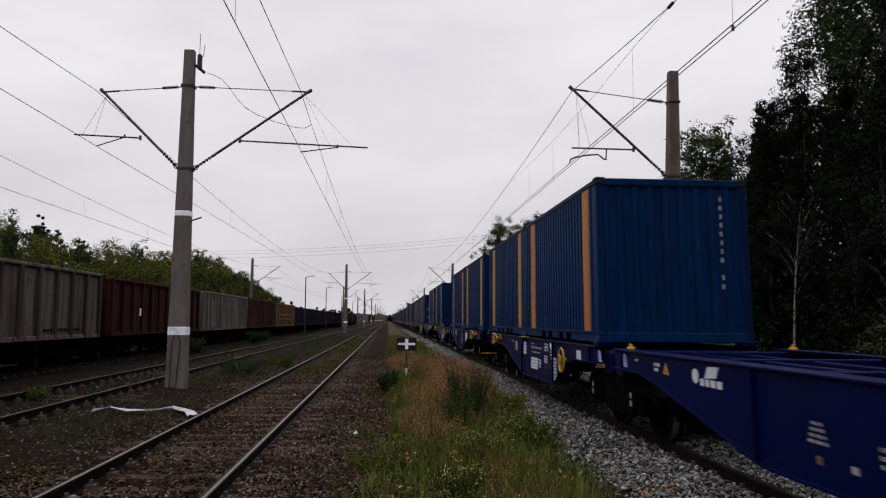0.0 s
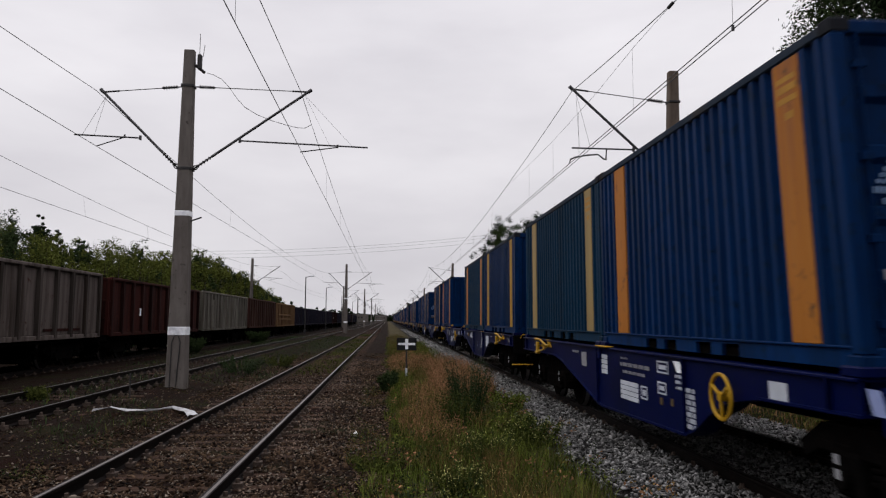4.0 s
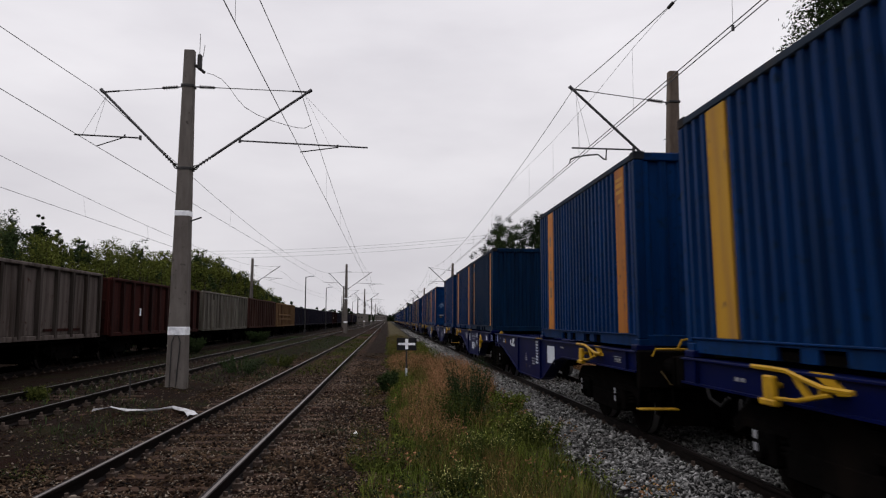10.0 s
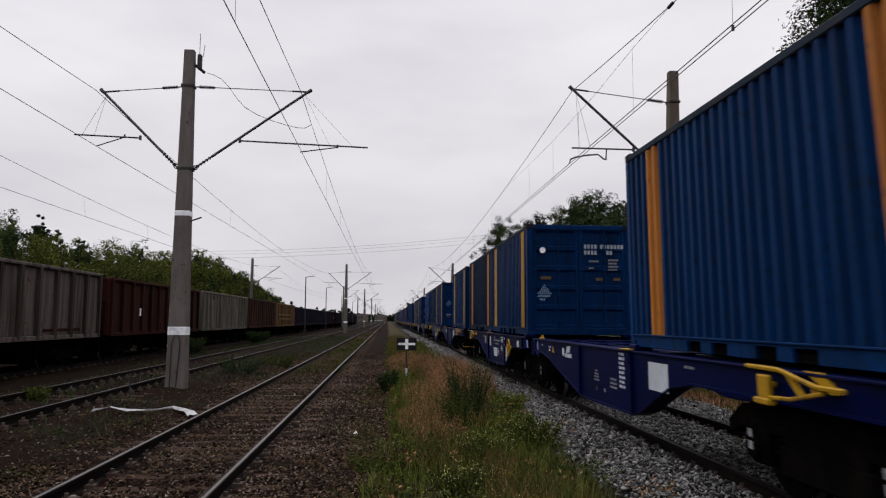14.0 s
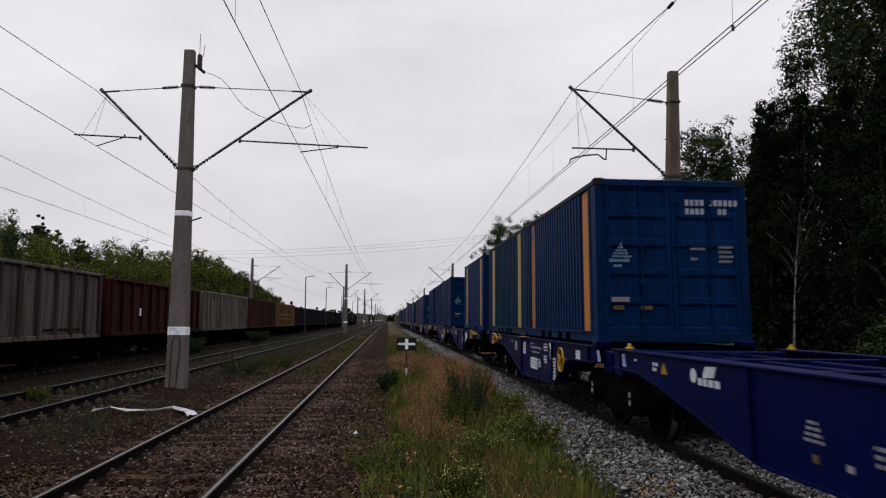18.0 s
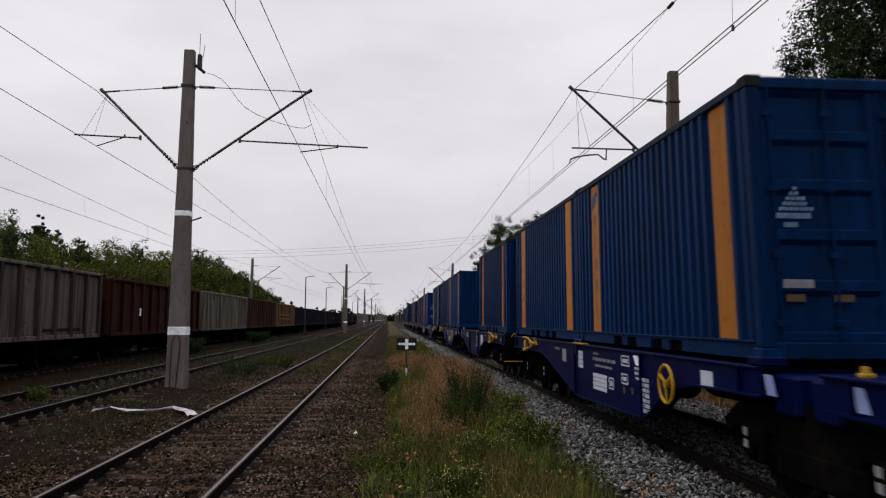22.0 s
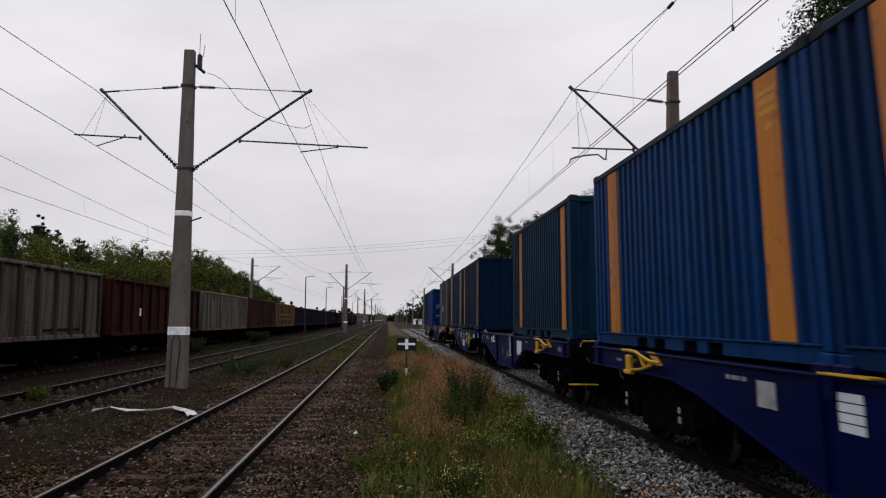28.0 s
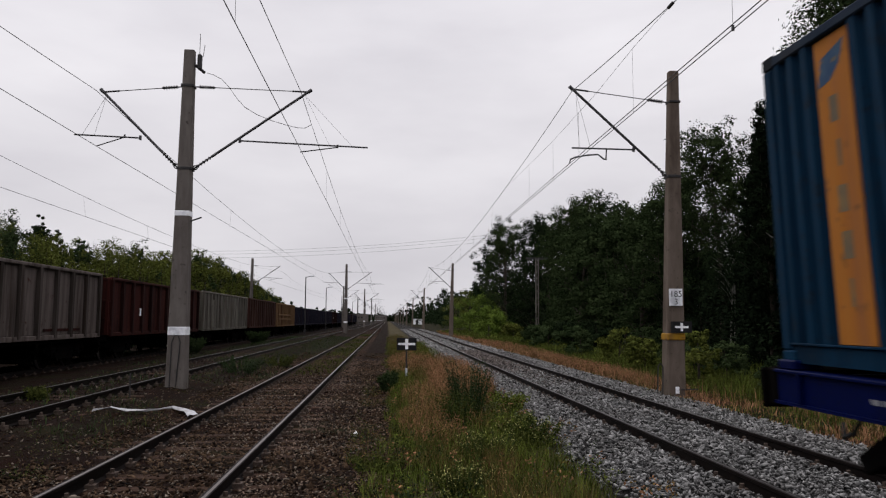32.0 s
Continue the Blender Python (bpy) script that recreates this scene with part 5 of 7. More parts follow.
        part("emblem", Geo().tube((s * 1.261, -3.61, 1.0), (s * 1.267, -3.61, 1.0), 0.075, n=14).prism([(-3.83, 0.99), (-4.09, 1.01), (-4.16, 1.12), (-3.91, 1.11)], "x", *skin)
             .box(*skin, -3.81, -3.73, 0.915, 0.985).box(*skin, -3.93, -3.85, 0.915, 0.985).box(*skin, -4.07, -3.97, 0.915, 0.985).box(*skin, -4.21, -4.11, 0.915, 0.985), M_GREYMARK, w, "white emblem")
        part("warning_triangle", Geo().prism([(-2.89, 0.955), (-2.70, 0.955), (-2.795, 1.085)], "x", *sorted((s * 1.261, s * 1.267))), M_YELLOW_BAND, w, "yellow warning triangle")
        bars(lines([(-2.60, -2.42, 1.03, 0.04), (-1.85, -1.76, 1.05, 0.03), (-2.58, -2.42, 0.97, 0.04)]), M_GREYMARK, "markings", "small white lines")
        for ya in (-1.44, -0.26):
            part("lock_mark", Geo().prism([(ya, 0.95), (ya + 0.14, 0.95), (ya + 0.19, 1.12), (ya + 0.06, 1.12)], "x", *sorted((s * 1.261, s * 1.266))), M_PALEBLUE, w, "pale blue mark beside the lock")
        bars([(0.92, 1.20, 0.92, 1.07)], M_GREYMARK, "data_plate", "white plate")
        bars([(0.98, 1.04, 0.94, 1.05), (1.07, 1.18, 1.0, 1.02)], M_GREYMARK, "plate_mark", "")
        g = Geo()
        for i in range(4):
            g.box(*sorted((s * 1.261, s * 1.266)), 4.45, 5.15, 0.53 + 0.062 * i, 0.583 + 0.062 * i)
        part("data_plate", g, M_GREYMARK, w, "white chart ruled in four rows")
        bars(lines([(4.0, 5.15, 0.96, 0.048), (4.2, 5.05, 0.87, 0.036), (4.85, 5.12, 1.05, 0.028)]), M_DULLMARK, "markings", "white lines of wagon data")
        for ya, yb, za, zb in ((3.42, 3.76, 0.96, 1.10), (4.12, 4.34, 0.60, 0.76), (3.50, 3.76, 0.72, 0.86)):
            part("framed_sign", Geo().box(*sorted((s * 1.261, s * 1.266)), ya, yb, za, za + 0.018).box(*sorted((s * 1.261, s * 1.266)), ya, yb, zb - 0.018, zb).box(*sorted((s * 1.261, s * 1.266)), ya, ya + 0.018, za, zb)
                 .box(*sorted((s * 1.261, s * 1.266)), yb - 0.018, yb, za, zb).box(*sorted((s * 1.261, s * 1.2655)), ya + 0.06, yb - 0.06, za + 0.045, zb - 0.045), M_GREYMARK, w, "white framed sign")
        bars(lines([(2.95, 3.22, 0.94, 0.035), (2.95, 3.22, 0.88, 0.035), (3.0, 3.2, 0.82, 0.03)]), M_GREYMARK, "markings", "white lines")
        part("slanted_mark", Geo().prism([(2.98, 1.0), (3.16, 1.0), (3.26, 1.12), (3.08, 1.12)], "x", *sorted((s * 1.261, s * 1.266))), M_WHITE, w, "white slanted mark")
        bars(lines([(2.72, 2.98, 0.44 + 0.062 * i, 0.045) for i in range(7)]), M_GREYMARK, "markings", "white ladder of figures")
        bars([(3.62, 3.70, 0.60, 0.68)], M_BROWNMARK, "sticker", "small brown sticker")
        bars([(3.30, 3.37, 0.62, 0.70)], M_BROWNMARK, "sticker", "small brown sticker")
        bars(lines([(7.35, 7.75, 1.03, 0.04), (10.85, 11.05, 1.02, 0.035), (-9.35, -9.1, 1.06, 0.03)]), M_DULLMARK, "markings", "pale lines on the side beam")
        if s < 0:
            bars([(-12.66, -12.34, 0.995, 1.005), (-12.66, -12.34, 1.065, 1.075)] + lines([(-12.64, -12.36, 1.015, 0.032)]), M_DULLMARK, "data_plate", "small framed plate of figures")
        bars([(6.86, 7.16, 0.84, 1.06)], M_DULLMARK, "data_plate", "pale notice plate")
        bars([(5.74, 6.02, 0.80 + 0.07 * i, 0.86 + 0.07 * i) for i in range(4)], M_GREYMARK, "data_plate", "white plate of figures")
        part("lock_plate", Geo().bev(*sorted((s * 1.22, s * 1.33)), 5.55, 6.14, 1.182, 1.20, 0.004), M_YELLOW, w, "flat yellow lock plate")
        part("lock_plate", Geo().bev(*sorted((s * 1.22, s * 1.33)), -7.45, -7.10, 1.182, 1.20, 0.004), M_YELLOW, w, "flat yellow lock plate")
        part("lock_strap", Geo().bev(*sorted((s * 1.262, s * 1.30)), -0.04 + 6.05, 0.10 + 6.05, 1.0, 1.2, 0.01).bev(*sorted((s * 1.262, s * 1.30)), -7.36, -7.24, 1.0, 1.2, 0.01), M_WAGON, w)
    # brake cylinder, air tank and pipes under the frame
    part("air_tank", Geo().tube((-0.5, 3.4, 0.75), (-0.5, 4.9, 0.75), 0.2, n=14), M_UNDER, w)
    part("brake_pipe", Geo().path([(0.45, -13.0, 0.85), (0.45, 12.1, 0.85)], 0.03), M_UNDER, w)
    part("brake_rod", Geo().path([(0.1, -9.5, 0.7), (0.1, -2.0, 0.7)], 0.025).path([(0.1, 1.0, 0.7), (0.1, 8.8, 0.7)], 0.025), M_UNDER, w)
    return w


# load plan: places A1, A2 (front half), B, C (rear half); paint, end that leads, band colour, band style
LOADS = {
    0: {"A1": ("blue", "wall", "yellow", "letters"), "B": ("blue", "wall", "orange", "letters"), "C": ("blue", "wall", "yellow", "letters")},
    1: {"A1": ("blue", "door", "yellow", "letters"), "A2": ("blue", "wall", "orange", "short"), "C": ("blue", "wall", "pale", "plain")},
    2: {"A1": ("blue", "door", "orange", "letters"), "B": ("blue", "door", "orange", "plain"), "C": ("teal", "wall", "pale", "plain")},
    3: {"A1": ("blue", "wall", "yellow", "letters"), "A2": ("teal", "wall", "orange", "plain"), "C": ("blue", "wall", "orange", "plain")},
    4: {"A1": ("blue", "door", "yellow", "letters"), "B": ("blue", "door", "yellow", "letters"), "C": ("blue", "wall", "yellow", "ribbed")},
    5: {"A1": ("blue", "wall", "yellow", "emblem"), "B": ("blue", "wall", "yellow", "short"), "C": ("blue", "wall", "yellow", "plain")},
    6: {"A1": ("blue", "wall", "orange", "letters"), "B": ("dark", "wall", "orange", "emblem"), "C": ("blue", "wall", "orange", "plain")},
    7: {"A1": ("blue", "door", "orange", "emblem"), "B": ("clear", "door", "orange", "letters"), "C": ("blue", "wall", "yellow", "plain")},
    8: {"A1": ("clear", "wall", "orange", "ribbed"), "B": ("blue", "door", "yellow", "letters", "circle"), "C": ("dark", "wall", "orange", "letters")},
    9: {"A1": ("blue", "wall", "yellow", "letters"), "B": ("blue", "door", "yellow", "letters"), "C": ("teal", "wall", "orange", "sunk")},
    10: {"A1": ("bright", "door", "yellow", "emblem"), "B": ("blue", "door", "orange", "emblem"), "C": ("teal", "wall", "pale", "letters")},
    11: {"A1": ("blue", "wall", "yellow", "plain"), "B": ("blue", "door", "orange", "sunk"), "C": ("blue", "wall", "orange", "sunk")},
    12: {"A1": ("blue", "door", "yellow", "emblem", "square"), "B": ("blue", "door", "orange", "emblem"), "C": ("blue", "wall", "orange", "letters")},
    13: {"A1": ("blue", "wall", "orange", "ribbed"), "B": ("clear", "wall", "orange", "letters"), "C": ("blue", "wall", "yellow", "emblem")},
    14: {"A1": ("blue", "door", "pale", "letters"), "B": ("bright", "door", "orange", "letters"), "C": ("blue", "wall", "yellow", "letters")},
    15: {"A1": ("teal", "wall", "orange", "letters"), "B": ("blue", "door", "orange", "letters"), "C": ("clear", "wall", "orange", "letters")},
    16: {"A1": ("teal", "wall", "orange", "sunk"), "B": ("dark", "wall", "orange", "emblem"), "C": ("teal", "wall", "orange", "letters")},
    17: {"A1": ("grey", "door", "orange", "ribbed", "label"), "B": ("bright", "door", "orange", "sunk"), "C": ("teal", "wall", "orange", "emblem")},
}
PLACE = {"A1": -13.30, "A2": -6.98, "B": 0.0, "C": 6.12}
# containers that stand a little off their place
SET = {(1, "C"): -0.12, (4, "A1"): -0.12, (9, "B"): -0.12, (11, "B"): -0.14, (11, "C"): 0.12}
WORDS = {"blue": "deep blue", "bright": "bright blue", "teal": "faded teal-blue", "dark": "dark navy", "clear": "clear mid-blue", "grey": "worn grey-green"}
MOVING = []
first_wagon = wagon()
proto_box = {}
for k in sorted(LOADS):
    s0 = 11.02 + PITCH_L * k
    w = first_wagon if k == 0 else copy_thing(first_wagon, pose(X1, s0, Z1))
    MOVING.append((w, s0, 0.0))
    for place, (paint, end, band, style, *extra) in LOADS[k].items():
        y = PLACE[place] + float(rng.normal(0, 0.012)) + SET.get((k, place), 0.0)
        key = (paint, end, band, style, *extra)
        label = "%s corrugated steel container, %s bands, %s end leading" % (WORDS[paint], band, "door" if end == "door" else "ribbed")
        if key in proto_box:
            c = copy_thing(proto_box[key], pose(X1, s0 + y, Z1 + DECK))
        else:
            c = proto_box[key] = container(label, paint, end, band, style, extra[0] if extra else "")
        MOVING.append((c, s0 + y, DECK))
WHEELS = [o for o in scene.objects if o.name.startswith("wheelset")]


# ---------------------------------------------------------------- parked open wagons
def open_wagon(label, paint, ribs, top, seed, y):
    """A high-sided open bogie wagon; origin on the rail top at its near end."""
    r = random.Random(seed)
    w = thing("open_wagon", label, "freight wagon", "parked open wagons", m=pose(X4, y, Z4))
    M = GON[paint]
    L, hx, z0 = 13.0, 1.40, 0.98
    for s in (-1, 1):
        x = s * hx
        g = Geo()
        n = 26
        ys = np.linspace(0.06, L - 0.06, n)
        zs = np.linspace(z0 + 0.12, top - 0.1, 6)
        bulge = [[s * (0.018 * math.sin(a * 2.1 + seed) * math.sin((z - z0) * 1.6) + r.uniform(-0.006, 0.006)) for a in ys] for z in zs]
        verts = [(x - s * 0.05 + bulge[j][i], ys[i], zs[j]) for j in range(6) for i in range(n)]
        faces = [(j * n + i, j * n + i + 1, (j + 1) * n + i + 1, (j + 1) * n + i) for j in range(5) for i in range(n - 1)]
        g.add(verts, faces)
        g.box(x - s * 0.08, x - s * 0.09, 0.06, L - 0.06, z0, top - 0.1)
        part("side_wall", g, M, w)
        R = RIB.get(paint, M)
        part("top_rail", Geo().bev(*sorted((x - s * 0.12, x + s * 0.045)), 0.0, L, top - 0.11, top, 0.02), M, w)
        part("bottom_rail", Geo().bev(*sorted((x - s * 0.10, x + s * 0.03)), 0.0, L, z0 - 0.05, z0 + 0.10, 0.015), M, w)
        for i in range(ribs + 1):
            yy = 0.09 + (L - 0.18) * i / ribs
            hw = 0.085 if ribs < 12 else 0.06
            poly = [(yy - hw, top - 0.1), (yy + hw, top - 0.1), (yy + hw * 0.8, z0 + 0.02), (yy - hw * 0.8, z0 + 0.02)]
            part("side_rib", Geo().prism(poly, "x", *sorted((x - s * 0.05, x + s * 0.065))), R, w)
        if paint == "pale":
            part("side_door", Geo().bev(*sorted((x - s * 0.03, x + s * 0.035)), 2.1, 3.0, z0 + 0.1, top - 0.45, 0.02).bev(*sorted((x, x + s * 0.06)), 1.95, 3.2, z0 + 1.35, z0 + 1.45, 0.01), M, w)
        if paint == "tan":
            part("ladder_board", Geo().bev(*sorted((x, x + s * 0.06)), 1.0, 9.5, z0 + 1.02, z0 + 1.13, 0.01).bev(*sorted((x, x + s * 0.06)), 1.0, 9.5, z0 + 0.62, z0 + 0.71, 0.01), M, w)
        if paint in ("red", "grey"):
            part("paper_label", Geo().box(*sorted((x + s * 0.001, x + s * 0.006)), 3.3, 3.55, z0 + 0.75, z0 + 1.05), M_WHITE, w, "small white paper label")
        if paint == "grey":
            part("repair_patch", Geo().box(*sorted((x - s * 0.028, x - s * 0.022)), 8.7, 11.4, z0 + 0.22, z0 + 0.30), GON["red"], w)
    for yy, e in ((0.0, -1), (L, 1)):
        g = Geo().bev(-hx, hx, yy - 0.03, yy + 0.03, z0, top - 0.02, 0.01)
        for x in (-1.3, -0.65, 0.0, 0.65, 1.3):
            g.bev(x - 0.06, x + 0.06, yy + e * 0.03, yy + e * 0.10, z0, top - 0.05, 0.01)
        for z in (z0 + 0.6, z0 + 1.25, top - 0.12):
            g.bev(-hx, hx, yy + e * 0.03, yy + e * 0.08, z, z + 0.09, 0.01)
        part("end_wall", g, M, w)
        part("headstock", Geo().bev(-1.3, 1.3, yy - e * 0.1, yy + e * 0.05, 0.75, z0, 0.02), M_UNDER, w)
        for x in (-0.875, 0.875):
            part("buffer", Geo().tube((x, yy, 0.88), (x, yy + e * 0.5, 0.88), 0.09, n=10).tube((x, yy + e * 0.48, 0.88), (x, yy + e * 0.54, 0.88), 0.22, n=14), M_UNDER, w)
    part("floor", Geo().box(-hx + 0.02, hx - 0.02, 0.03, L - 0.03, z0 - 0.02, z0 + 0.06), M_UNDER, w)
    part("underframe", Geo().bev(-0.35, 0.35, 0.1, L - 0.1, 0.72, z0, 0.02).bev(-1.25, -1.15, 0.1, L - 0.1, 0.80, z0, 0.01).bev(1.15, 1.25, 0.1, L - 0.1, 0.80, z0, 0.01).tube((0.5, 5.6, 0.62), (0.5, 7.2, 0.62), 0.2, n=12), M_UNDER, w)
    for ya in (-0.02, L - 0.10):
        part("corner_post", Geo().bev(hx - 0.04, hx + 0.05, ya, ya + 0.12, z0 - 0.05, top, 0.012), M, w)
    for ya in (4.3, 9.3):
        part("hanging_hook", Geo().tube((1.36, ya, z0), (1.38, ya + 0.05, z0 - 0.33), 0.02, n=5), M_UNDER, w)
    for b in (2.0, L - 2.0):
        bogie(w, b, False)
    return w


PLAN = [("grey", 11, 3.22), ("red", 11, 3.16), ("pale", 15, 3.20), ("brown", 13, 3.20), ("tan", 13, 3.16), ("black", 11, 3.02), ("black", 11, 3.05), ("black", 11, 3.0),
        ("black", 11, 3.1), ("red", 11, 3.1), ("black", 11, 3.1), ("brown", 11, 3.1), ("black", 11, 3.15), ("black", 11, 3.1), ("red", 11, 3.15), ("black", 11, 3.1), ("black", 11, 3.1)]
OPEN_WORDS = {"grey": "faded grey open wagon with steel ribs and rusty streaks", "red": "dark red-brown open wagon with steel ribs", "pale": "worn grey-green open wagon with close ribs and a side door",
              "brown": "brown open wagon with close ribs", "tan": "tan open wagon with a lettered board along its side", "black": "sooty black open wagon"}
for i, (paint, ribs, top) in enumerate(PLAN):
    open_wagon(OPEN_WORDS[paint], paint, ribs, top, i, 14.75 + 14.06 * i)

# ---------------------------------------------------------------- small things on the ground
sb = thing("track_sign", "black board with white cross on a thin post", "sign", m=pose(0.575, 22.1, -0.02))
part("post", Geo().tube((0, 0, -0.1), (0, 0, 1.2), 0.024, n=8), M_STEEL, sb)
part("painted_sleeve", Geo().tube((0, 0, 0.08), (0, 0, 0.36), 0.03, n=8), M_GREYMARK, sb)
part("board", Geo().bev(-0.29, 0.29, -0.045, -0.025, 0.88, 1.25, 0.006), M_BLACK, sb)
part("cross", Geo().box(-0.25, 0.25, -0.050, -0.046, 1.035, 1.10).box(-0.045, 0.045, -0.051, -0.0465, 0.92, 1.215), M_WHITE, sb, "white painted cross")

sheet = Geo()
px = [(-5.04, 13.4), (-4.92, 13.86), (-4.62, 13.84), (-4.35, 13.91), (-4.2, 14.26), (-4.05, 14.63), (-3.88, 14.57), (-3.6, 14.11), (-3.4, 13.63)]
cols = 5
verts = []
for i, (x, y) in enumerate(px):
    for j in range(cols):
        o = (j / (cols - 1) - 0.5) * (0.12 if i < 6 else 0.24)
        nz = 0.02 + 0.05 * abs(noise.noise((i * 1.3, j * 1.7, 3.0))) + 0.03 * ((i + j) % 2)
        k = 1.0 if i < 6 else 0.25
        verts.append((x + o * (1 - k) + 0.03 * noise.noise((i * 2.1, j * 0.7, 8)), y + o * k, float(height(x, y)) + 0.03 + nz))
sheet.add(verts, [(i * cols + j, i * cols + j + 1, (i + 1) * cols + j + 1, (i + 1) * cols + j) for i in range(len(px) - 1) for j in range(cols - 1)])
plastic = tagged(new("plastic_sheet", sheet.mesh("plastic_sheet", M_PLASTIC)), "crumpled strip of white plastic sheet lying beside the track", "plastic sheet")
sol = plastic.modifiers.new("thickness", "SOLIDIFY")
sol.thickness = 0.006
tagged(new("iron_stake", Geo().tube((-5.30, 16.0, 0.0), (-5.31, 16.0, 0.62), 0.016, n=6).mesh("iron_stake", M_STEEL)), "thin rusty iron stake stuck in the soil", "stake")

# wooden telegraph pole by the wood
tp = thing("telegraph_pole", "grey concrete telegraph pole with a short crossarm by the wood", "pole", m=pose(13.42, 66.0, -0.15))
part("pole", Geo().bev(-0.15, -0.06, -0.08, 0.08, 0, 7.55, 0.02).bev(0.06, 0.15, -0.08, 0.08, 0, 7.55, 0.02), M_CONCRETE, tp)
for i in range(12):
    part("rung", Geo().bev(-0.09, 0.09, -0.06, 0.06, 0.3 + 0.6 * i, 0.42 + 0.6 * i, 0.01), M_CONCRETE, tp)
part("crossarm", Geo().bev(-1.0, 1.0, -0.07, 0.07, 7.45, 7.6, 0.01), M_STEEL, tp)
wh = thing("trackside_hut", "small white hut far along the main line", "hut", m=pose(13.0, 330.0, -0.2))
part("wall", Geo().bev(-2.2, 2.2, -1.6, 1.6, 0, 2.5, 0.03), M_WHITE, wh)
part("roof", Geo().bev(-2.5, 2.5, -1.9, 1.9, 2.5, 2.7, 0.03), M_STEEL, wh)
part("door", Geo().bev(-0.5, 0.5, -1.64, -1.6, 0.05, 2.05, 0.01), M_STEEL, wh)


# ---------------------------------------------------------------- stones
_b = bmesh.new()
bmesh.ops.create_icosphere(_b, subdivisions=1, radius=1.0)
BALL_V = np.array([v.co[:] for v in _b.verts])
BALL_F = np.array([[v.index for v in f.verts] for f in _b.faces])
_b.free()


OCT_V = np.array([(1, 0, 0), (-1, 0, 0), (0, 1, 0), (0, -1, 0), (0, 0, 1), (0, 0, -1)], float)
OCT_F = np.array([(0, 2, 4), (2, 1, 4), (1, 3, 4), (3, 0, 4), (2, 0, 5), (1, 2, 5), (3, 1, 5), (0, 3, 5)])


def stones(name, xs, ys, zs, size, material, fine=True):
    """Broken stones: one squashed, turned lump at each place."""
    n = len(xs)
    ICO_V, ICO_F = (BALL_V, BALL_F) if fine else (OCT_V * 1.25, OCT_F)
    jag = 1 + rng.uniform(-0.6, 0.5, (n, len(ICO_V), 1))
    V = ICO_V[None] * jag * (size[:, None, None] * np.stack([rng.uniform(0.9, 1.6, n), rng.uniform(0.5, 1.0, n), rng.uniform(0.3, 0.6, n)], 1)[:, None, :])
    a = np.stack([rng.normal(0, 0.5, n), rng.normal(0, 0.5, n), rng.uniform(0, math.tau, n)], 1)
    for ax in range(3):
        c, s = np.cos(a[:, ax])[:, None], np.sin(a[:, ax])[:, None]
        u, w = V[:, :, (ax + 1) % 3].copy(), V[:, :, (ax + 2) % 3].copy()
        V[:, :, (ax + 1) % 3], V[:, :, (ax + 2) % 3] = c * u - s * w, s * u + c * w
    V += np.stack([xs, ys, zs], 1)[:, None, :]
    F = (ICO_F[None] + (np.arange(n) * len(ICO_V))[:, None, None]).reshape(-1, 3)
    return new(name, quick(name, V.reshape(-1, 3), F, material))


def field(xs, ys, s, o):
    """Smooth noise at each place."""
    return np.array([noise.noise((x * s, y * s, o)) for x, y in zip(xs, ys)])


def scatter(n, x0, x1, y0, y1, power=1.6):
    """Places that thin out with distance."""
    return rng.uniform(x0, x1, n), y0 + (y1 - y0) * rng.uniform(0, 1, n) ** power


n = 98000
xs, ys = scatter(n, 2.2, 6.75, 4.5, 42, 2.2)
edge = 2.35 + 0.5 * np.array([noise.noise((0.3, y * 0.25, 2)) for y in ys])
keep = (xs > edge + rng.normal(0, 0.12, n)) & (np.abs(np.abs(xs - X1) - GAUGE) > 0.09)
xs, ys = xs[keep], ys[keep]
zs = height(xs, ys) + rng.uniform(-0.02, 0.055, len(xs))
size = rng.uniform(0.010, 0.029, len(xs)) * (1 + ys * 0.016)
near = ys < 8.5
inside = (np.abs(xs - X1) < 0.55 + 0.3 * field(xs, ys, 1.1, 3)) & (ys + rng.normal(0, 4, len(xs)) > 24)
for sel, fine in ((near & ~inside, True), (~near & ~inside, False)):
    tagged(stones("ballast", xs[sel], ys[sel], zs[sel], size[sel], M_STONE, fine), "grey crushed stone ballast of the main track", "ballast", kind="stuff")
tagged(stones("ballast", xs[inside], ys[inside], zs[inside], size[inside], M_STONE_OILY, False), "brown oily ballast between the rails of the main track", "ballast", kind="stuff")
n = 9000
xs, ys = scatter(n, 2.5, 6.7, 42, 140, 1.5)
keep = np.abs(np.abs(xs - X1) - GAUGE) > 0.1
xs, ys = xs[keep], ys[keep]
tagged(stones("ballast", xs, ys, height(xs, ys) + 0.01, rng.uniform(0.05, 0.10, len(xs)), M_STONE, False), "grey crushed stone ballast of the main track", "ballast", kind="stuff")

n = 84000
xs, ys = scatter(n, -4.3, 0.3, 4.6, 40, 2.2)
keep = np.abs(np.abs(xs - X2) - GAUGE) > 0.15
dens = np.array([noise.noise((x * 0.5, y * 0.35, 4)) for x, y in zip(xs, ys)])
on_sleeper = np.abs((ys - 2.2 + 0.3) % 0.6 - 0.3) < 0.11
keep &= ~((np.abs(xs - X2) < 1.25) & on_sleeper & (rng.uniform(0, 1, n) < 0.45))
keep &= (np.abs(xs - X2) < 0.72) | (dens + rng.uniform(-0.5, 0.5, n) > -0.05)
xs, ys = xs[keep], ys[keep]
zs = height(xs, ys) + np.where(np.abs(xs - X2) < 1.3, rng.uniform(-0.03, 0.015, len(xs)), rng.uniform(-0.005, 0.02, len(xs)))
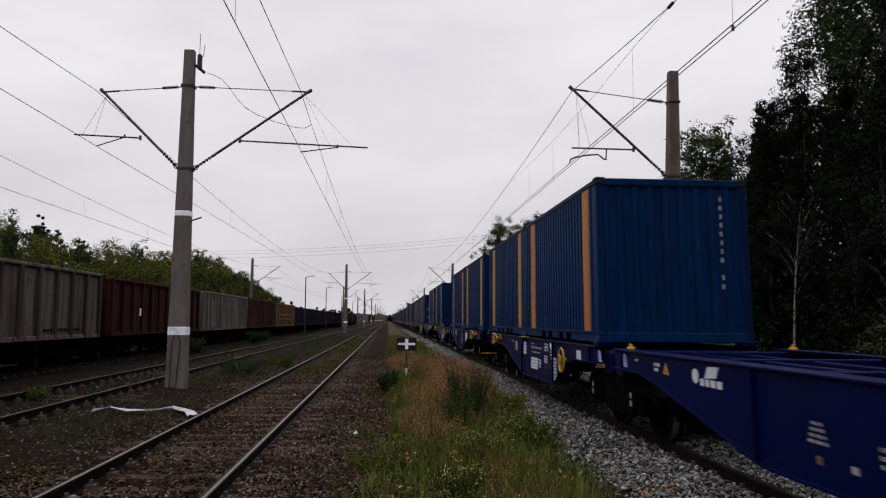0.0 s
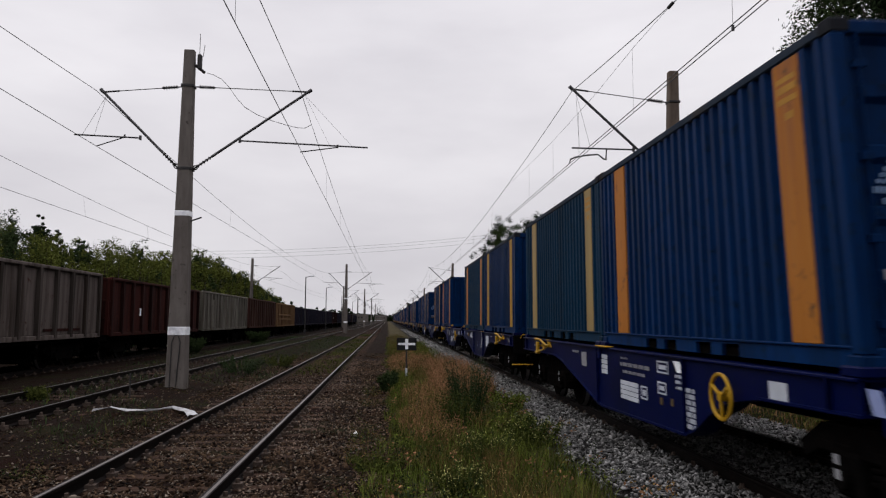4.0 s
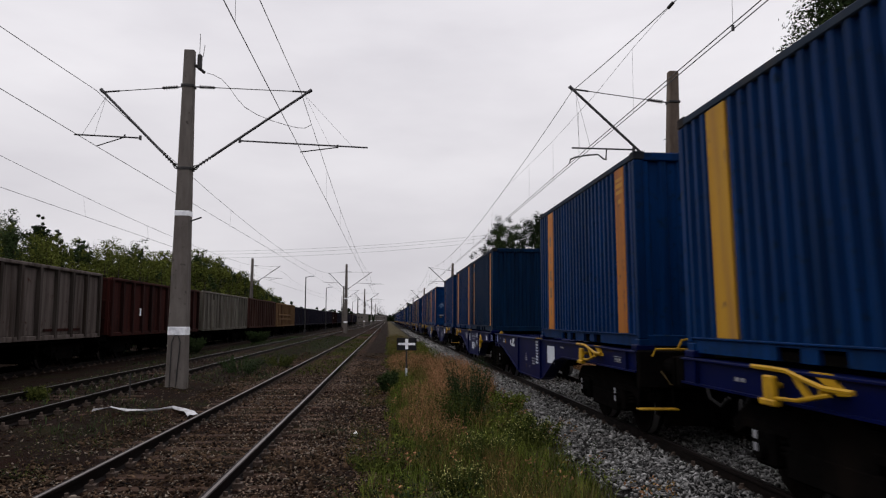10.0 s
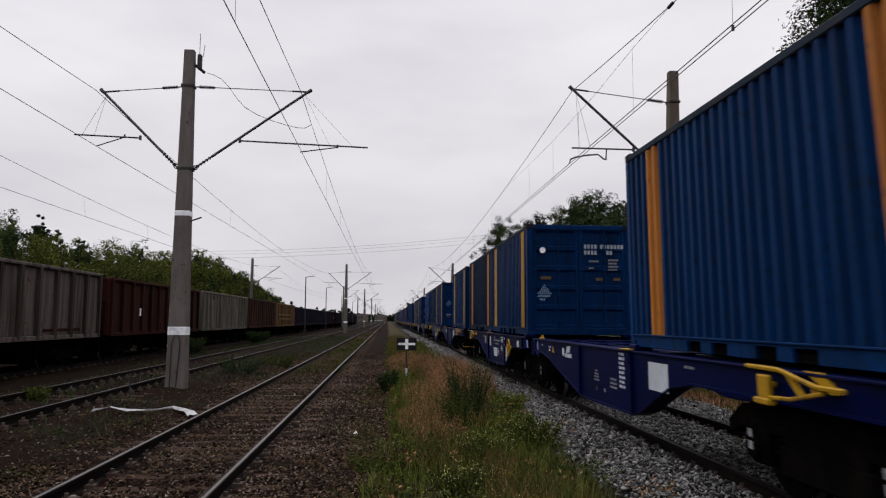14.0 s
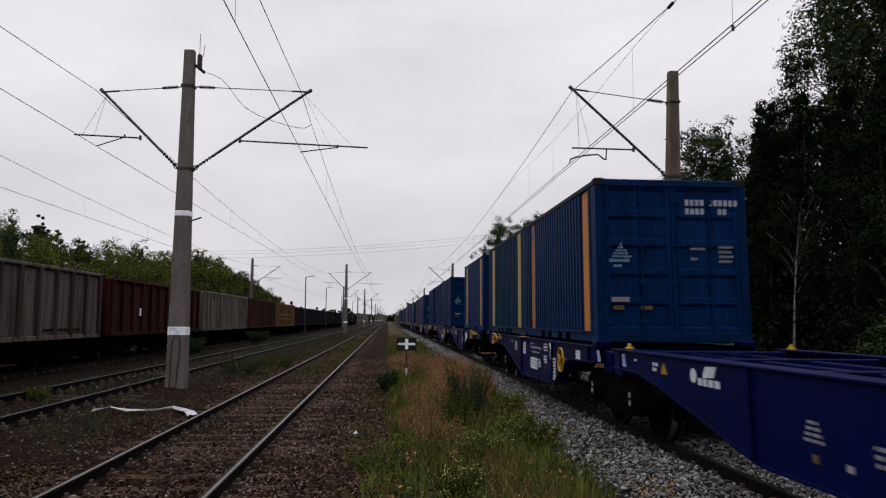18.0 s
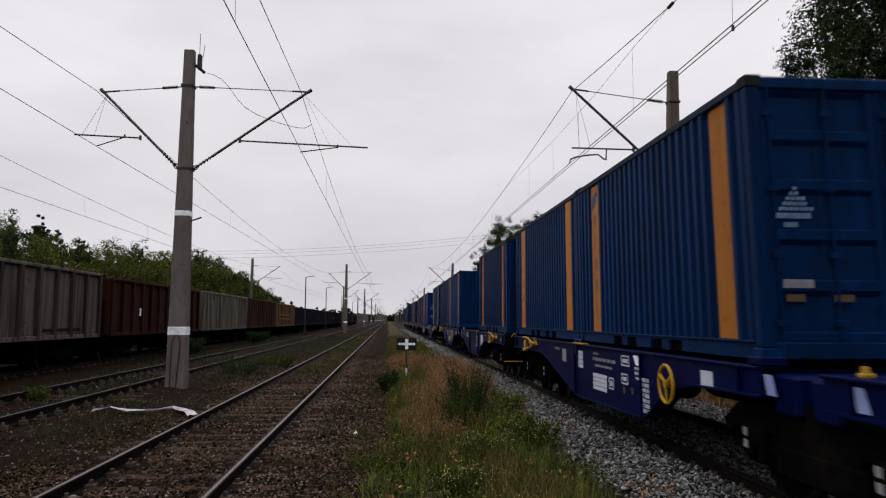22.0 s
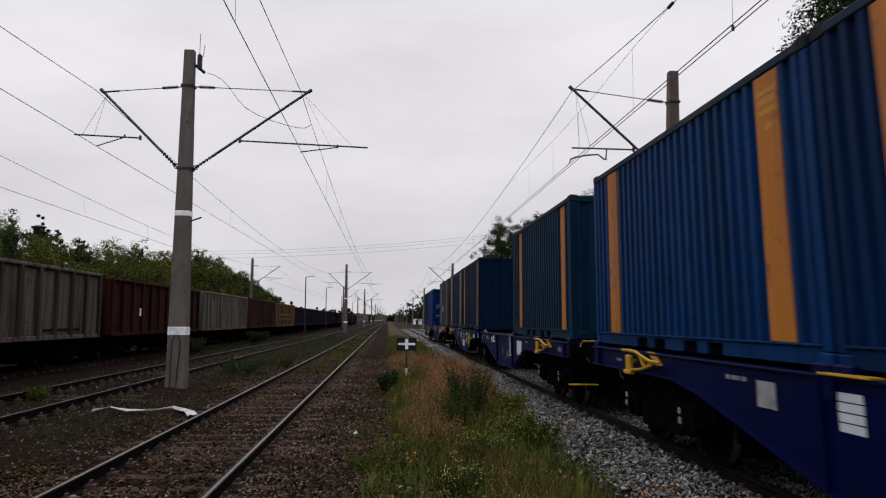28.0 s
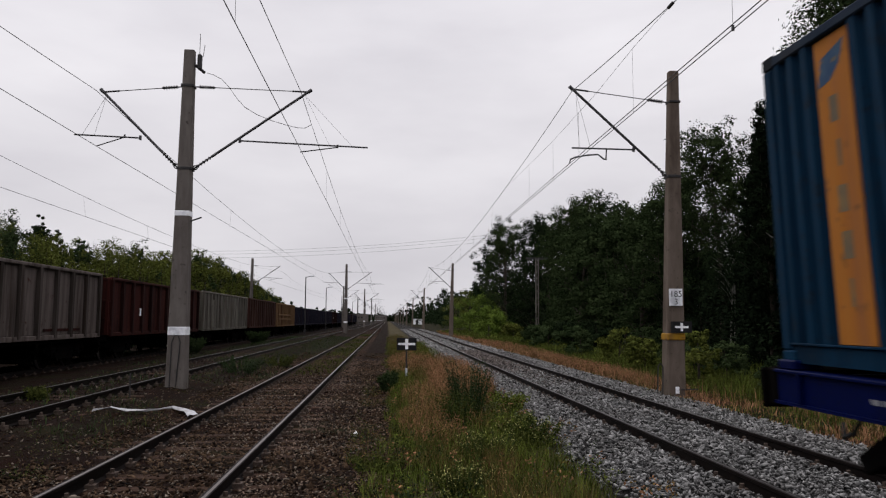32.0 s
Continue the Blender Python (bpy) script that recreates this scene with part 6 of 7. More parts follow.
tagged(stones("ballast", xs, ys, zs, rng.uniform(0.009, 0.030, len(xs)) * (1 + ys * 0.01), M_STONE_BROWN, False), "dirty brown ballast and gravel of the side track", "ballast", kind="stuff")
# beside and behind the viewer
for label, n, x0, x1, s0, s1, m in (("grey crushed stone ballast of the main track", 9000, 2.5, 6.6, 0.02, 0.05, M_STONE), ("dirty brown ballast and gravel of the side track", 9000, -4.2, 0.2, 0.02, 0.05, M_STONE_BROWN)):
    xs, ys = rng.uniform(x0, x1, n), rng.uniform(-14, 4.8, n)
    keep = (np.abs(np.abs(xs - X1) - GAUGE) > 0.1) & (np.abs(np.abs(xs - X2) - GAUGE) > 0.1) & (np.hypot(xs, ys) > 0.5)
    xs, ys = xs[keep], ys[keep]
    tagged(stones("ballast", xs, ys, height(xs, ys) + 0.01, rng.uniform(s0, s1, len(xs)), m, False), label, "ballast", kind="stuff")
n = 9000
xs, ys = scatter(n, -9.0, -3.6, 9.0, 40, 1.5)
dens = np.array([noise.noise((x * 0.5, y * 0.35, 9)) for x, y in zip(xs, ys)])
keep = (dens + rng.uniform(-0.4, 0.4, n) > 0.0) & (np.abs(np.abs(xs - X3) - GAUGE) > 0.1)
xs, ys = xs[keep], ys[keep]
tagged(stones("gravel", xs, ys, height(xs, ys) + 0.01, rng.uniform(0.009, 0.024, len(xs)), M_STONE_BROWN, False), "scattered brown gravel between the side tracks", "gravel", kind="stuff")
n = 2600
xs, ys = scatter(n, -8.5, 0.0, 4.5, 26, 1.6)
tagged(stones("pale_pebbles", xs, ys, height(xs, ys) + 0.02, rng.uniform(0.006, 0.022, n), M_PEBBLE, False), "a few pale pebbles among the gravel", "pebbles", kind="stuff")
n = 7000
xs, ys = scatter(n, -4.2, -0.4, 4.8, 24, 1.8)
keep = (np.abs(np.abs(xs - X2) - GAUGE) > 0.13) & (field(xs, ys, 0.9, 27) + rng.normal(0, 0.2, n) > 0.0)
xs, ys = xs[keep], ys[keep]
tagged(stones("pale_pebbles", xs, ys, height(xs, ys) + rng.uniform(0.0, 0.03, len(xs)), rng.uniform(0.006, 0.020, len(xs)), M_PEBBLE, False), "pale broken stones among the brown ballast", "pebbles", kind="stuff")
n = 9000
xs, ys = scatter(n, -1.55, 0.05, 5.5, 34, 2.0)
keep = field(xs, ys, 0.7, 17) + rng.normal(0, 0.25, n) > -0.1
xs, ys = xs[keep], ys[keep]
tagged(stones("fine_gravel", xs, ys, height(xs, ys) + 0.008, rng.uniform(0.006, 0.017, len(xs)) * (1 + ys * 0.015), M_PATH, False), "fine pale brown gravel of the path beside the track", "gravel", kind="stuff")
tagged(stones("white_stone", np.array([-0.47, -0.445]), np.array([11.6, 11.61]), np.array([0.0, 0.02]), np.array([0.045, 0.03]), M_WHITE), "white stone on the path between the tracks", "stone")
tagged(stones("white_stone", np.array([-3.0]), np.array([7.6]), np.array([0.02]), np.array([0.045]), M_PEBBLE), "pale stone beside the rail", "stone")


# ---------------------------------------------------------------- grass and weeds
def blades(name, xs, ys, h, lean, width, mats, index=None, z=None):
    """Bent blades of grass, two quads each."""
    n = len(xs)
    z0 = height(xs, ys) if z is None else z
    a = rng.uniform(0, math.tau, n)
    d = np.stack([np.cos(a), np.sin(a)], 1)
    side = np.stack([-d[:, 1], d[:, 0]], 1) * (width / 2)[:, None]
    V = np.zeros((n, 6, 3))
    for j, (t, k, wd) in enumerate(((0, 0.0, 1.0), (0.55, 0.3, 0.8), (1.0, 1.0, 0.15))):
        c = np.stack([xs, ys], 1) + d * (lean * k * h)[:, None]
        V[:, 2 * j, :2], V[:, 2 * j + 1, :2] = c - side * wd, c + side * wd
        V[:, 2 * j:2 * j + 2, 2] = (z0 - 0.02 + h * t * (1 - 0.25 * lean * t))[:, None]
    F = np.array([[0, 1, 3, 2], [2, 3, 5, 4]])[None] + (np.arange(n) * 6)[:, None, None]
    idx = None if index is None else np.repeat(index, 2)
    return new(name, quick(name, V.reshape(-1, 3), F.reshape(-1, 4), mats, idx))


# strip between the side track and the main line
n = 58000
xs, ys = scatter(n, -0.6, 3.0, 4.6, 60, 2.3)
left = np.interp(ys, [5, 9, 13, 20], [-0.35, -0.12, 0.15, 0.02]) + 0.5 * field(xs, ys, 0.7, 1)
right = 2.34 + 0.4 * field(xs, ys, 0.4, 11) + np.clip((ys - 8) * 0.03, 0, 0.4)
bare = field(xs, ys, 0.8, 21)
keep = (xs > left) & (xs < right) & (bare > -0.24)
xs, ys, bare = xs[keep], ys[keep], bare[keep]
tall = np.clip(1.0 - np.abs((xs - 1.35) / 1.3), 0.15, 1)
h = rng.uniform(0.10, 0.34, len(xs)) * (0.55 + 0.9 * tall) * (1 + 0.5 * field(xs, ys, 0.9, 31))
pick = field(xs, ys, 0.55, 41) + rng.normal(0, 0.22, len(xs))
index = np.where(pick > 0.34, 2, np.where(pick < -0.08, 1, 0))
tagged(blades("grass", xs, ys, h, rng.uniform(0.1, 0.8, len(xs)), rng.uniform(0.004, 0.009, len(xs)) * (1 + ys * 0.03), (M_GRASS, M_GRASS_LIVE, M_GRASS_DRY), index),
       "uneven green and straw-coloured grass between the tracks", "grass", kind="stuff")


def leaf_cloud(centres, radii, per, size, flat=0.0, facing=0.0):
    """Small leaves, scattered in blobs and turned outwards by facing: arrays of corners."""
    n = len(centres) * per
    c = np.repeat(np.asarray(centres, float), per, 0)
    r = np.repeat(np.asarray(radii, float), per)
    d = rng.normal(0, 1, (n, 3))
    d /= np.linalg.norm(d, axis=1)[:, None]
    p = c + d * (r * rng.uniform(0.25, 1.0, n) ** 0.6)[:, None] * np.array([1, 1, 1 - flat])
    out = d * facing + np.array([0, 0, 0.35 * facing]) + rng.normal(0, 0.6 if facing < 2 else 0.8, (n, 3))
    u = np.cross(out, rng.normal(0, 1, (n, 3)))
    u /= np.linalg.norm(u, axis=1)[:, None]
    w = np.cross(u, out)
    w /= np.linalg.norm(w, axis=1)[:, None]
    s = size * rng.uniform(0.6, 1.3, n)[:, None]
    V = np.stack([p - u * s, p - w * s * 0.55, p + u * s, p + w * s * 0.55], 1)
    F = np.arange(n * 4).reshape(n, 4)
    return V.reshape(-1, 3), F


def seed_grass(name, label, cx, cy, rx, ry, n, h0, h1, mats, share_seed=0.5):
    """A stand of tall grass with feathery seed heads."""
    r = np.sqrt(rng.uniform(0, 1, n))
    a = rng.uniform(0, math.tau, n)
    xs, ys = cx + rx * r * np.cos(a), cy + ry * r * np.sin(a)
    h = rng.uniform(h0, h1, n) * (1 - 0.35 * r)
    idx = (rng.uniform(0, 1, n) < share_seed).astype(int)
    if M_GRASS_RED in mats:
        # airy seed heads
        some = rng.uniform(0, 1, n) < 0.35
        V, F = leaf_cloud(np.stack([xs[some], ys[some], height(xs[some], ys[some]) + h[some] * rng.uniform(0.65, 1.0, int(some.sum()))], 1), np.full(int(some.sum()), 0.06), 5, 0.008 + 0.0003 * cy)
        tagged(new("seed_heads", quick("seed_heads", V, F, M_GRASS_RED)), "airy rusty seed heads of the tall grass", "grass", kind="stuff")
    return tagged(blades(name, xs, ys, h, rng.uniform(0.05, 0.7, n), rng.uniform(0.003, 0.007, n), mats, idx), label, "grass", kind="stuff")


for cx, cy, rx, ry, nn, h0, h1, ms in (
        (0.95, 15.4, 0.65, 2.4, 1300, 0.3, 0.75, (M_GRASS_DRY, M_GRASS_RED)), (0.7, 15.0, 0.7, 2.6, 1500, 0.2, 0.5, (M_GRASS_LIVE, M_GRASS)), (0.75, 14.6, 0.6, 2.4, 1600, 0.2, 0.5, (M_GRASS_LIVE, M_GRASS)), (1.75, 18.2, 0.75, 3.2, 4400, 0.45, 0.95, (M_GRASS_RED, M_GRASS_DRY)),
        (0.70, 12.2, 0.5, 1.8, 1300, 0.2, 0.55, (M_GRASS_DRY, M_GRASS_RED)), (0.55, 12.0, 0.5, 2.0, 2200, 0.15, 0.42, (M_GRASS_LIVE, M_GRASS)), (1.30, 8.5, 0.22, 0.5, 700, 0.25, 0.5, (M_GRASS_DRY, M_GRASS_DRY)), (7.7, 29.0, 0.6, 9.0, 5000, 0.15, 0.40, (M_GRASS_RED, M_GRASS_DRY)), (7.9, 48.0, 0.8, 16.0, 4000, 0.2, 0.5, (M_GRASS_RED, M_GRASS_DRY)), (8.6, 14.0, 0.5, 1.6, 900, 0.15, 0.4, (M_GRASS_RED, M_GRASS)), (9.6, 20.0, 1.2, 5.0, 3400, 0.3, 0.75, (M_GRASS_LIVE, M_GRASS)), (9.4, 31.0, 1.2, 7.0, 3400, 0.3, 0.8, (M_GRASS_LIVE, M_GRASS)),
        (1.9, 24.0, 0.7, 4.0, 2400, 0.3, 0.8, (M_GRASS_RED, M_GRASS_DRY)), (0.45, 17.6, 0.35, 1.6, 1500, 0.25, 0.5, (M_GRASS_LIVE, M_GRASS)),
        (0.4, 20.0, 0.4, 2.2, 1700, 0.25, 0.55, (M_GRASS_LIVE, M_GRASS)), (0.9, 28.0, 0.9, 5.0, 2400, 0.3, 0.7, (M_GRASS_RED, M_GRASS)),
        (1.0, 40.0, 1.0, 9.0, 3000, 0.3, 0.7, (M_GRASS, M_GRASS_DRY)), (0.8, 9.6, 0.5, 1.6, 1500, 0.18, 0.45, (M_GRASS_DRY, M_GRASS)), (0.9, 64.0, 1.0, 16.0, 2600, 0.3, 0.7, (M_GRASS, M_GRASS_DRY))):
    seed_grass("tall_grass", "stand of tall grass with reddish and straw seed heads", cx, cy, rx, ry, nn, h0, h1, ms)


def weed(name, label, cx, cy, n_stem, h, spread, leaf, material, flower=None):
    """A bushy weed: thin stems with small leaves along them."""
    t = thing(name, label, "plant", m=pose(cx, cy, float(height(cx, cy))))
    g = Geo()
    cen = []
    for i in range(n_stem):
        a, r = rng.uniform(0, math.tau), spread * math.sqrt(rng.uniform(0, 1))
        p0 = Vector((0.4 * r * math.cos(a), 0.4 * r * math.sin(a), -0.03))
        hh = h * rng.uniform(0.6, 1.0)
        p1 = Vector((r * math.cos(a), r * math.sin(a), hh))
        mid = p0.lerp(p1, 0.55) + Vector((0, 0, 0.05 * h))
        g.tube(p0, mid, 0.007, 0.005, n=4).tube(mid, p1, 0.005, 0.002, n=4)
        for k in range(7):
            cen.append(tuple(p0.lerp(p1, 0.25 + 0.11 * k)))
    tagged(part("stem", g, M_WEED, t), kind="stuff")
    V, F = leaf_cloud(cen, [0.055] * len(cen), 9, leaf)
    ob = new("leaves", quick("leaves", V, F, material))
    ob.parent = t
    if flower:
        V, F = leaf_cloud(cen[6::7], [0.05] * len(cen[6::7]), 5, 0.010)
        ob = new("flowers", quick("flowers", V, F, flower))
        ob.parent = t
    return t


def ground_cover(label, n, x0, x1, y0, y1, size, mats, seed, power=2.0, lift=0.16):
    """Low broad-leaved plants in clumps."""
    xs, ys = scatter(n, x0, x1, y0, y1, power)
    keep = field(xs, ys, 0.8, seed) > 0.02
    xs, ys = xs[keep], ys[keep]
    zs = height(xs, ys) + rng.uniform(0.02, lift, len(xs))
    V, F = leaf_cloud(np.stack([xs, ys, zs], 1), np.full(len(xs), 0.07), 7, size)
    idx = np.repeat(rng.integers(0, len(mats), len(xs)), 7)
    return tagged(new("ground_cover", quick("ground_cover", V, F, mats, idx)), label, "weeds", kind="stuff")


ground_cover("small weeds creeping from the strip onto the gravel path", 1500, -0.55, 0.4, 6.0, 22, 0.014, (M_GRASS, M_WEED, M_GRASS_DRY), 93, lift=0.10)
ground_cover("low leafy weeds in the strip between the tracks", 5200, 0.1, 2.5, 5.0, 26, 0.018, (M_GRASS, M_GRASS_LIVE, M_WEED, M_LEAF_OLIVE), 91)
ground_cover("dead brown stalks and leaves in the strip between the tracks", 2600, 0.0, 2.6, 5.0, 26, 0.018, (M_GRASS_DRY, M_GRASS_RED, M_WEED), 95, lift=0.3)
ground_cover("tiny pale yellow flowers in the strip", 260, 0.4, 2.3, 6.0, 14, 0.006, (M_FLOWER,), 97, lift=0.4)
ground_cover("dead leaves and moss between the side tracks", 1500, -6.0, -3.6, 8.5, 30, 0.012, (M_BROWNMARK, M_WEED, M_GRASS), 99, lift=0.05)
weed("tall_weed", "tall dark green bushy weed among reddish grass", 1.45, 13.2, 70, 1.15, 0.50, 0.016, M_WEED)
weed("tall_weed", "tall dark green bushy weed among reddish grass", 1.15, 11.9, 36, 0.70, 0.45, 0.016, M_GRASS)
weed("small_bush", "small round dark green bush near the sign", 0.05, 18.6, 34, 0.55, 0.30, 0.030, M_LEAF_MID)
weed("flowering_weed", "low green weed dotted with pale yellow flowers", 1.3, 9.3, 40, 0.42, 0.5, 0.012, M_GRASS, M_FLOWER)
weed("flowering_weed", "low green weed dotted with pale yellow flowers", 2.0, 10.4, 36, 0.45, 0.5, 0.02, M_GRASS, M_FLOWER)
weed("flowering_weed", "low green weed dotted with pale yellow flowers", 0.75, 7.7, 34, 0.35, 0.4, 0.011, M_GRASS, M_FLOWER)
weed("low_weed", "low green weed at the edge of the gravel path", -0.1, 8.9, 26, 0.20, 0.35, 0.018, M_GRASS)
weed("low_weed", "low green weed at the edge of the ballast", 2.3, 14.2, 34, 0.40, 0.45, 0.022, M_GRASS_LIVE)
weed("low_weed", "low green weed at the edge of the ballast", 1.95, 11.6, 30, 0.34, 0.4, 0.02, M_GRASS_LIVE)
weed("low_bush", "thin low brownish bush beside the disused track", -4.6, 24.0, 30, 0.6, 0.8, 0.026, M_WEED)
weed("low_bush", "thin low brownish bush beside the disused track", -4.0, 28.5, 26, 0.5, 0.8, 0.026, M_GRASS)
weed("low_bush", "green bush at the foot of the parked wagons", -9.9, 38.5, 80, 0.9, 0.9, 0.05, M_LEAF_MID)
weed("low_bush", "green bush at the foot of the parked wagons", -9.6, 56.0, 80, 0.9, 1.0, 0.06, M_LEAF_MID)
weed("low_weed", "tuft of weeds in the disused track", -6.9, 15.5, 26, 0.28, 0.3, 0.022, M_GRASS)

# grass of the strip beside and behind the viewer
n = 9000
xs, ys = rng.uniform(0.4, 2.5, n), rng.uniform(-14, 4.8, n)
tagged(blades("grass", xs, ys, rng.uniform(0.08, 0.28, n), rng.uniform(0.2, 0.8, n), rng.uniform(0.006, 0.012, n), (M_GRASS, M_GRASS_LIVE, M_GRASS_DRY), rng.integers(0, 3, n)),
       "uneven green and straw-coloured grass between the tracks", "grass", kind="stuff")
# grass west of the side track, patchy
n = 25000
xs, ys = scatter(n, -9.6, -3.5, 8.0, 75, 1.5)
patch = field(xs, ys, 0.35, 51) + 0.4 * np.exp(-((xs + 4.6) / 0.8) ** 2) + np.clip((ys - 25) * 0.012, 0, 0.35)
keep = patch + rng.normal(0, 0.1, n) - np.where((ys < 19) & (xs > -6.2), 0.22, 0.0) > 0.18
xs, ys = xs[keep], ys[keep]
index = (rng.uniform(0, 1, len(xs)) < 0.15).astype(int)
tagged(blades("grass", xs, ys, rng.uniform(0.04, 0.18, len(xs)), rng.uniform(0.2, 0.9, len(xs)), rng.uniform(0.007, 0.014, len(xs)) * (1 + ys * 0.02), (M_WEED, M_GRASS), index),
       "sparse tufts of grass between the side tracks", "grass", kind="stuff")
# grass inside the side track further off
n = 5000
xs, ys = rng.uniform(-3.1, -1.5, n), rng.uniform(24, 90, n)
keep = field(xs, ys, 0.25, 61) > -0.05
xs, ys = xs[keep], ys[keep]
tagged(blades("grass", xs, ys, rng.uniform(0.06, 0.18, len(xs)), rng.uniform(0.2, 0.9, len(xs)), rng.uniform(0.02, 0.04, len(xs)), (M_GRASS,)), "low grass growing between the rails", "grass", kind="stuff")
# meadow east of the main line
n = 76000
xs, ys = scatter(n, 6.5, 17, 9.0, 120, 1.8)
keep = (xs > 7.7 + 0.4 * field(xs, ys, 0.3, 71))
xs, ys = xs[keep], ys[keep]
band = np.exp(-((xs - 7.6 - 0.5 * field(xs, ys, 0.2, 81)) / 0.6) ** 2) * np.clip((ys - 10) / 16, 0.15, 1)
u = rng.uniform(0, 1, len(xs))
index = np.where(u < band * 0.85, np.where(rng.uniform(0, 1, len(xs)) < 0.7, 2, 1), 0)
hh = rng.uniform(0.14, 0.42, len(xs)) * np.where(xs > 9.3, 1.5, 1.0)
tagged(blades("grass", xs, ys, hh, rng.uniform(0.1, 0.7, len(xs)), rng.uniform(0.006, 0.012, len(xs)) * (1 + ys * 0.02), (M_GRASS_LIVE, M_GRASS_DRY, M_GRASS_RED, M_GRASS), np.where((index == 0) & (rng.uniform(0, 1, len(xs)) < 0.5), 3, index)),
       "rough meadow grass with a rusty fringe along the main track", "grass", kind="stuff")


# low cover between the ballast and the meadow
n = 20000
xs, ys = scatter(n, 6.55, 8.6, 8.5, 45, 1.7)
tagged(blades("grass", xs, ys, rng.uniform(0.04, 0.15, n), rng.uniform(0.2, 0.9, n), rng.uniform(0.006, 0.012, n) * (1 + ys * 0.01), (M_GRASS, M_GRASS_LIVE, M_GRASS_RED, M_WEED), np.where(field(xs, ys, 0.6, 89) > 0.15, 2, rng.integers(0, 4, n))),
       "low green and rusty grass at the foot of the ballast", "grass", kind="stuff")
# rusty fringe of fine grass at the foot of the ballast
n = 22000
xs, ys = scatter(n, 6.75, 8.5, 11.0, 100, 1.6)
keep = (xs < 7.7 + 0.45 * field(xs, ys, 0.35, 83)) & (rng.uniform(0, 1, n) < np.clip((ys - 13) / 14, 0.2, 1) + 0.5 * field(xs, ys, 0.5, 87))
xs, ys = xs[keep], ys[keep]
tagged(blades("grass", xs, ys, rng.uniform(0.10, 0.30, len(xs)), rng.uniform(0.1, 0.8, len(xs)), rng.uniform(0.008, 0.016, len(xs)) * (1 + ys * 0.012), (M_GRASS_RED, M_GRASS_DRY), (rng.uniform(0, 1, len(xs)) < 0.3).astype(int)),
       "fine rusty-orange grass at the foot of the ballast", "grass", kind="stuff")


# ---------------------------------------------------------------- trees and bushes
def tree(label, x, y, h, crown_w, base, material, bark, leaf, per, seed, lumps=60, name="tree", category="tree", stem=1.0, point=0.0, skew=1.0, shoots=0):
    """Tapered trunk, limbs that carry blobs of leaves with gaps between."""
    r = np.random.default_rng(seed)
    t = thing(name, label, category, "trees by the line", m=pose(x, y, float(height(x, y)) - 0.05))
    g = Geo()
    lean = r.normal(0, 0.03, 2) * h
    top = Vector((lean[0], lean[1], h * 0.92))
    rad = (0.017 * h + 0.03) * stem
    pts = [Vector((lean[0] * s * s, lean[1] * s * s, h * 0.92 * s)) for s in np.linspace(0, 1, 6)]
    for i in range(5):
        g.tube(pts[i], pts[i + 1], rad * (1 - 0.19 * i), rad * (1 - 0.19 * (i + 1)), n=7)
    cen, radii = [], []
    for i in range(lumps):
        s = base + (1 - base) * r.uniform(0, 1) ** skew
        k = (s - base) / (1 - base)
        reach = crown_w * (0.35 + 0.65 * math.sin(math.pi * min(1.0, 0.18 + 0.80 * k))) * (0.35 + 0.65 * r.uniform(0, 1) ** 0.5) * (1 - point * k)
        a = r.uniform(0, math.tau)
        o = Vector((lean[0] * s * s, lean[1] * s * s, h * 0.92 * max(0.05, s - 0.12)))
        e = Vector((lean[0] * s * s + reach * math.cos(a), lean[1] * s * s + reach * math.sin(a), h * s + r.normal(0, 0.02) * h))
        if i % 2 == 0:
            m = o.lerp(e, 0.5) + Vector((0, 0, 0.03 * h))
            g.tube(o, m, rad * 0.30 * (1.1 - s), rad * 0.2 * (1.1 - s), n=4).tube(m, e, rad * 0.2 * (1.1 - s), 0.01, n=4)
        for _ in range(3):
            cen.append((e[0] + r.normal(0, 0.12) * crown_w, e[1] + r.normal(0, 0.12) * crown_w, e[2] + r.normal(0, 0.04) * h))
            radii.append(crown_w * r.uniform(0.14, 0.34) * (1 - 0.5 * point * k))
    # upright shoots that break the outline
    for i in range(shoots):
        a, q = r.uniform(0, math.tau), r.uniform(0.1, 0.8) * crown_w
        x0, y0, z0 = lean[0] + q * math.cos(a), lean[1] + q * math.sin(a), h * r.uniform(0.72, 0.9) * (1 - 0.15 * q / crown_w)
        tall = h * r.uniform(0.05, 0.13)
        g.tube((x0 * 0.8, y0 * 0.8, z0 - 0.2 * h), (x0, y0, z0 + tall), 0.02, 0.008, n=4)
        for k in range(5):
            cen.append((x0 + r.normal(0, 0.08), y0 + r.normal(0, 0.08), z0 + tall * k / 4))
            radii.append((0.34 - 0.045 * k) * crown_w / 2.4)
    part("trunk", g, bark, t)
    V, F = leaf_cloud(cen, radii, round(per * 1.3), leaf, 0.25, 3.0)
    ob = new("crown", quick("crown", V, F, material))
    ob.parent = t
    return t


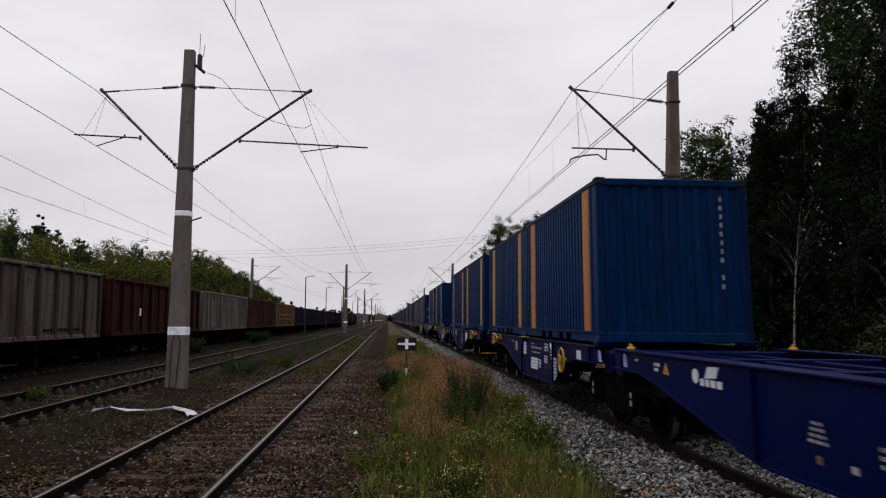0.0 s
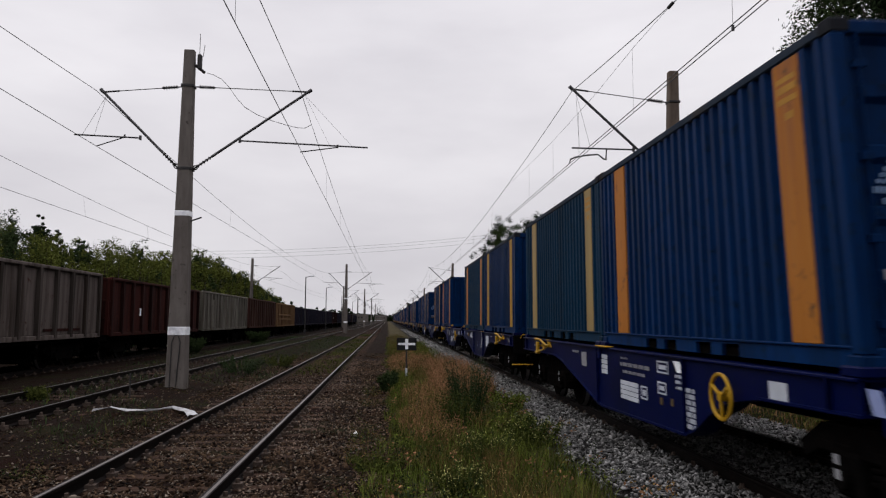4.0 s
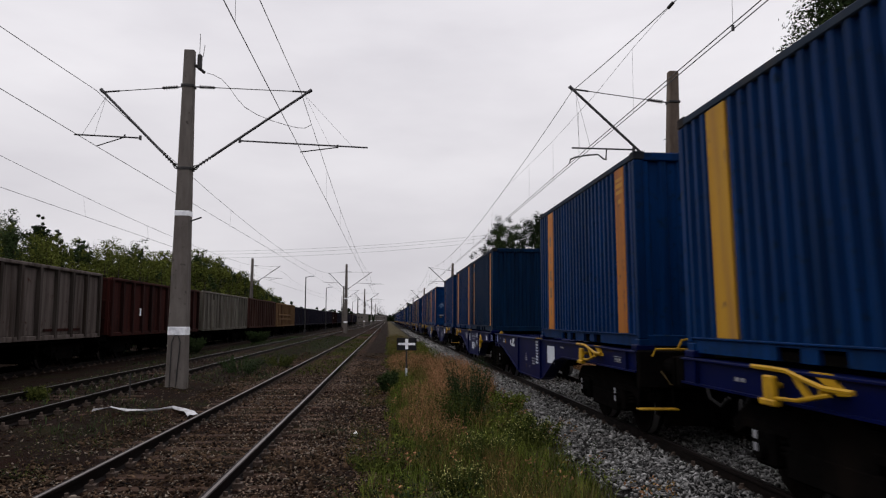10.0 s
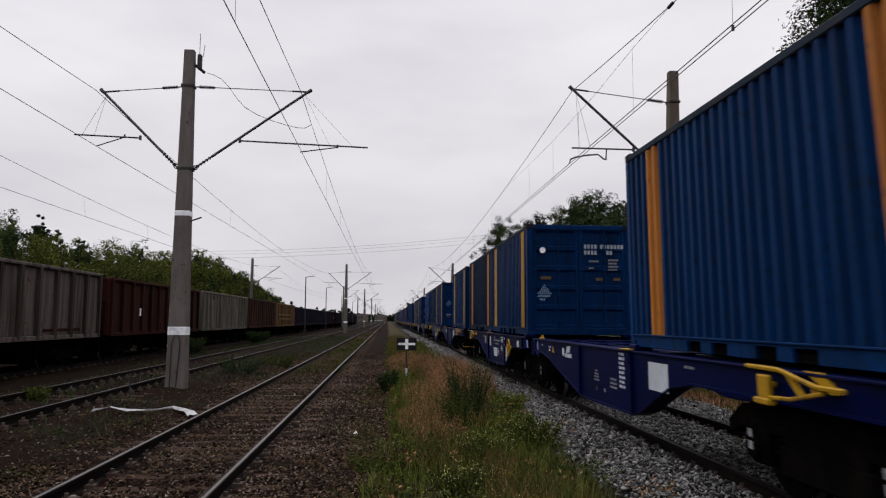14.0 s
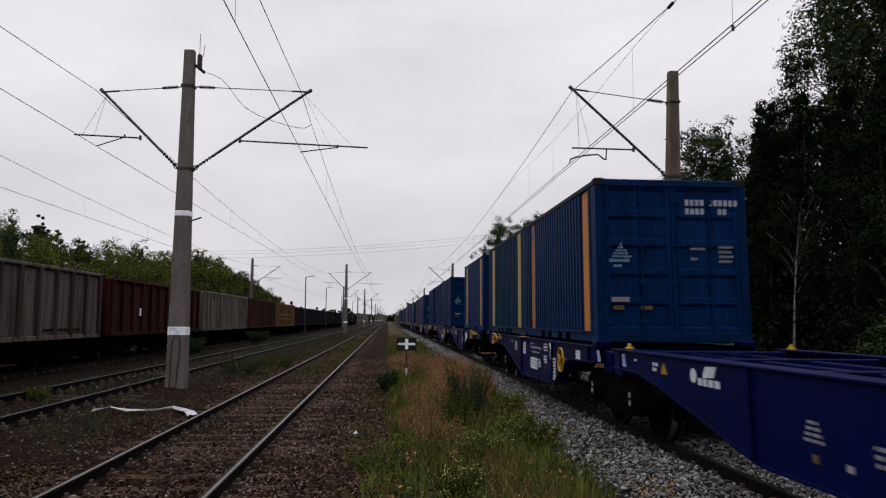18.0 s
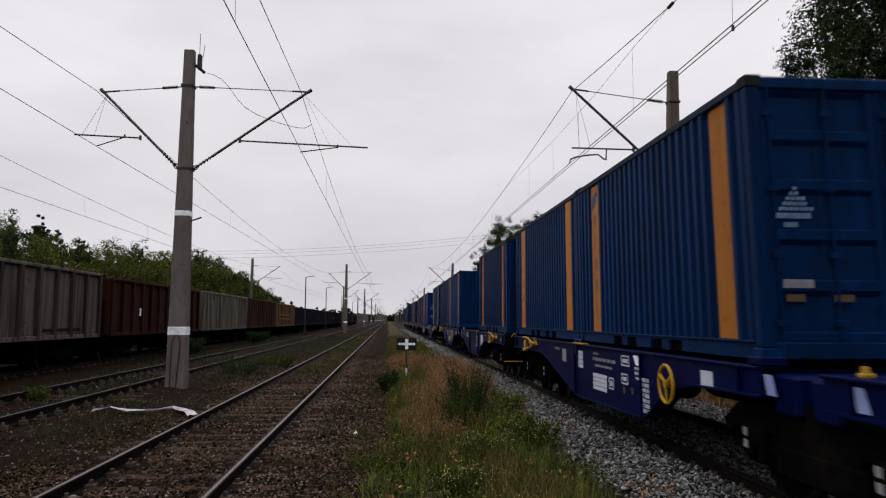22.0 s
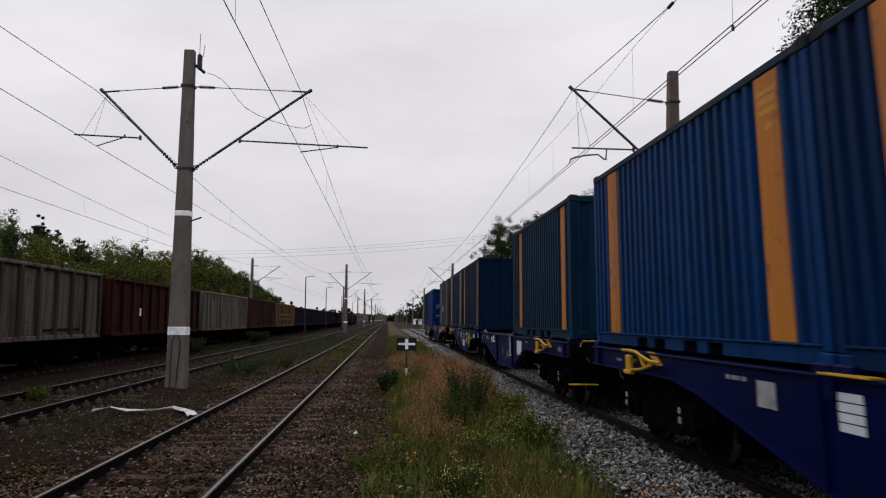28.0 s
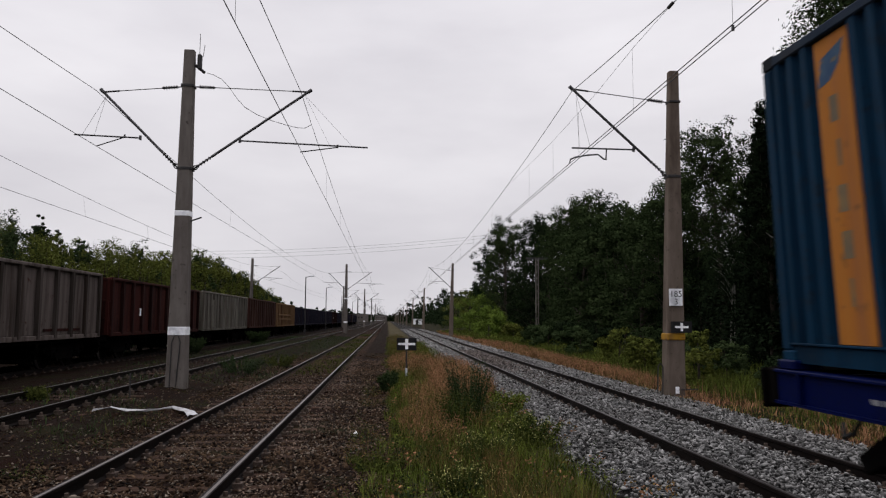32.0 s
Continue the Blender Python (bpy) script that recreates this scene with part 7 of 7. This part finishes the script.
TREES = [
    # x, y, height, crown half width, where the crown begins, leaf colour
    (14.2, 104.0, 12.6, 2.6, 0.06, "dark"), (15.5, 97.0, 14.4, 2.8, 0.06, "dark"), (14.2, 89.0, 13.6, 2.8, 0.06, "mid"), (16.8, 86.0, 13.6, 3.0, 0.06, "dark"), (17.6, 80.5, 12.9, 2.8, 0.06, "dark"),
    (18.0, 73.0, 13.2, 2.8, 0.06, "mid"), (18.4, 76.0, 13.2, 3.0, 0.06, "mid"), (18.2, 67.0, 12.4, 2.8, 0.06, "mid"), (16.2, 61.5, 12.0, 2.8, 0.06, "mid"), (19.0, 62.5, 12.0, 3.0, 0.06, "dark"),
    (16.8, 57.5, 10.4, 2.6, 0.06, "mid"), (17.2, 52.5, 9.8, 2.6, 0.06, "mid"), (19.5, 54.5, 10.2, 2.8, 0.06, "dark"), (16.4, 47.0, 8.9, 2.4, 0.10, "mid"), (18.8, 47.5, 9.8, 2.8, 0.06, "dark"),
    (16.2, 42.0, 9.6, 2.1, 0.35, "mid"), (18.4, 42.5, 6.0, 2.4, 0.08, "dark"), (19.5, 38.5, 6.2, 2.6, 0.08, "dark"), (17.5, 34.2, 5.2, 2.4, 0.08, "dark"),
    (16.4, 35.2, 11.4, 2.2, 0.50, "mid"), (18.6, 33.5, 5.6, 2.4, 0.08, "dark"), (16.6, 31.0, 6.2, 1.9, 0.08, "dark"),
    (17.2, 28.6, 12.6, 2.0, 0.10, "dark"), (18.4, 27.6, 17.0, 2.6, 0.34, "mid"), (17.4, 24.2, 17.5, 2.6, 0.34, "mid"),
    (16.4, 20.6, 16.0, 2.6, 0.06, "dark"), (20.6, 27.0, 19.0, 3.0, 0.25, "dark"), (14.6, 17.0, 14.0, 2.4, 0.06, "dark"),
]
LEAVES = {"dark": M_LEAF_DARK, "mid": M_LEAF_MID, "olive": M_LEAF_OLIVE, "bright": M_LEAF_BRIGHT}
for i, (x, y, h, cw, base, kind) in enumerate(TREES):
    near, airy = y < 40, base > 0.3
    tree("tall %s leafy tree at the edge of the wood" % ("dark" if kind == "dark" else "green"), x, y, h, cw, base, LEAVES[kind], M_BARK, (0.068 if airy else 0.058) if near else 0.08 if y < 50 else 0.105, 56 if near else 52, 100 + i,
         (92 if airy else 80) if near else 64, skew=1.0 if airy or y > 30 else 1.4, shoots=9 if near else 7)
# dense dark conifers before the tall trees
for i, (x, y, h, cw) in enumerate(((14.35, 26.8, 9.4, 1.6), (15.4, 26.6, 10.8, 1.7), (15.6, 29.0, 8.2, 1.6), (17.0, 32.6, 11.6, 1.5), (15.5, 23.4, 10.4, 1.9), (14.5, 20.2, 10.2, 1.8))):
    tree("dense dark green conifer at the edge of the wood", x, y, h, cw, 0.04, M_LEAF_SHADE, M_BARK, 0.055, 70, 180 + i, 96, "conifer", "tree", 0.7, 0.55, 1.0, 5)
# thin birch stems at the edge of the wood
for i, (x, y, h) in enumerate(((15.2, 31.6, 6.5), (13.9, 24.6, 6.6), (14.9, 31.4, 5.8))):
    tree("slender pale-stemmed birch at the edge of the wood", x, y, h, 1.2, 0.55, M_LEAF_DARK, M_BIRCH, 0.045, 24, 200 + i, 34, stem=0.42)
# bushes in front of the wood and along the main line
BUSHES = ((10.0, 18.6, 0.7, 0.5, "mid"), (11.4, 20.6, 0.9, 0.7, "dark"), (10.2, 24.2, 1.0, 0.6, "mid"), (9.3, 26.4, 1.3, 0.6, "olive"), (11.6, 29.0, 1.3, 0.9, "mid"), (9.8, 31.0, 1.5, 0.8, "olive"), (12.6, 35.0, 1.6, 1.2, "mid"), (9.6, 36.5, 1.3, 0.8, "mid"),
          (10.3, 41.0, 1.5, 0.9, "mid"), (13.2, 46.0, 1.7, 1.3, "dark"), (10.6, 48.5, 1.4, 1.0, "mid"), (13.8, 54.0, 2.0, 1.5, "dark"), (11.4, 57.0, 1.4, 1.1, "mid"), (15.0, 62.0, 1.9, 1.5, "dark"), (12.0, 70.5, 1.5, 1.2, "olive"), (12.0, 16.6, 2.0, 1.0, "mid"), (10.4, 22.2, 1.2, 0.7, "mid"),
          (8.9, 20.8, 1.5, 0.55, "olive"), (11.6, 76.0, 2.4, 1.5, "bright"), (11.0, 80.5, 3.2, 1.7, "bright"), (11.6, 85.0, 3.6, 2.0, "bright"), (12.2, 92.0, 4.8, 2.3, "bright"), (12.8, 100.0, 5.8, 2.5, "bright"), (12.0, 108.0, 5.6, 2.4, "bright"),
          (13.2, 118.0, 6.4, 2.8, "olive"), (12.4, 128.0, 6.2, 2.8, "olive"), (12.8, 140.0, 6.4, 3.0, "mid"))
for i, (x, y, h, cw, kind) in enumerate(BUSHES):
    tree("leafy %s bush at the foot of the wood" % ("yellow-green" if kind in ("olive", "bright") else "green"), x, y, h, cw, 0.08, LEAVES[kind], M_BARK, 0.045 if y < 40 else 0.085, 34, 300 + i, 34, "bush", "bush")
# bushes and young trees behind the parked wagons
for i in range(108):
    y = 20 + i * 1.13 + float(rng.normal(0, 0.5))
    x = -17.2 - 5.5 * (i * 0.618 % 1.0)
    line = float(np.interp(y * 19 / -x, [20, 37, 42, 47, 53, 58, 75, 88, 103, 123, 140], [6.3, 6.6, 6.5, 6.4, 7.3, 6.9, 8.2, 8.1, 7.3, 5.8, 4.4]))
    h = 1.75 + (line * float(rng.uniform(0.85, 1.02)) - 1.75) * -x / 19
    kind = ("olive", "mid", "olive", "olive")[i % 4] if x > -20.5 else ("dark", "mid", "olive")[i % 3]
    tree("%s young tree behind the parked wagons" % ("yellow-green" if kind in ("olive", "bright") else "dark green"), x, y, h, float(rng.uniform(1.9, 2.8)), 0.04, LEAVES[kind], M_BARK, 0.050 if y < 42 else 0.066 if y < 60 else 0.10, 32 if y < 42 else 24 if y < 60 else 20, 400 + i, 36, "young_tree", "tree", 1.0, 0.65, 1.0, 7)
for i in range(12):
    y = 14 + i * 7.0
    tree("pointed dark fir behind the bushes", -27.0 - float(rng.uniform(0, 5)), y, float(rng.uniform(7.0, 9.0)), 1.5, 0.05, M_LEAF_DARK, M_BARK, 0.10, 30, 500 + i, 44, "fir", "tree", 1.0, 0.85)

for i, (x, y, h) in enumerate(((-24.6, 50.0, 7.7), (-23.2, 50.5, 8.0), (-21.6, 50.0, 7.0), (-20.0, 50.0, 6.4), (-25.6, 46.0, 7.5))):
    tree("pointed dark fir behind the bushes", x, y, h, 1.1, 0.05, M_LEAF_DARK, M_BARK, 0.075, 34, 520 + i, 50, "fir", "tree", 1.0, 0.85)


# far woods on both sides
def far_wood(label, x0, x1, y0, y1, n, h0, h1, size, material, seed, per=16):
    r = np.random.default_rng(seed)
    xs, ys = r.uniform(x0, x1, n), r.uniform(y0, y1, n)
    hs = r.uniform(h0, h1, n)
    cen, radii = [], []
    for x, y, h in zip(xs, ys, hs):
        for k in range(14):
            s = r.uniform(0.05, 1.0)
            cen.append((x + r.normal(0, 1.2), y + r.normal(0, 1.2), h * s))
            radii.append(r.uniform(0.8, 1.9) * (1.15 - 0.6 * s))
    V, F = leaf_cloud(cen, radii, per, size, 0.2, 2.8)
    return tagged(new("far_wood", quick("far_wood", V, F, material)), label, "woodland", kind="stuff")


far_wood("dark woods far along the main line", 14, 40, 140, 420, 150, 7, 12, 0.35, M_LEAF_DARK, 1)
far_wood("dark woods far along the main line", 24, 70, 60, 260, 170, 8, 11, 0.35, M_LEAF_DARK, 2)
far_wood("dark woods on the horizon", 10, 120, 420, 1300, 200, 8, 14, 0.9, M_LEAF_DARK, 3, 8)
far_wood("dark woods on the horizon beyond the yard", -220, -24, 350, 1300, 230, 6, 11, 0.9, M_LEAF_DARK, 4, 8)
far_wood("dark woods behind the young trees", -34, -24, 14, 150, 110, 4, 6.5, 0.3, M_LEAF_MID, 5)
# added strip that stands in for the black shade under the parked wagons
far_wood("dark undergrowth behind the parked wagons", -17.0, -14.8, 14, 150, 130, 0.8, 1.7, 0.10, M_LEAF_DARK, 9)
far_wood("low dark woods at the end of the line", -40, 20, 900, 1500, 110, 6, 10, 1.2, M_LEAF_DARK, 12, 8)
# undergrowth and deep trees in the leaf copy darkened for shade
far_wood("dark undergrowth of the wood", 14.2, 20, 13, 34, 70, 2.4, 4.4, 0.09, M_LEAF_SHADE, 11)
far_wood("dark undergrowth of the wood", 17.5, 25, 18, 50, 90, 2.6, 4.6, 0.13, M_LEAF_SHADE, 10)
far_wood("tall dark trees deep in the wood", 20.5, 27, 20, 46, 90, 9, 14, 0.16, M_LEAF_SHADE, 13)
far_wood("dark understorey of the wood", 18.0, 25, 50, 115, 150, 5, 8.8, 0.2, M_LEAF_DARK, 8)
far_wood("dark woods deep behind the meadow", 24, 60, -70, 33, 190, 8, 12, 0.25, M_LEAF_DARK, 6, 8)
# out of view, added to keep sky light off the container ends
far_wood("dark woods that go on along the line behind the viewer", 13, 22, -80, 12, 90, 12, 17, 0.25, M_LEAF_DARK, 7, 8)
for i, (x, y, w, h) in enumerate(((-22, 620, 12, 6), (-40, 560, 14, 5), (-8, 900, 14, 7))):
    b = thing("distant_building", "grey building on the horizon at the end of the yard", "building", m=pose(x, y, 0))
    part("wall", Geo().bev(-w / 2, w / 2, -5, 5, 0, h, 0.1), M_CONCRETE, b)
    part("roof", Geo().bev(-w / 2 - 0.4, w / 2 + 0.4, -5.4, 5.4, h, h + 0.5, 0.1), M_STEEL, b)
    for k in range(4):
        part("window", Geo().bev(-w / 2 + 1 + k * w / 4.5, -w / 2 + 2.2 + k * w / 4.5, -5.1, -4.98, h * 0.5, h * 0.7, 0.02), M_BLACK, b)


# ---------------------------------------------------------------- what moves
def motions():
    times = [float(t) for t in range(33)]
    for ob, s0, up in MOVING:
        walk(ob, [(t, pose(X1, s0 - travel(t), Z1 + up)) for t in times])
    # all wheelsets turn alike: one keyed turn, shared
    step = 1 / 30
    lead = WHEELS[0]
    walk(lead, [(i * step, pose(0, 0, 0, math.degrees(travel(i * step) / 0.46))) for i in range(961)])
    act, slot = lead.animation_data.action, lead.animation_data.action_slot
    for w in WHEELS[1:]:
        w.rotation_mode = "QUATERNION"
        w.animation_data_create()
        w.animation_data.action = act
        w.animation_data.action_slot = slot


motions()
